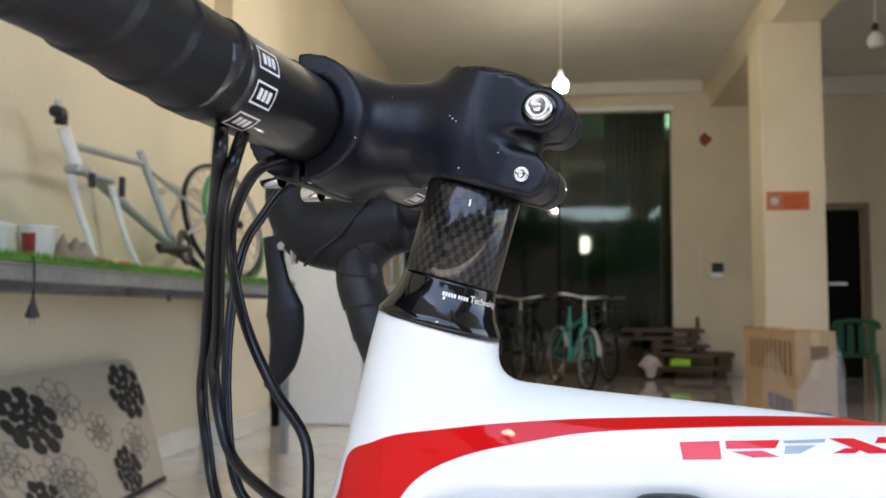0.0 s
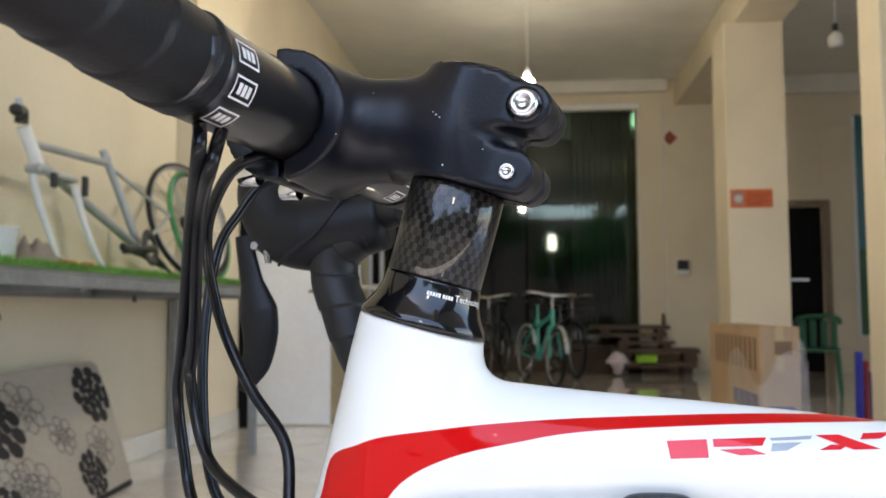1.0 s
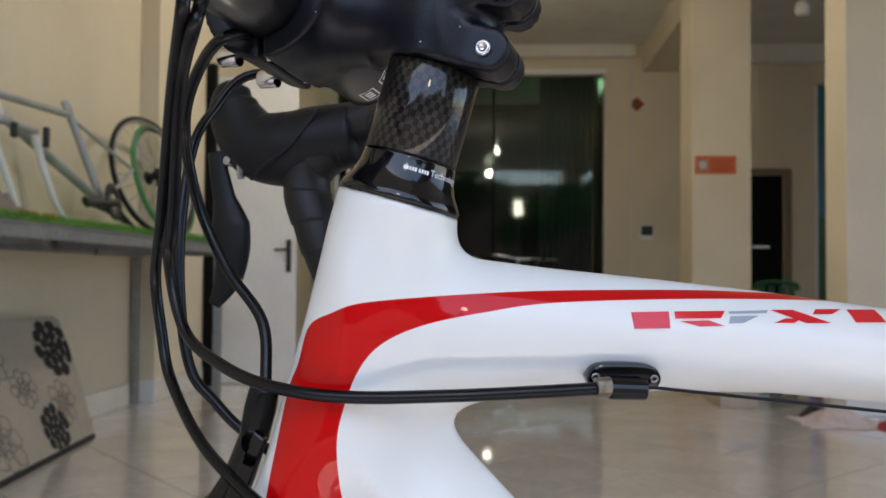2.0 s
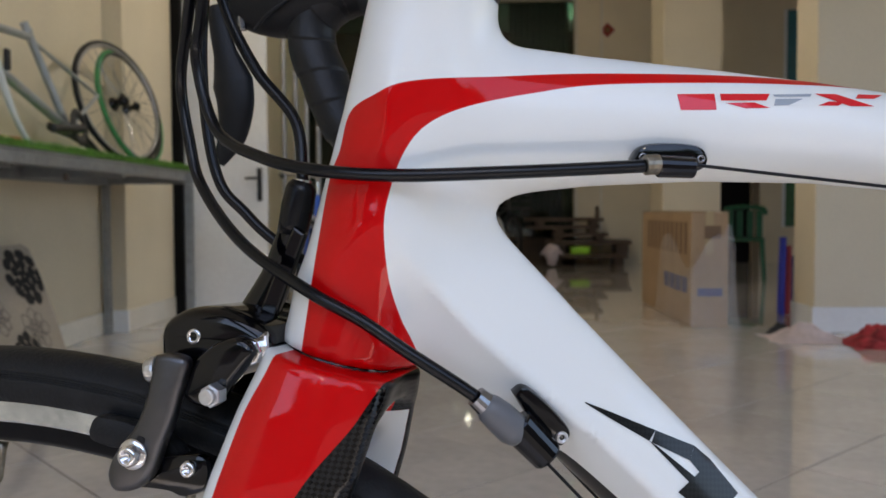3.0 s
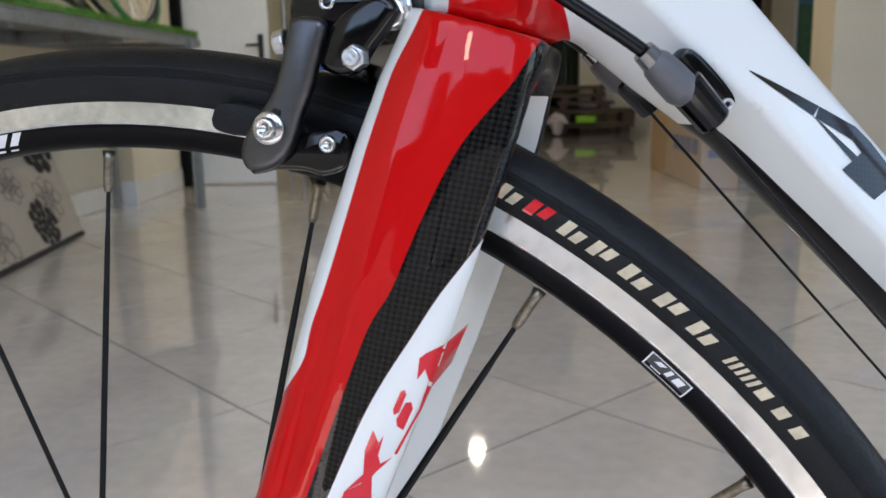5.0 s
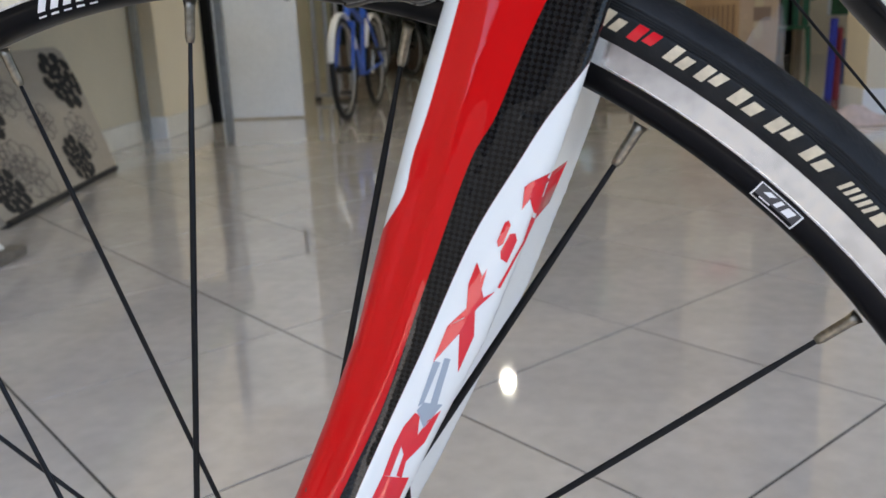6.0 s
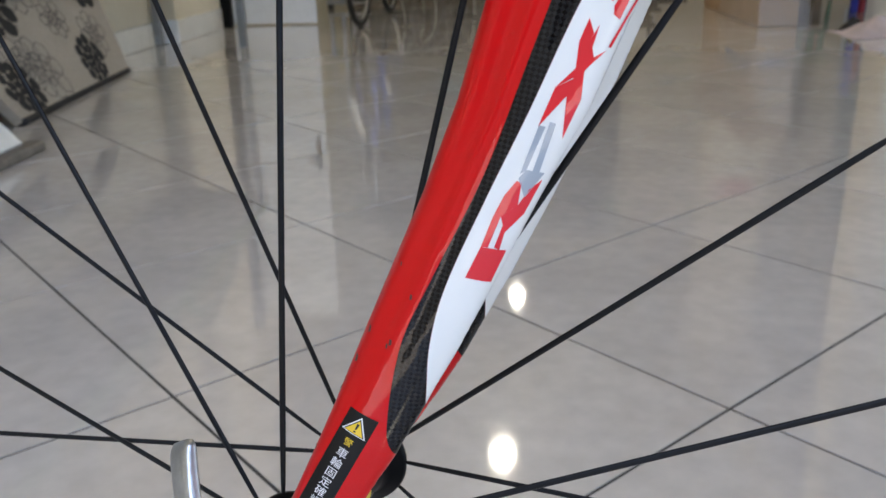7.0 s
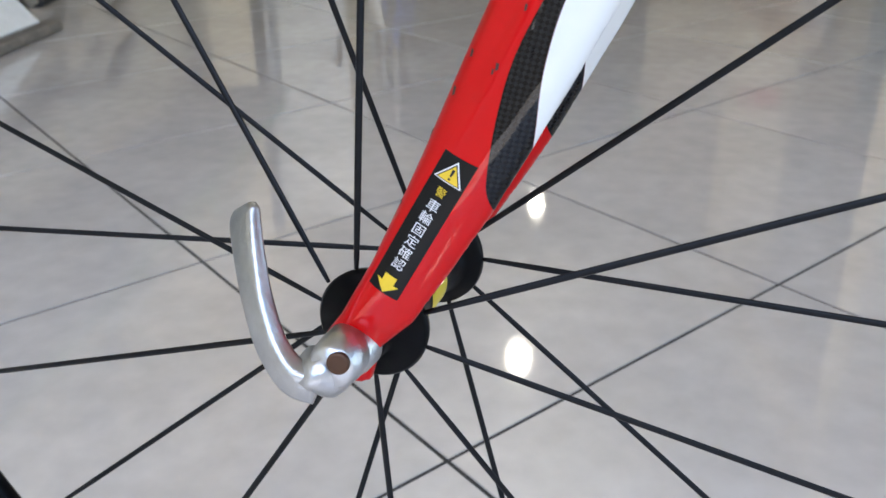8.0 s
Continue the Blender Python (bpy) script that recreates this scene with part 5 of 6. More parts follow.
part("cord", tube([(-1.40, 2.08, 0.972), (-1.362, 2.08, 0.972), (-1.345, 2.08, 0.955), (-1.342, 2.082, 0.90), (-1.342, 2.08, 0.840)], 0.0035, 10), M_CABLE, cord)
part("plug_body", lathe([(0.0, 0.845), (0.006, 0.843), (0.008, 0.828), (0.016, 0.805), (0.021, 0.790), (0.019, 0.782), (0.0, 0.781)], Matrix.Translation((-1.342, 2.08, 0)), 20), M_PLASTIC_BLACK, cord)
for s in (-1, 1):
    part("prong", rod((-1.342, 2.08 + s * 0.0095, 0.782), (-1.342, 2.08 + s * 0.0095, 0.764), 0.0024, None, 8, 0.0005), M_STEEL, cord)

tub = thing("plastic_tub", "translucent white plastic tub on the grass mat", "tub", m=RM)
TM = Matrix.Translation((-1.52, 2.11, 0.959))
part("tub_body", lathe([(0.0, 0.0), (0.060, 0.0), (0.066, 0.006), (0.074, 0.100), (0.0765, 0.102), (0.0765, 0.106), (0.070, 0.106), (0.062, 0.008), (0.0, 0.006)], TM, 40), mat("white_plastic", (0.74, 0.74, 0.72), 0.35, grain=0.03), tub)
part("lid", lathe([(0.0, 0.116), (0.060, 0.116), (0.070, 0.112), (0.078, 0.110), (0.078, 0.104), (0.0775, 0.103)], TM, 40), mat("pale_lid_plastic", (0.66, 0.66, 0.64), 0.4), tub)
cup = thing("paper_cup", "red and white printed instant food cup on the bench", "cup", m=RM)
CM = Matrix.Translation((-1.50, 2.33, 0.959))
part("cup_body", lathe([(0.0, 0.0), (0.050, 0.0), (0.053, 0.004), (0.064, 0.118), (0.067, 0.120), (0.066, 0.124), (0.061, 0.122), (0.050, 0.010), (0.0, 0.008)], CM, 40), M_WHITEPAINT, cup)
M_CUPRED = mat("dark_red_print", (0.26, 0.03, 0.03), 0.4, grain=0.2, grain_size=40)
for a0, a1 in ((185, 235), (255, 300), (20, 90), (110, 160)):
    verts = [CM @ Vector(((0.0538 + 0.0925 * h) * math.cos(radians(a0 + (a1 - a0) * k / 8)), (0.0538 + 0.0925 * h) * math.sin(radians(a0 + (a1 - a0) * k / 8)), h)) for k in range(9) for h in (0.012, 0.098)]
    part("print_panel", mesh_from("print_panel", verts, [(2 * k, 2 * k + 2, 2 * k + 3, 2 * k + 1) for k in range(8)]), M_CUPRED, cup, "dark red printed panel")


def lump(name, lo, hi, height, material, parent, seed, label="", n=26, fold=0.25, pw=1.6):
    """A crumpled soft heap: a domed sheet with folds, closed beneath."""
    verts, faces = [], []
    rg = random.Random(seed)
    ph = [(rg.uniform(4, 16), rg.uniform(4, 16), rg.uniform(0, 6)) for _ in range(5)]
    for i in range(n + 1):
        for j in range(n + 1):
            u, v = i / n * 2 - 1, j / n * 2 - 1
            d = min(1, (abs(u) ** 2.4 + abs(v) ** 2.4) ** (1 / 2.4))
            f = sum(math.sin(a * u + b * v + c) for a, b, c in ph) / 5
            edge = 1 - 0.12 * f
            x = (lo[0] + hi[0]) / 2 + u * edge * (hi[0] - lo[0]) / 2
            y = (lo[1] + hi[1]) / 2 + v * edge * (hi[1] - lo[1]) / 2
            verts.append((x, y, lo[2] + height * max(0, (1 - d ** pw)) * (1 + fold * 2 * f)))
    for i in range(n):
        for j in range(n):
            k = i * (n + 1) + j
            faces.append((k, k + n + 1, k + n + 2, k + 1))
    m = len(verts)
    ring = [i * (n + 1) for i in range(n)] + [n * (n + 1) + j for j in range(n)] + [(n - i) * (n + 1) + n for i in range(n)] + [n - j for j in range(n)]
    verts += [(verts[k][0], verts[k][1], lo[2] - 0.002) for k in ring]
    for k in range(len(ring)):
        k2 = (k + 1) % len(ring)
        faces.append((ring[k], ring[k2], m + k2, m + k))
    return part(name, mesh_from(name, verts, faces), material, parent, label)


bag = thing("cloth_bag", "limp grey brown bag lying on the bench", "bag", m=RM)
lump("bag_body", (-1.66, 2.43, 0.960), (-1.44, 2.80, 0.96), 0.105, mat("grey_brown_cloth", (0.22, 0.18, 0.16), 0.7, grain=0.15), bag, 5)
pack = thing("small_packet", "small red and yellow packet on the grass mat", "packet", m=RM)
part("packet_body", box((-1.43, 2.57, 0.966), (-1.39, 2.76, 0.990), 0.006), mat("red_foil", (0.50, 0.02, 0.015), 0.35, grain=0.1), pack)
part("packet_band", box((-1.431, 2.625, 0.9655), (-1.389, 2.675, 0.9905), 0.006), mat("pale_yellow_print", (0.75, 0.55, 0.25), 0.4), pack, "pale yellow middle band")

# silver mountain bike frame leaning on the wall
def on_lean(y, z, x=None):
    """A point of the leaning frame's plane."""
    return (x if x is not None else -1.66 - (z - 0.97) * 0.16, y, z)


mtb = thing("stripped_bicycle", "silver mountain bike frame with white fork leaning on the wall", "bicycle", m=RM)
for nm, p, q, r, mt in (("head_tube", (2.858, 1.535), (2.935, 1.370), 0.028, M_WHITEPAINT), ("top_tube", (2.885, 1.475), (3.525, 1.500), 0.017, M_SILVER), ("down_tube", (2.930, 1.405), (3.755, 1.112), 0.022, M_SILVER),
                        ("seat_tube", (3.505, 1.56), (3.755, 1.11), 0.018, M_SILVER), ("seat_stay", (3.545, 1.490), (4.18, 1.325), 0.009, M_SILVER), ("chain_stay", (3.77, 1.12), (4.17, 1.32), 0.010, M_SILVER)):
    part(nm, metal_tube(on_lean(*p), on_lean(*q), r), mt, mtb)
part("bottom_bracket", rod((-1.735, 3.76, 1.12), (-1.635, 3.76, 1.12), 0.027, None, 20, 0.003), M_SILVER, mtb)
part("fork_crown", box((-1.765, 2.89, 1.355), (-1.69, 2.965, 1.395), 0.014), M_SILVER, mtb)
part("fork_leg", tube([(-1.745, 2.92, 1.36), (-1.735, 2.96, 1.24), (-1.715, 3.02, 1.10), (-1.70, 3.06, 0.985)], [0.017, 0.016, 0.014, 0.011], 14), M_WHITEPAINT, mtb, "white fork leg")
part("fork_leg", tube([(-1.665, 3.10, 1.33), (-1.655, 3.13, 1.24), (-1.635, 3.19, 1.10), (-1.615, 3.28, 0.985)], [0.017, 0.016, 0.014, 0.011], 14), M_WHITEPAINT, mtb, "white fork leg")
part("crown_bridge", box((-1.70, 2.95, 1.340), (-1.65, 3.11, 1.370), 0.012), M_SILVER, mtb)
part("brake_arm", box((-1.665, 2.91, 1.30), (-1.645, 2.94, 1.36), 0.006), M_PLASTIC_BLACK, mtb, "black brake arm")
part("brake_arm", box((-1.645, 3.115, 1.29), (-1.625, 3.145, 1.375), 0.006), M_PLASTIC_BLACK, mtb, "black brake arm")
part("stem_clamp", tube([(-1.75, 2.845, 1.545), (-1.74, 2.83, 1.585), (-1.72, 2.77, 1.575), (-1.69, 2.71, 1.565)], [0.026, 0.024, 0.022, 0.024], 16), M_PLASTIC_BLACK, mtb, "black stem clamp")
part("stem_cap", rod((-1.753, 2.838, 1.58), (-1.757, 2.832, 1.64), 0.017, 0.014, 16, 0.003), M_SILVER, mtb)
part("crank", tube([(-1.615, 3.78, 1.115), (-1.60, 3.60, 1.10), (-1.59, 3.40, 1.085)], [0.020, 0.017, 0.020], 12, flat=0.6), M_PLASTIC_BLACK, mtb, "black crank arm")
part("crank", tube([(-1.765, 3.74, 1.125), (-1.77, 3.98, 1.10), (-1.77, 4.24, 1.055)], [0.020, 0.017, 0.022], 12, flat=0.6), M_PLASTIC_BLACK, mtb, "black crank arm")
part("chainring", lathe([(0.040, 0.0), (0.088, 0.0), (0.092, 0.002), (0.088, 0.004), (0.040, 0.004)], axis_frame((-1.632, 3.76, 1.12), (-1.5, 3.76, 1.14)), 40, True), M_PLASTIC_BLACK, mtb, "black chainring")
part("kickstand", tube([(-1.63, 3.80, 1.09), (-1.60, 3.92, 1.01), (-1.58, 4.00, 0.965)], 0.009, 10), M_PLASTIC_BLACK, mtb)
part("seat_clamp", lathe([(0.0175, -0.012), (0.022, -0.010), (0.022, 0.010), (0.0175, 0.012)], axis_frame(on_lean(3.525, 1.525), on_lean(3.50, 1.57)), 20), M_SILVER, mtb)


def make_wheel(parent, m, R, tyre_mat, rim_mat, n_spokes=24, hub_r=0.022, width=0.020, prefix=""):
    """A spoked wheel about the y axis of m: tyre, rim, hub and each spoke."""
    L = m @ pose(0, 0, 0, 90)
    pr = [(R - width + width * math.sin(radians(-50 + 280 * k / 14)), width * 0.95 * math.cos(radians(-50 + 280 * k / 14))) for k in range(15)]
    part("tyre", lathe(pr, L, 64), tyre_mat, parent)
    r1 = R - 1.75 * width
    part("rim", lathe([(r1 - 0.012, -0.007), (r1 + 0.004, -0.011), (r1 + 0.004, 0.011), (r1 - 0.012, 0.007)], L, 64, True), rim_mat, parent)
    part("hub", lathe([(0.004, -0.055), (hub_r * 0.7, -0.05), (hub_r * 1.35, -0.036), (hub_r, -0.03), (hub_r * 0.75, 0.0), (hub_r, 0.03), (hub_r * 1.35, 0.036), (hub_r * 0.7, 0.05), (0.004, 0.055)], L, 20), M_BLACK, parent)
    me = rod((0, 0, hub_r), (0, 0, r1 - 0.006), 0.0012, None, 6)
    data = bpy.data.meshes.new("spoke")
    me.to_mesh(data)
    me.free()
    data.materials.append(M_DARKSTEEL)
    for k in range(n_spokes):
        o = new("spoke", data)
        o.parent = parent
        s = 1 if k % 2 else -1
        o.matrix_basis = m @ pose(0, 0, 0, 0, 360 * k / n_spokes, 0) @ pose(0, s * 0.030, 0) @ pose(0, 0, 0, s * 5.5)


M_GREENRUB = mat("green_tyre_rubber", (0.03, 0.26, 0.075), 0.5, grain=0.1)
M_RIMGREY = mat("grey_alloy_rim", (0.40, 0.40, 0.41), 0.35, metal=0.9, grain=0.1)
w1 = thing("bicycle_wheel", "spoked wheel with thin black tyre leaning on the wall", "wheel", "spare wheels on the bench", m=RM @ pose(-1.665, 4.33, 1.308, 0, 0, 0) @ pose(0, 0, 0, 0, -15, 0) @ pose(0, 0, 0, 0, 0, 75))
make_wheel(w1, Matrix(), 0.342, M_RUBBER, M_RIMGREY, width=0.014, hub_r=0.030)
w2 = thing("bicycle_wheel", "spoked wheel with green tyre leaning on the wall", "wheel", "spare wheels on the bench", m=RM @ pose(-1.690, 4.56, 1.305, 0, 0, 0) @ pose(0, 0, 0, 0, -15, 0) @ pose(0, 0, 0, 0, 0, 84))
make_wheel(w2, Matrix(), 0.338, M_GREENRUB, M_PLASTIC_BLACK, width=0.014)

# printed pad leaning on the wall beneath the bench
pad = thing("floral_pad", "beige folding bed pad with black flower print leaning on the wall", "pad", m=RM)
P00, P10, P01, P11 = Vector((-1.52, 2.45, 0.016)), Vector((-1.655, 3.66, 0.016)), Vector((-1.86, 2.28, 0.55)), Vector((-1.86, 3.68, 0.575))


def on_pad(u, v, lift=0.0):
    p = P00.lerp(P10, u).lerp(P01.lerp(P11, u), v)
    nrm = (P10 - P00).cross(P01 - P00).normalized()
    nrm = nrm if nrm.x > 0 else -nrm
    return p + nrm * (lift + 0.012 * math.sin(math.pi * min(max(v, 0), 1)))


n, k0 = 30, []
verts, faces = [], []
for lift in (0.0, -0.035):
    for i in range(n + 1):
        for j in range(9):
            u, v = i / n, j / 8
            if i in (0, n) and j == 8:
                v = 0.955
            verts.append(on_pad(u, v, lift))
for s in (0, 1):
    for i in range(n):
        for j in range(8):
            a = s * (n + 1) * 9 + i * 9 + j
            faces.append((a, a + 9, a + 10, a + 1) if s == 0 else (a, a + 1, a + 10, a + 9))
ring = [i * 9 for i in range(n)] + [n * 9 + j for j in range(8)] + [(n - i) * 9 + 8 for i in range(n)] + [8 - j for j in range(8)]
for a, b in zip(ring, ring[1:] + ring[:1]):
    faces.append((a, b, b + (n + 1) * 9, a + (n + 1) * 9))
part("pad_body", mesh_from("pad_body", verts, faces), M_CREAMPAD, pad, "", 40)
part("dark_binding", tube([on_pad(u, 0.0, -0.014) for u in (0, 0.25, 0.5, 0.75, 1.0)], 0.018, 10), M_PRINTBLACK, pad, "dark lower binding")
LU, LV = (P10 - P00).length, (P01 - P00).length


def pad_flower(u, v, r, filled, seed):
    rg = random.Random(seed)
    verts, faces = [], []
    rings = [(0.56, 1.0, 10), (0.27, 0.64, 8), (0.02, 0.34, 5)] if filled else [(0.22, 1.0, 8), (0.0, 0.55, 6)]
    for i, (r0, r1, cnt) in enumerate(rings):
        for k in range(cnt):
            a = 2 * math.pi * (k + 0.5 * i) / cnt + rg.uniform(-0.08, 0.08)
            rr = r * r1 * rg.uniform(0.92, 1.05)
            line = petal(u * LU, v * LV, a, r * r0, rr, r * ((0.235, 0.175, 0.115)[i] if filled else 0.30 * (1 - 0.24 * i)))
            line = [(min(max(x, 0.002), LU - 0.002), min(max(z, 0.01), LV - 0.012)) for x, z in line]
            b = len(verts)
            if filled:
                verts += [on_pad(x / LU, z / LV, 0.0015 + 0.0003 * i) for x, z in line]
                faces.append(tuple(range(b, b + len(line))))
            else:
                cx, cz = sum(p[0] for p in line) / len(line), sum(p[1] for p in line) / len(line)
                f = 1 - 0.004 / (r * 0.25)
                verts += [on_pad(x / LU, z / LV, 0.0012) for x, z in line] + [on_pad((cx + (x - cx) * f) / LU, (cz + (z - cz) * f) / LV, 0.0012) for x, z in line]
                m = len(line)
                faces += [(b + q, b + (q + 1) % m, b + m + (q + 1) % m, b + m + q) for q in range(m)]
    part("flower_print", mesh_from("flower_print", verts, faces, smooth=False), M_PRINTBLACK if filled else M_PRINTGREY, pad, "black flower print" if filled else "grey outlined flower print")


M_PRINTGREY = mat("grey_cloth_print", (0.14, 0.12, 0.11), 0.8)
for k, (y, z, r, fl) in enumerate([(2.80, 0.39, 0.165, True), (3.53, 0.42, 0.155, True), (3.30, 0.09, 0.125, True), (2.62, 0.09, 0.12, True), (2.86, 0.12, 0.15, False), (3.02, 0.42, 0.13, False),
                                   (3.44, 0.18, 0.12, False), (2.56, 0.26, 0.12, False), (2.76, 0.16, 0.12, False), (3.18, 0.28, 0.10, False), (2.50, 0.46, 0.10, False), (2.84, 0.34, 0.10, False)]):
    pad_flower((y - 2.45) / 1.21, z / 0.57, r, fl, k)

# white board leaning beside the pad, its foot on a grey strip
board = thing("white_board", "plain white board leaning on the wall beside the pad", "board", m=RM)
lean = Matrix.Translation((-1.30, 0, 0.034)) @ pose(0, 0, 0, 0, -42, 0)
part("board_panel", box((-0.010, 0.95, 0.0), (0.0, 2.05, 0.62), 0.003, lean), M_WHITEPAINT, board)
part("foot_strip", box((-1.345, 0.93, 0.002), (-1.262, 2.10, 0.030), 0.006), mat("grey_brown_strip", (0.20, 0.17, 0.14), 0.6, grain=0.2), board, "grey brown wooden strip")

# skirting tiles along the wall
for y0, y1, x in [(1.0 + 0.6 * k, min(1.597 + 0.6 * k, 4.757), -1.93) for k in range(7)] + [(4.766, 5.699, -1.815)]:
    structure("baseboard", box((x + 0.001, y0, 0.002), (x + 0.012, y1, 0.13), 0.002), M_BASE, "cream glazed skirting tile along the wall", "baseboard")
structure("baseboard", box((-1.928, 4.740, 0.002), (-1.800, 4.762, 0.135), 0.003), M_WHITE_PANEL, "white tiled foot of the pilaster", "baseboard")
for x0, x1, y0, y1 in ((2.208, 2.862, 4.738, 4.748), (2.208, 2.218, 4.7485, 5.08), (2.041, 2.606, 7.888, 7.898), (2.041, 2.051, 7.8985, 8.45)):
    structure("baseboard", box((x0, y0, 0.002), (x1, y1, 0.15), 0.002), M_WHITE_PANEL, "white tiled skirting round the pillar", "baseboard")

# white door leaf standing open, its black post and the folding gate behind
door = thing("door_1", "white flush door leaf standing open with black handle", "door", kind="structure", m=RM)
leaf = part("door_leaf", box((-1.825, 5.715, 0.01), (-1.185, 5.755, 2.18), 0.003), M_WHITE_PANEL, door)
part("handle_plate", box((-1.255, 5.707, 0.79), (-1.22, 5.7135, 1.02), 0.002), M_PLASTIC_BLACK, leaf, "black handle plate")
part("door_handle", tube([(-1.238, 5.708, 0.95), (-1.238, 5.66, 0.95), (-1.255, 5.652, 0.948), (-1.325, 5.652, 0.945)], 0.009, 10), M_PLASTIC_BLACK, leaf, "black lever handle")
part("handle_pull", tube([(-1.227, 5.70, 1.00), (-1.227, 5.665, 0.98), (-1.227, 5.662, 0.88), (-1.227, 5.70, 0.82)], 0.008, 10), M_PLASTIC_BLACK, leaf)
structure("door_post", box((-1.812, 5.60, 0.002), (-1.745, 5.66, 2.249), 0.003), M_DARK, "black painted steel door post", "door post")
gate = thing("folding_gate", "folded metal gate with upright silver bars", "gate", m=RM)
for x in (-1.33, -1.23, -1.14, -1.04):
    part("bar", rod((x, 7.0, 0.03), (x, 7.0, 2.24), 0.021, None, 14, 0.002), M_RIMGREY, gate)
for z in (0.05, 1.02, 2.20):
    part("rail", box((-1.36, 6.985, z - 0.015), (-1.01, 7.015, z + 0.015), 0.002), M_RIMGREY, gate)
for x in (-1.33, -1.04):
    part("gate_foot", rod((x, 7.0, 0.0), (x, 7.0, 0.035), 0.028, None, 14, 0.004), M_PLASTIC_BLACK, gate)


# parked bicycles
def city_bike(label, paint, m, basket=False, fender=None, R=0.33, group="bicycles by the glass"):
    """A step-through bicycle heading along x of m, standing on z = 0."""
    b = thing("bicycle", label, "bicycle", group, m=m)
    for x in (-0.50, 0.52):
        w = new("wheel")
        w.parent = b
        make_wheel(w, pose(x, 0, R), R, M_RUBBER, M_RIMGREY, 18)
    fr = [("seat_tube", (-0.06, 0, 0.27), (-0.17, 0, 0.78), 0.017), ("down_tube", (-0.06, 0, 0.27), (0.36, 0, 0.66), 0.022), ("top_tube", (-0.14, 0, 0.62), (0.34, 0, 0.76), 0.019),
          ("head_tube", (0.36, 0, 0.62), (0.32, 0, 0.82), 0.022), ("seat_post", (-0.17, 0, 0.78), (-0.19, 0, 0.88), 0.013)]
    for s in (-1, 1):
        fr += [("chain_stay", (-0.06, s * 0.03, 0.27), (-0.50, s * 0.06, R), 0.010), ("seat_stay", (-0.15, s * 0.02, 0.70), (-0.50, s * 0.06, R), 0.009),
               ("fork_blade", (0.365, s * 0.045, 0.62), (0.52, s * 0.058, R), 0.012)]
    for nm, p, q, r in fr:
        part(nm, metal_tube(p, q, r, 10), paint, b)
    part("fork_crown", box((0.335, -0.055, 0.595), (0.39, 0.055, 0.635), 0.01), paint, b)
    part("stem", tube([(0.32, 0, 0.82), (0.305, 0, 0.92), (0.34, 0, 0.955)], 0.013, 10), M_STEEL, b)
    hb = part("handlebar", tube([(0.16, -0.29, 0.96), (0.28, -0.26, 0.985), (0.335, -0.14, 0.975), (0.34, 0, 0.955), (0.335, 0.14, 0.975), (0.28, 0.26, 0.985), (0.16, 0.29, 0.96)], 0.012, 10), M_STEEL, b)
    for s in (-1, 1):
        part("grip", rod((0.26, s * 0.27, 0.983), (0.15, s * 0.292, 0.958), 0.017, None, 12, 0.003), M_PLASTIC_BLACK, hb)
        part("pedal", box((-0.10, s * 0.09, 0.27 + s * 0.15), (-0.01, s * 0.17, 0.30 + s * 0.15), 0.006), M_PLASTIC_BLACK, b)
        part("crank", tube([(-0.06, s * 0.07, 0.27), (-0.055, s * 0.08, 0.27 + s * 0.16)], 0.010, 10), M_STEEL, b)
    part("saddle", surface_saddle.copy(), M_PLASTIC_BLACK, b, "black saddle")
    part("chainring", lathe([(0.03, 0.0), (0.085, 0.0), (0.085, 0.004), (0.03, 0.004)], pose(-0.06, -0.055, 0.27, 90), 30, True), M_DARKSTEEL, b)
    if fender:
        for x, a0, a1 in ((-0.50, 20, 190), (0.52, 10, 160)):
            pts = [(x + (R + 0.022) * math.cos(radians(a0 + (a1 - a0) * k / 9)), 0, R + (R + 0.022) * math.sin(radians(a0 + (a1 - a0) * k / 9))) for k in range(10)]
            part("mudguard", tube(pts, 0.024, 10, n=2, flat=0.35, up=(0, 1, 0)), fender, b)
    if basket:
        bk = part("basket", box((0.40, -0.16, 0.72), (0.66, 0.16, 0.728), 0.002), M_PLASTIC_BLACK, b)
        for z in (0.74, 0.82, 0.90, 0.96):
            part("basket_wire", tube([(0.40, -0.16, z), (0.66, -0.16, z), (0.66, 0.16, z), (0.40, 0.16, z), (0.40, -0.16, z)], 0.004, 6, n=1), M_PLASTIC_BLACK, bk)
        for k in range(9):
            part("basket_wire", rod((0.66, -0.16 + 0.04 * k, 0.722), (0.66, -0.16 + 0.04 * k, 0.96), 0.003, None, 6), M_PLASTIC_BLACK, bk)
    part("kickstand", tube([(-0.12, -0.04, 0.25), (-0.17, -0.10, 0.13), (-0.20, -0.15, 0.012)], 0.008, 8), M_STEEL, b)
    return b


P, F = surface(lambda x, y, z: np.maximum(oval(z - 0.905 + 0.02 * np.maximum(-x - 0.2, 0), y, 0.032, 0.02 + 0.075 * np.clip((-x - 0.10) / 0.18, 0, 1), 2.2), np.maximum(-0.32 - x, x + 0.04)), (-0.34, -0.11, 0.85), (-0.02, 0.11, 0.96), 0.012)
surface_saddle = mesh_from("saddle", P, F)
M_BLUE = mat("bright_blue_paint", (0.02, 0.10, 0.50), 0.3, coat=0.5, grain=0.05)
M_CYAN = mat("turquoise_paint", (0.02, 0.34, 0.30), 0.3, coat=0.5, grain=0.05)
M_DARKBIKE = mat("dark_bike_paint", (0.02, 0.025, 0.03), 0.3, coat=0.5, grain=0.1)
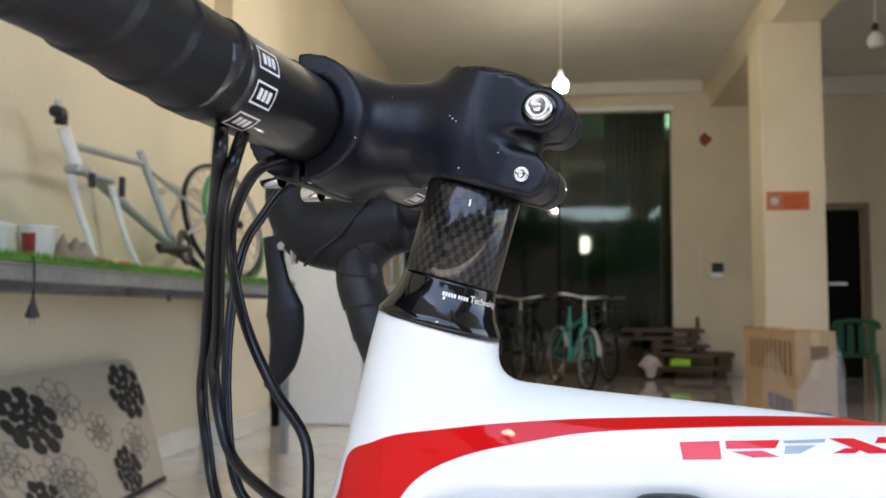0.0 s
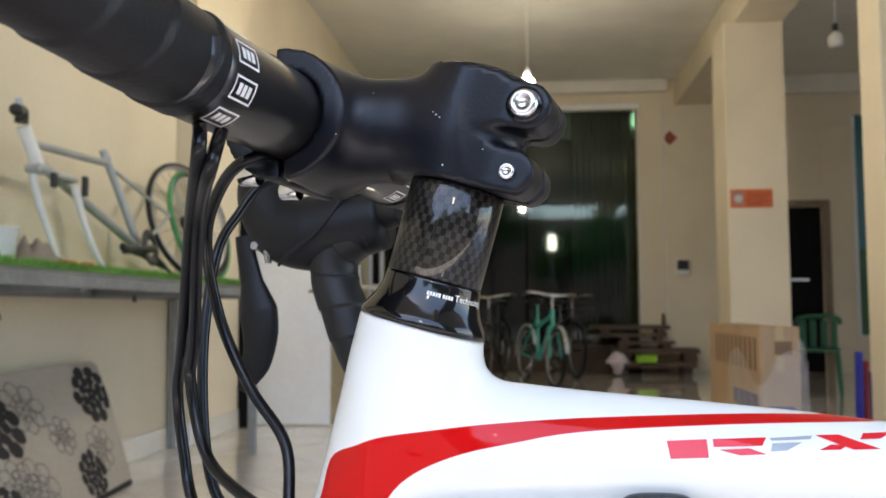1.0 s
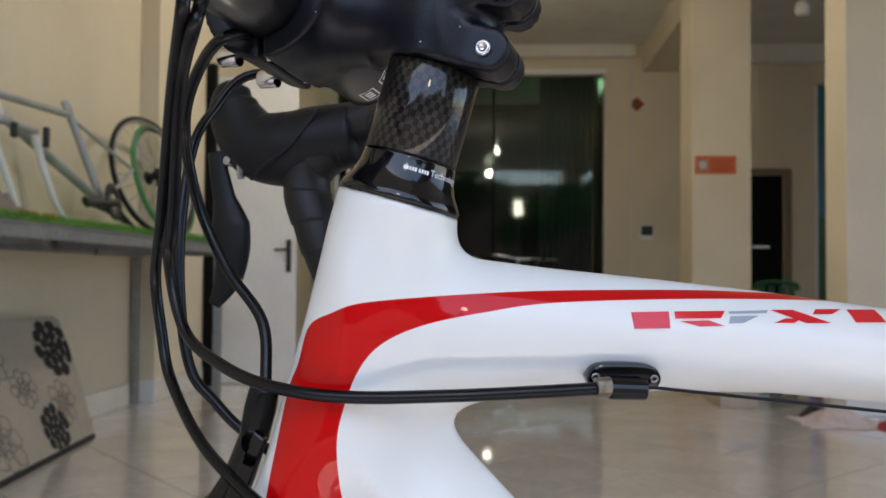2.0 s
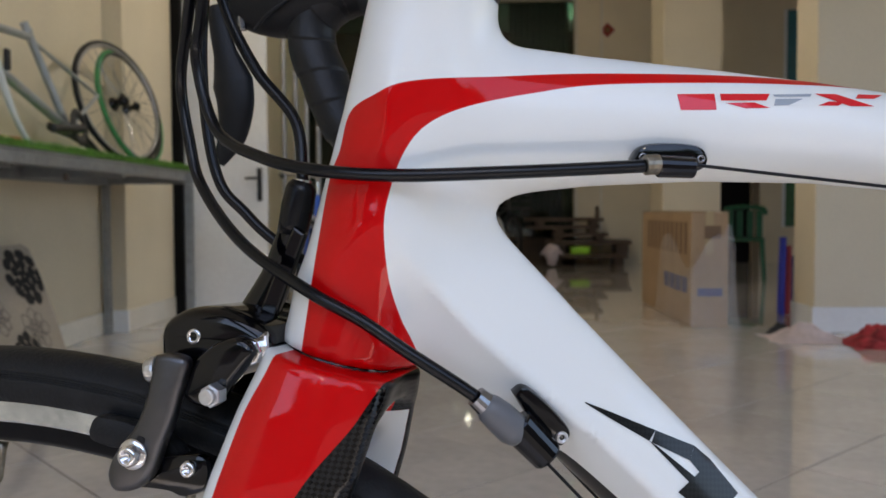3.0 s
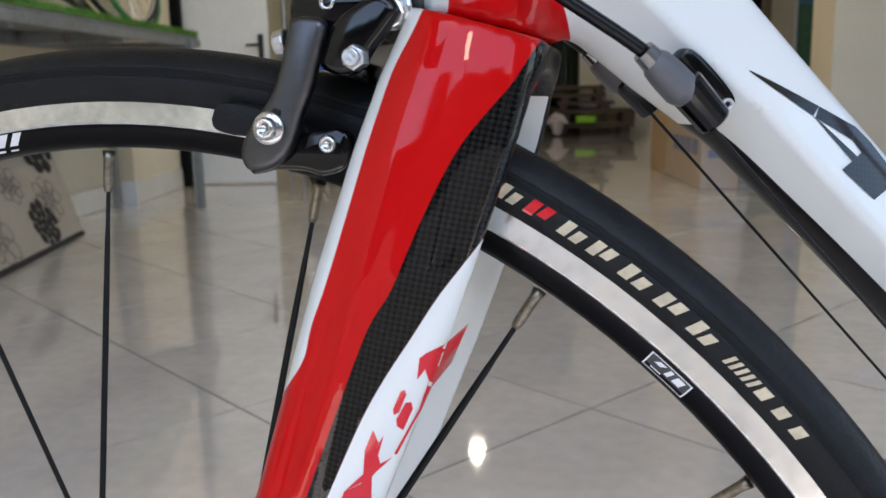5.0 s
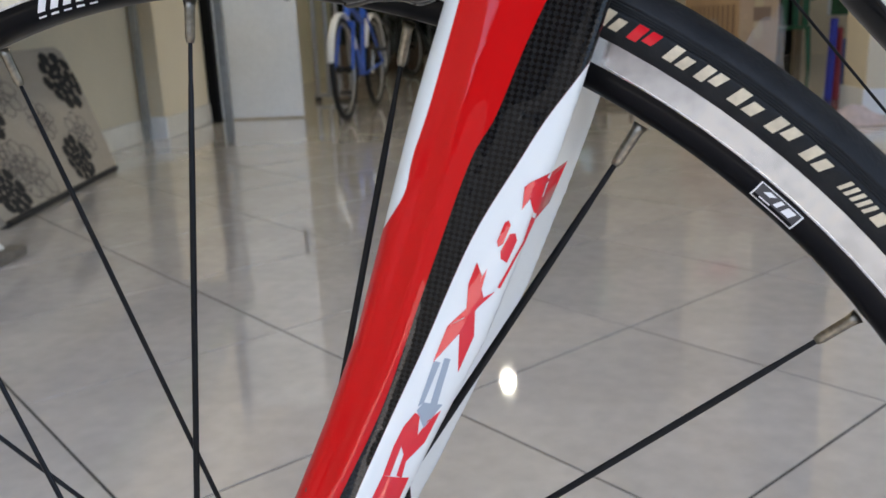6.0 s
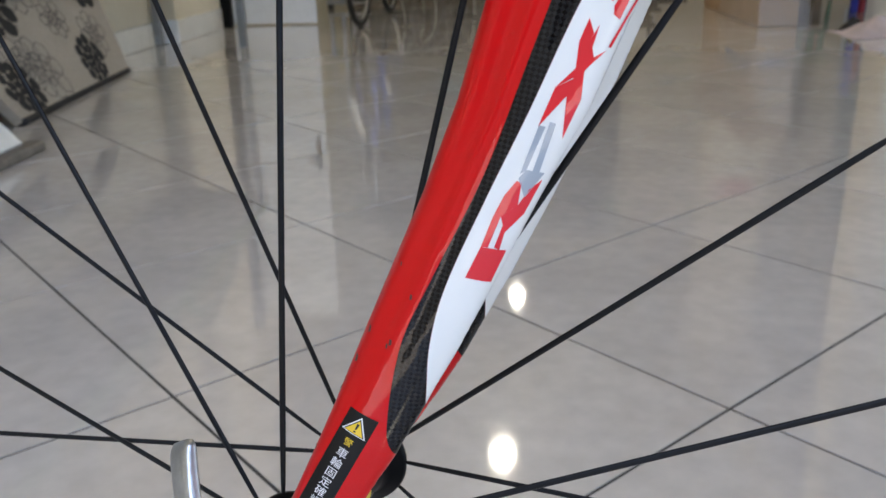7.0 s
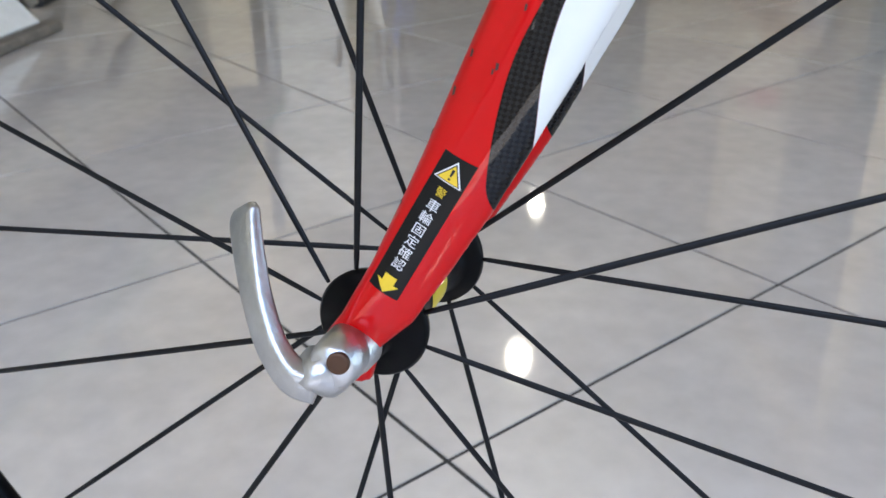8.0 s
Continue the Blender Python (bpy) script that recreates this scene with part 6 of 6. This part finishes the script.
city_bike("blue and white bicycle parked on the tiled floor", M_BLUE, RM @ pose(-0.80, 5.95, 0.003, 0, 0, 266), False, M_WHITEPAINT)
city_bike("turquoise city bicycle parked before the glass", M_CYAN, RM @ pose(0.30, 9.28, 0.003, -4, 0, 288), False, M_SILVER, 0.31)
for k, (x, y, a) in enumerate([(-0.62, 10.45, 252), (-0.20, 10.35, 260), (0.62, 10.50, 285), (-1.05, 10.3, 262)]):
    city_bike("dark bicycle parked in the row before the glass", M_DARKBIKE, RM @ pose(x, y, 0.003, 3 - 2 * k, 0, a), k % 2 == 0)

# stack of planks, bag and toy by the glass
stack = thing("plank_stack", "dark pile of old brown planks before the rear wall", "planks", m=RM)
for x0, x1, y0, y1, z0, z1 in ((0.95, 1.95, 10.72, 10.90, 0.565, 0.61), (0.99, 1.93, 10.92, 11.12, 0.57, 0.615), (0.97, 1.90, 10.70, 10.86, 0.47, 0.515), (1.30, 2.00, 10.66, 10.84, 0.38, 0.42),
                               (1.22, 2.29, 10.64, 10.82, 0.27, 0.32), (1.26, 2.31, 10.86, 11.10, 0.27, 0.325), (1.15, 2.24, 10.60, 10.80, 0.10, 0.16), (1.20, 2.28, 10.82, 11.08, 0.10, 0.15)):
    part("plank", box((x0, y0, z0), (x1, y1, z1), 0.006), M_WOODDARK, stack)
for x0, x1, z0, z1 in ((1.30, 1.42, 0.002, 0.098), (2.08, 2.20, 0.002, 0.098), (1.35, 1.45, 0.162, 0.268), (2.10, 2.26, 0.162, 0.268), (1.32, 1.42, 0.327, 0.378), (1.84, 1.95, 0.327, 0.378), (1.34, 1.44, 0.422, 0.468), (1.76, 1.86, 0.422, 0.468), (1.10, 1.20, 0.517, 0.563), (1.78, 1.88, 0.517, 0.563)):
    part("block", box((x0, 10.67, z0), (x1, 11.02, z1), 0.006), M_WOODDARK, stack)
part("post", rod((1.90, 10.95, 0.617), (1.90, 10.96, 0.76), 0.03, 0.02, 12, 0.004), M_WOODDARK, stack)
sack = thing("plastic_bag", "crumpled pale plastic bag hanging on the planks", "bag", m=RM)
lump("bag_body", (1.14, 10.48, 0.163), (1.42, 10.66, 0.163), 0.10, M_CLOTHWHITE, sack, 12, pw=3.0)
part("bag_tail", tube([(1.27, 10.55, 0.18), (1.28, 10.54, 0.10), (1.27, 10.55, 0.03)], [0.10, 0.07, 0.05], 12), M_CLOTHWHITE, sack)
lime = thing("lime_box", "bright lime green plastic box on the planks", "box", m=RM)
part("box_body", box((1.51, 10.50, 0.164), (1.75, 10.63, 0.235), 0.012), mat("lime_plastic", (0.30, 0.62, 0.03), 0.4, grain=0.05), lime)
part("box_lid", box((1.505, 10.495, 0.236), (1.755, 10.635, 0.252), 0.005), mat("lime_lid_plastic", (0.34, 0.66, 0.05), 0.4, grain=0.05), lime)

# cardboard box in wrapping film
carton = thing("cardboard_box", "tall brown cardboard bicycle box standing wrapped in film", "cardboard box", m=RM)
part("carton_body", box((1.565, 4.97, 0.003), (1.79, 6.42, 0.70), 0.004), M_CARD, carton)
part("flap", box((1.562, 4.975, 0.7015), (1.674, 6.41, 0.706), 0.001), M_CARD, carton)
part("flap", box((1.680, 4.975, 0.7015), (1.793, 6.41, 0.706), 0.001), M_CARD, carton)
part("tape_strip", box((1.65, 4.966, 0.44), (1.70, 6.41, 0.7085), 0.001), mat("packing_tape", (0.50, 0.38, 0.22), 0.25), carton, "shiny brown packing tape")
M_BLUEPRINT = mat("blue_carton_print", (0.06, 0.08, 0.22), 0.7)
M_BROWNPRINT = mat("brown_carton_print", (0.20, 0.12, 0.07), 0.7)
for k, (y0, y1, z0, z1) in enumerate([(5.05, 5.18, 0.20, 0.30), (5.21, 5.34, 0.20, 0.30), (5.37, 5.50, 0.20, 0.30), (5.53, 5.66, 0.20, 0.30)]):
    part("print_bar", box((1.5615, y0, z0), (1.5635, y1, z1)), M_BLUEPRINT, carton, "blue printed bar")
for k in range(10):
    part("print_bar", box((1.5615, 5.06 + 0.12 * k, 0.44), (1.5635, 5.12 + 0.12 * k, 0.64)), M_BROWNPRINT, carton, "brown printed bar")
part("print_bar", box((1.605, 4.9665, 0.19), (1.755, 4.9685, 0.24)), M_BLUEPRINT, carton, "blue printed bar")
part("print_bar", box((1.645, 4.9635, 0.54), (1.745, 4.9655, 0.62)), M_BROWNPRINT, carton, "brown printed bar")
M_FILM = mat("clear_wrapping_film", (0.9, 0.88, 0.88), 0.15, bump=0.6, bump_size=40)
p = M_FILM.node_tree.nodes["Principled BSDF"]
p.inputs["Alpha"].default_value = 0.22
film_sheet = thing("wrapping_film", "crumpled clear plastic film round the cardboard box", "plastic film", m=RM)
verts, faces = [], []
rng = random.Random(4)
outline = [(1.548, 5.75), (1.546, 5.35), (1.545, 4.955), (1.66, 4.945), (1.81, 4.950), (1.85, 5.08), (1.84, 5.3)]
line = smooth_line([(x, y, 0) for x, y in outline], 10)
nz = 14
for i, q in enumerate(line):
    for j in range(nz + 1):
        h = j / nz
        top = 0.46 + 0.10 * math.sin(i * 0.23) + (0.10 if i > 36 else 0)
        c = 0.010 * math.sin(i * 0.9 + 5 * h) + rng.uniform(-0.006, 0.006) + 0.05 * (1 - h) ** 3
        cx, cy = 1.68, 5.5
        dx, dy = q.x - cx, q.y - cy
        L = math.hypot(dx, dy)
        sc = 1 + max(c, -0.004) / L if L else 1
        verts.append((cx + dx * sc, cy + dy * sc, 0.004 + top * h))
for i in range(len(line) - 1):
    for j in range(nz):
        k = i * (nz + 1) + j
        faces.append((k, k + nz + 1, k + nz + 2, k + 1))
part("film", mesh_from("film", verts, faces), M_FILM, film_sheet)

# plastic chair, standing roll, heap of clothes
M_GREENPL = mat("green_plastic", (0.010, 0.11, 0.045), 0.35, grain=0.05)
chair = thing("plastic_chair", "dark green plastic chair behind the cardboard box", "chair", m=RM @ pose(2.98, 8.42, 0, 0, 0, -20))
part("seat", box((-0.20, -0.20, 0.40), (0.20, 0.20, 0.425), 0.012), M_GREENPL, chair)
for x in (-0.17, 0.17):
    for y in (-0.17, 0.17):
        part("leg", rod((x, y, 0.400), (x * 1.15, y * 1.15, 0.003), 0.022, 0.016, 10, 0.002), M_GREENPL, chair)
for x in (-0.14, -0.05, 0.05, 0.14):
    part("back_slat", box((x - 0.030, 0.175, 0.425), (x + 0.030, 0.195, 0.70), 0.008), M_GREENPL, chair)
part("back_rail", tube([(-0.20, 0.18, 0.66), (-0.17, 0.185, 0.72), (0, 0.19, 0.74), (0.17, 0.185, 0.72), (0.20, 0.18, 0.66)], 0.024, 12), M_GREENPL, chair)
umb = thing("standing_bundle", "violet blue and red rolled mats standing upright", "rolled mat", m=RM)
part("roll", rod((2.335, 5.60, 0.003), (2.345, 5.60, 0.53), 0.024, None, 16, 0.004), mat("violet_blue_foam", (0.04, 0.05, 0.42), 0.6, grain=0.1), umb, "violet blue roll")
part("roll", rod((2.385, 5.61, 0.003), (2.385, 5.61, 0.47), 0.022, None, 16, 0.004), mat("red_foam", (0.34, 0.03, 0.04), 0.6, grain=0.1), umb, "red roll")
for nm, lb, lo, hi, hh, mt, sd0 in (("crumpled_cloth", "crumpled pale pink and white cloth on the floor", (1.86, 4.30, 0.003), (2.28, 4.68, 0.003), 0.075, M_CLOTHWHITE, 21), ("crumpled_cloth", "crumpled red and black checked cloth on the floor", (2.20, 4.12, 0.003), (2.62, 4.52, 0.003), 0.085, M_CLOTHRED, 22),
                                   ("crumpled_cloth", "small dark crumpled cloth on the floor", (1.92, 4.66, 0.003), (2.08, 4.73, 0.003), 0.06, M_PRINTBLACK, 23)):
    c = thing(nm, lb, "cloth", "clothes on the floor", m=RM)
    lump("cloth", lo, hi, hh, mt, c, sd0, fold=0.45, pw=1.1)

# fittings on pillars and rear wall
sign = thing("wall_sign", "small orange notice with a pale emblem on the pillar", "sign", m=RM)
part("sign_plate", box((2.076, 7.888, 1.747), (2.453, 7.8985, 1.916), 0.001), mat("orange_print", (0.62, 0.13, 0.03), 0.45, grain=0.05), sign)
part("sign_emblem", box((2.095, 7.8865, 1.770), (2.200, 7.8875, 1.892)), mat("faded_pink_print", (0.42, 0.22, 0.18), 0.5, grain=0.3, grain_size=40), sign, "faded emblem panel")
part("emblem_disc", rod((2.147, 7.8863, 1.831), (2.147, 7.8848, 1.831), 0.036, None, 24), mat("pale_emblem_print", (0.55, 0.50, 0.48), 0.5), sign, "pale round emblem")
for z, x1 in ((1.867, 2.43), (1.835, 2.40), (1.802, 2.43), (1.776, 2.37)):
    part("print_bar", box((2.226, 7.8865, z - 0.008), (x1, 7.8875, z + 0.008)), mat("dark_orange_print", (0.42, 0.07, 0.02), 0.5), sign, "darker printed line")
sw = thing("light_switch", "white light switch plate on the pillar", "switch", m=RM)
part("switch_plate", box((2.47, 4.738, 1.06), (2.59, 4.7485, 1.15), 0.003), M_WHITEPAINT, sw)
for x in (2.50, 2.545):
    part("rocker", box((x - 0.014, 4.734, 1.08), (x + 0.014, 4.7375, 1.13), 0.001), M_WHITE_PANEL, sw)
dia = thing("wall_charm", "red diamond paper charm on the rear wall", "charm", m=RM)
part("charm_paper", slab([(2.076, 2.975), (2.174, 3.073), (2.076, 3.171), (1.978, 3.073)], Y_BACK - 0.008, Y_BACK - 0.0015), mat("dull_red_paper", (0.30, 0.035, 0.025), 0.7, grain=0.1), dia)
part("charm_mark", slab([(2.076, 3.028), (2.121, 3.073), (2.076, 3.118), (2.031, 3.073)], Y_BACK - 0.0105, Y_BACK - 0.0085), mat("gold_ink", (0.20, 0.10, 0.03), 0.5), dia)
mb = thing("meter_box", "small meter box with dark window on the rear wall", "meter", m=RM)
part("meter_body", box((2.115, Y_BACK - 0.07, 1.266), (2.284, Y_BACK - 0.0015, 1.461), 0.008), M_WHITE_PANEL, mb)
part("meter_window", box((2.125, Y_BACK - 0.076, 1.325), (2.274, Y_BACK - 0.0705, 1.452), 0.002), M_PLASTIC_BLACK, mb, "dark meter window")
structure("conduit", box((1.985, Y_BACK - 0.022, 0.002), (2.010, Y_BACK - 0.0015, 3.68), 0.003), M_BASE, "cream surface conduit on the rear wall", "conduit")
structure("conduit", box((2.86, Y_BACK - 0.022, 1.90), (2.885, Y_BACK - 0.0015, 3.49), 0.003), M_BASE, "cream surface conduit on the rear wall", "conduit")
part("frame", box((-1.925, Y_BACK - 0.022, 3.478), (1.68, Y_BACK - 0.0015, 3.545), 0.004), M_WHITE_PANEL, win, "pale lintel trim")
part("frame", box((1.646, Y_BACK - 0.026, 0.0), (1.68, Y_BACK - 0.0015, 3.474), 0.003), M_BASE, win, "pale jamb trim")
for x in (-1.0, 0.18):
    part("mullion", box((x - 0.014, Y_BACK + 0.055, 0.002), (x + 0.014, Y_BACK + 0.079, 3.470), 0.002), M_DARK, win)
part("sill", box((-1.925, Y_BACK - 0.10, 0.002), (1.644, Y_BACK + 0.05, 0.35), 0.006), M_WOODDARK, win, "dark brown sill under the glass")
dd = thing("door_2", "dark wooden door in the rear wall", "door", kind="structure", m=RM)
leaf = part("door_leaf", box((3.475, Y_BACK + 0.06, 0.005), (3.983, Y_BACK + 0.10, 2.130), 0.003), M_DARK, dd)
part("door_handle", box((3.584, Y_BACK + 0.040, 1.168), (3.818, Y_BACK + 0.0585, 1.207), 0.004), M_STEEL, leaf, "bright bolt handle")
M_BROWNFRAME = mat("brown_frame_paint", (0.22, 0.16, 0.10), 0.5, grain=0.1)
for lo, hi in (((3.383, 0.002), (3.469, 2.215)), ((3.989, 0.002), (4.078, 2.215)), ((3.470, 2.140), (3.988, 2.215))):
    part("door_frame", box((lo[0], Y_BACK - 0.028, lo[1]), (hi[0], Y_BACK - 0.0015, hi[1]), 0.004), M_BROWNFRAME, dd)
w2_ = thing("window_2", "teal curtained window in the rear wall", "window", kind="structure", m=RM)
part("pane", box((4.382, Y_BACK + 0.08, 0.476), (5.909, Y_BACK + 0.09, 3.330)), mat("teal_window_film", (0.03, 0.17, 0.22), 0.3, grain=0.1), w2_)
part("lower_panel", box((4.382, Y_BACK + 0.065, 0.476), (5.909, Y_BACK + 0.078, 1.58)), mat("green_window_film", (0.03, 0.13, 0.04), 0.3, grain=0.3, grain_size=12), w2_, "leafy green lower panel")
for x in (4.41, 5.13, 5.885):
    part("window_frame", box((x - 0.026, Y_BACK + 0.035, 0.476), (x + 0.026, Y_BACK + 0.062, 3.330), 0.003), M_WHITE_PANEL, w2_)

# curtain and tube light in the room beyond the glass
drape = thing("curtain", "dark green curtain hanging in folds behind the glass", "curtain", m=RM)
verts = [(0.80 + 0.008 * i, Y_BACK + 0.32 + 0.045 * math.sin(i * 0.62) + 0.02 * math.sin(i * 0.23) + t, z) for i in range(101) for t, z in ((0, 0.01), (0, 3.6), (0.012, 3.6), (0.012, 0.01))]
faces = [(4 * i + k, 4 * i + 4 + k, 4 * i + 4 + (k + 1) % 4, 4 * i + (k + 1) % 4) for i in range(100) for k in range(4)]
part("cloth", mesh_from("cloth", verts, faces), mat("dark_green_curtain_cloth", (0.012, 0.075, 0.055), 0.8, grain=0.15, grain_size=30), drape)
part("rail", rod((0.75, Y_BACK + 0.33, 3.62), (1.66, Y_BACK + 0.33, 3.62), 0.014, None, 12, 0.002), M_BROWNFRAME, drape)
M_TUBE = mat("lit_tube", (0.9, 0.95, 0.9), 0.3)
p = M_TUBE.node_tree.nodes["Principled BSDF"]
p.inputs["Emission Color"].default_value, p.inputs["Emission Strength"].default_value = (0.75, 1.0, 0.72, 1), 14.0
tl = thing("tube_lamp", "lit fluorescent tube on the ceiling behind the glass", "lamp", m=RM)
part("batten", box((1.71, 12.93, 3.775), (1.79, 14.22, 3.849), 0.008), M_WHITE_PANEL, tl)
part("tube", rod((1.75, 12.98, 3.745), (1.75, 14.17, 3.745), 0.019, None, 16, 0.003), M_TUBE, tl, "glowing greenish white tube")
for y in (12.96, 14.18):
    part("tube_holder", box((1.73, y - 0.012, 3.72), (1.77, y + 0.012, 3.774), 0.003), M_WHITE_PANEL, tl)

# narrow striped board leaning behind the wide pillar
board = thing("display_board", "narrow blue and red board leaning behind the pillar", "board", m=RM @ pose(2.44, 5.62, 0.0) @ pose(0, 0, 0, -6, 0, 8))
part("blue_panel", box((-0.055, -0.012, 0.004), (0.012, 0.012, 0.40), 0.003), mat("blue_board_paint", (0.02, 0.025, 0.11), 0.45, grain=0.1), board)
part("red_panel", box((0.0135, -0.010, 0.006), (0.060, 0.010, 0.38), 0.003), mat("red_board_paint", (0.15, 0.016, 0.02), 0.45, grain=0.1), board)

# lamps on cords
def lit_bulb(name, strength):
    m = mat(name, (0.9, 0.9, 0.85), 0.3)
    p = m.node_tree.nodes["Principled BSDF"]
    p.inputs["Emission Color"].default_value, p.inputs["Emission Strength"].default_value = (1.0, 0.95, 0.80, 1), strength
    return m


M_BULB = lit_bulb("lit_bulb", 15.0)
M_BRIGHTBULB = lit_bulb("bright_lit_bulb", 50.0)
M_OFFBULB = mat("unlit_bulb_glass", (0.70, 0.70, 0.68), 0.25)


def hanging_bulb(x, y, z, glow, label):
    b = thing("hanging_lamp", label, "lamp", "bulbs hanging from the ceiling", m=RM @ pose(x, y, z))
    part("cord", rod((0, 0, 0.13), (0, 0, Z_TOP - z - 0.026), 0.004, None, 8), M_WHITE_PANEL, b)
    part("ceiling_rose", lathe([(0.0, 0.0), (0.05, 0.0), (0.055, -0.008), (0.02, -0.026), (0.0, -0.026)], Matrix.Translation((0, 0, Z_TOP - z - 0.001)), 24), M_WHITE_PANEL, b)
    part("socket", lathe([(0.0, 0.137), (0.016, 0.135), (0.026, 0.117), (0.027, 0.065), (0.022, 0.058)], Matrix(), 20), M_WHITE_PANEL if glow else M_PLASTIC_BLACK, b)
    part("bulb", lathe([(0.021, 0.062), (0.034, 0.046), (0.058, 0.020), (0.064, -0.012), (0.062, -0.048), (0.048, -0.072), (0.0, -0.080)], Matrix(), 28), glow or M_OFFBULB, b, "glowing white bulb" if glow else "unlit white bulb")
    return b


hanging_bulb(0.217, 7.90, 2.982, M_BULB, "lit bulb hanging on a cord from the ceiling")
hanging_bulb(0.07, 4.95, 2.93, M_BRIGHTBULB, "lit bulb hanging on a cord in the middle of the shop")
hanging_bulb(2.895, 7.404, 3.164, None, "unlit bulb hanging on a cord near the pillar")
hanging_bulb(3.05, 10.63, 3.03, None, "unlit bulb hanging before the rear wall")

# ---- across the street: a plain facade and a row of trees ----
structure("facade_opposite", box((-40, -16.4, 0), (40, -16.0, 4.9)), mat("pale_facade_plaster", (0.34, 0.22, 0.17), 0.8, grain=0.05, stain=0.12, stain_size=0.4), "pale plaster facade across the street", "facade")
M_BARK = mat("brown_bark", (0.10, 0.075, 0.05), 0.9, grain=0.3, grain_size=15, bump=0.5, bump_size=30)
M_LEAF = mat("green_foliage", (0.055, 0.11, 0.025), 0.6, grain=0.3, grain_size=5)


def street_tree(x, y, h, seed):
    t = thing("tree", "leafy green street tree before the facade", "tree", "street trees", m=pose(x, y, 0))
    rg = random.Random(seed)
    part("trunk", tube([(0, 0, -0.05), (0.05, 0.02, h * 0.25), (-0.04, 0.05, h * 0.45), (0.05, 0, h * 0.7)], [0.14, 0.11, 0.09, 0.04], 12), M_BARK, t)
    verts, faces, tips = [], [], []
    for k in range(9):
        a, e = k * 2.4, rg.uniform(0.3, 1.0)
        z0 = h * rg.uniform(0.35, 0.6)
        tip = Vector((math.cos(a) * e * h * 0.33, math.sin(a) * e * h * 0.33, z0 + h * rg.uniform(0.15, 0.38)))
        part("limb", tube([(0, 0, z0), tuple(Vector((0, 0, z0)).lerp(tip, 0.5) + Vector((0, 0, 0.1))), tuple(tip)], [0.05, 0.035, 0.012], 8, n=3), M_BARK, t)
        tips.append(tip)
    for k in range(2600):
        c = rg.choice(tips)
        p = c + Vector((rg.gauss(0, 0.085), rg.gauss(0, 0.085), rg.gauss(0, 0.06))) * h
        u = Vector((rg.gauss(0, 1), rg.gauss(0, 1), rg.gauss(0, 0.6))).normalized() * 0.11
        w = u.orthogonal().normalized() * 0.05
        b = len(verts)
        verts += [p - u, p + w, p + u, p - w]
        faces.append((b, b + 1, b + 2, b + 3))
    tagged(part("crown", mesh_from("crown", verts, faces, smooth=False), M_LEAF, t), kind="stuff")


for k in range(9):
    street_tree(-11.2 + 2.8 * k, -12.6 - 0.9 * (k % 3), 4.4 + 0.45 * (k * 5 % 4), k)


# lantern on a post before the shop
post = thing("lamp_post", "glowing white lantern on a thin grey post outdoors", "lamp post", m=RM @ pose(0.90, -3.83, 0.006))
part("post", rod((0, 0, 0), (0, 0, 2.62), 0.035, 0.028, 14, 0.004), M_STEELGREY, post)
part("base_plate", box((-0.11, -0.11, 0.0), (0.11, 0.11, 0.018), 0.004), M_STEELGREY, post)
part("lantern_pane", box((-0.13, -0.13, 2.64), (0.13, 0.13, 3.10), 0.02), lit_bulb("lantern_glow", 5.0), post, "glowing white lantern pane")
part("lantern_roof", lathe([(0.0, 3.20), (0.10, 3.17), (0.20, 3.115), (0.20, 3.102), (0.0, 3.102)], Matrix(), 24), M_STEELGREY, post)
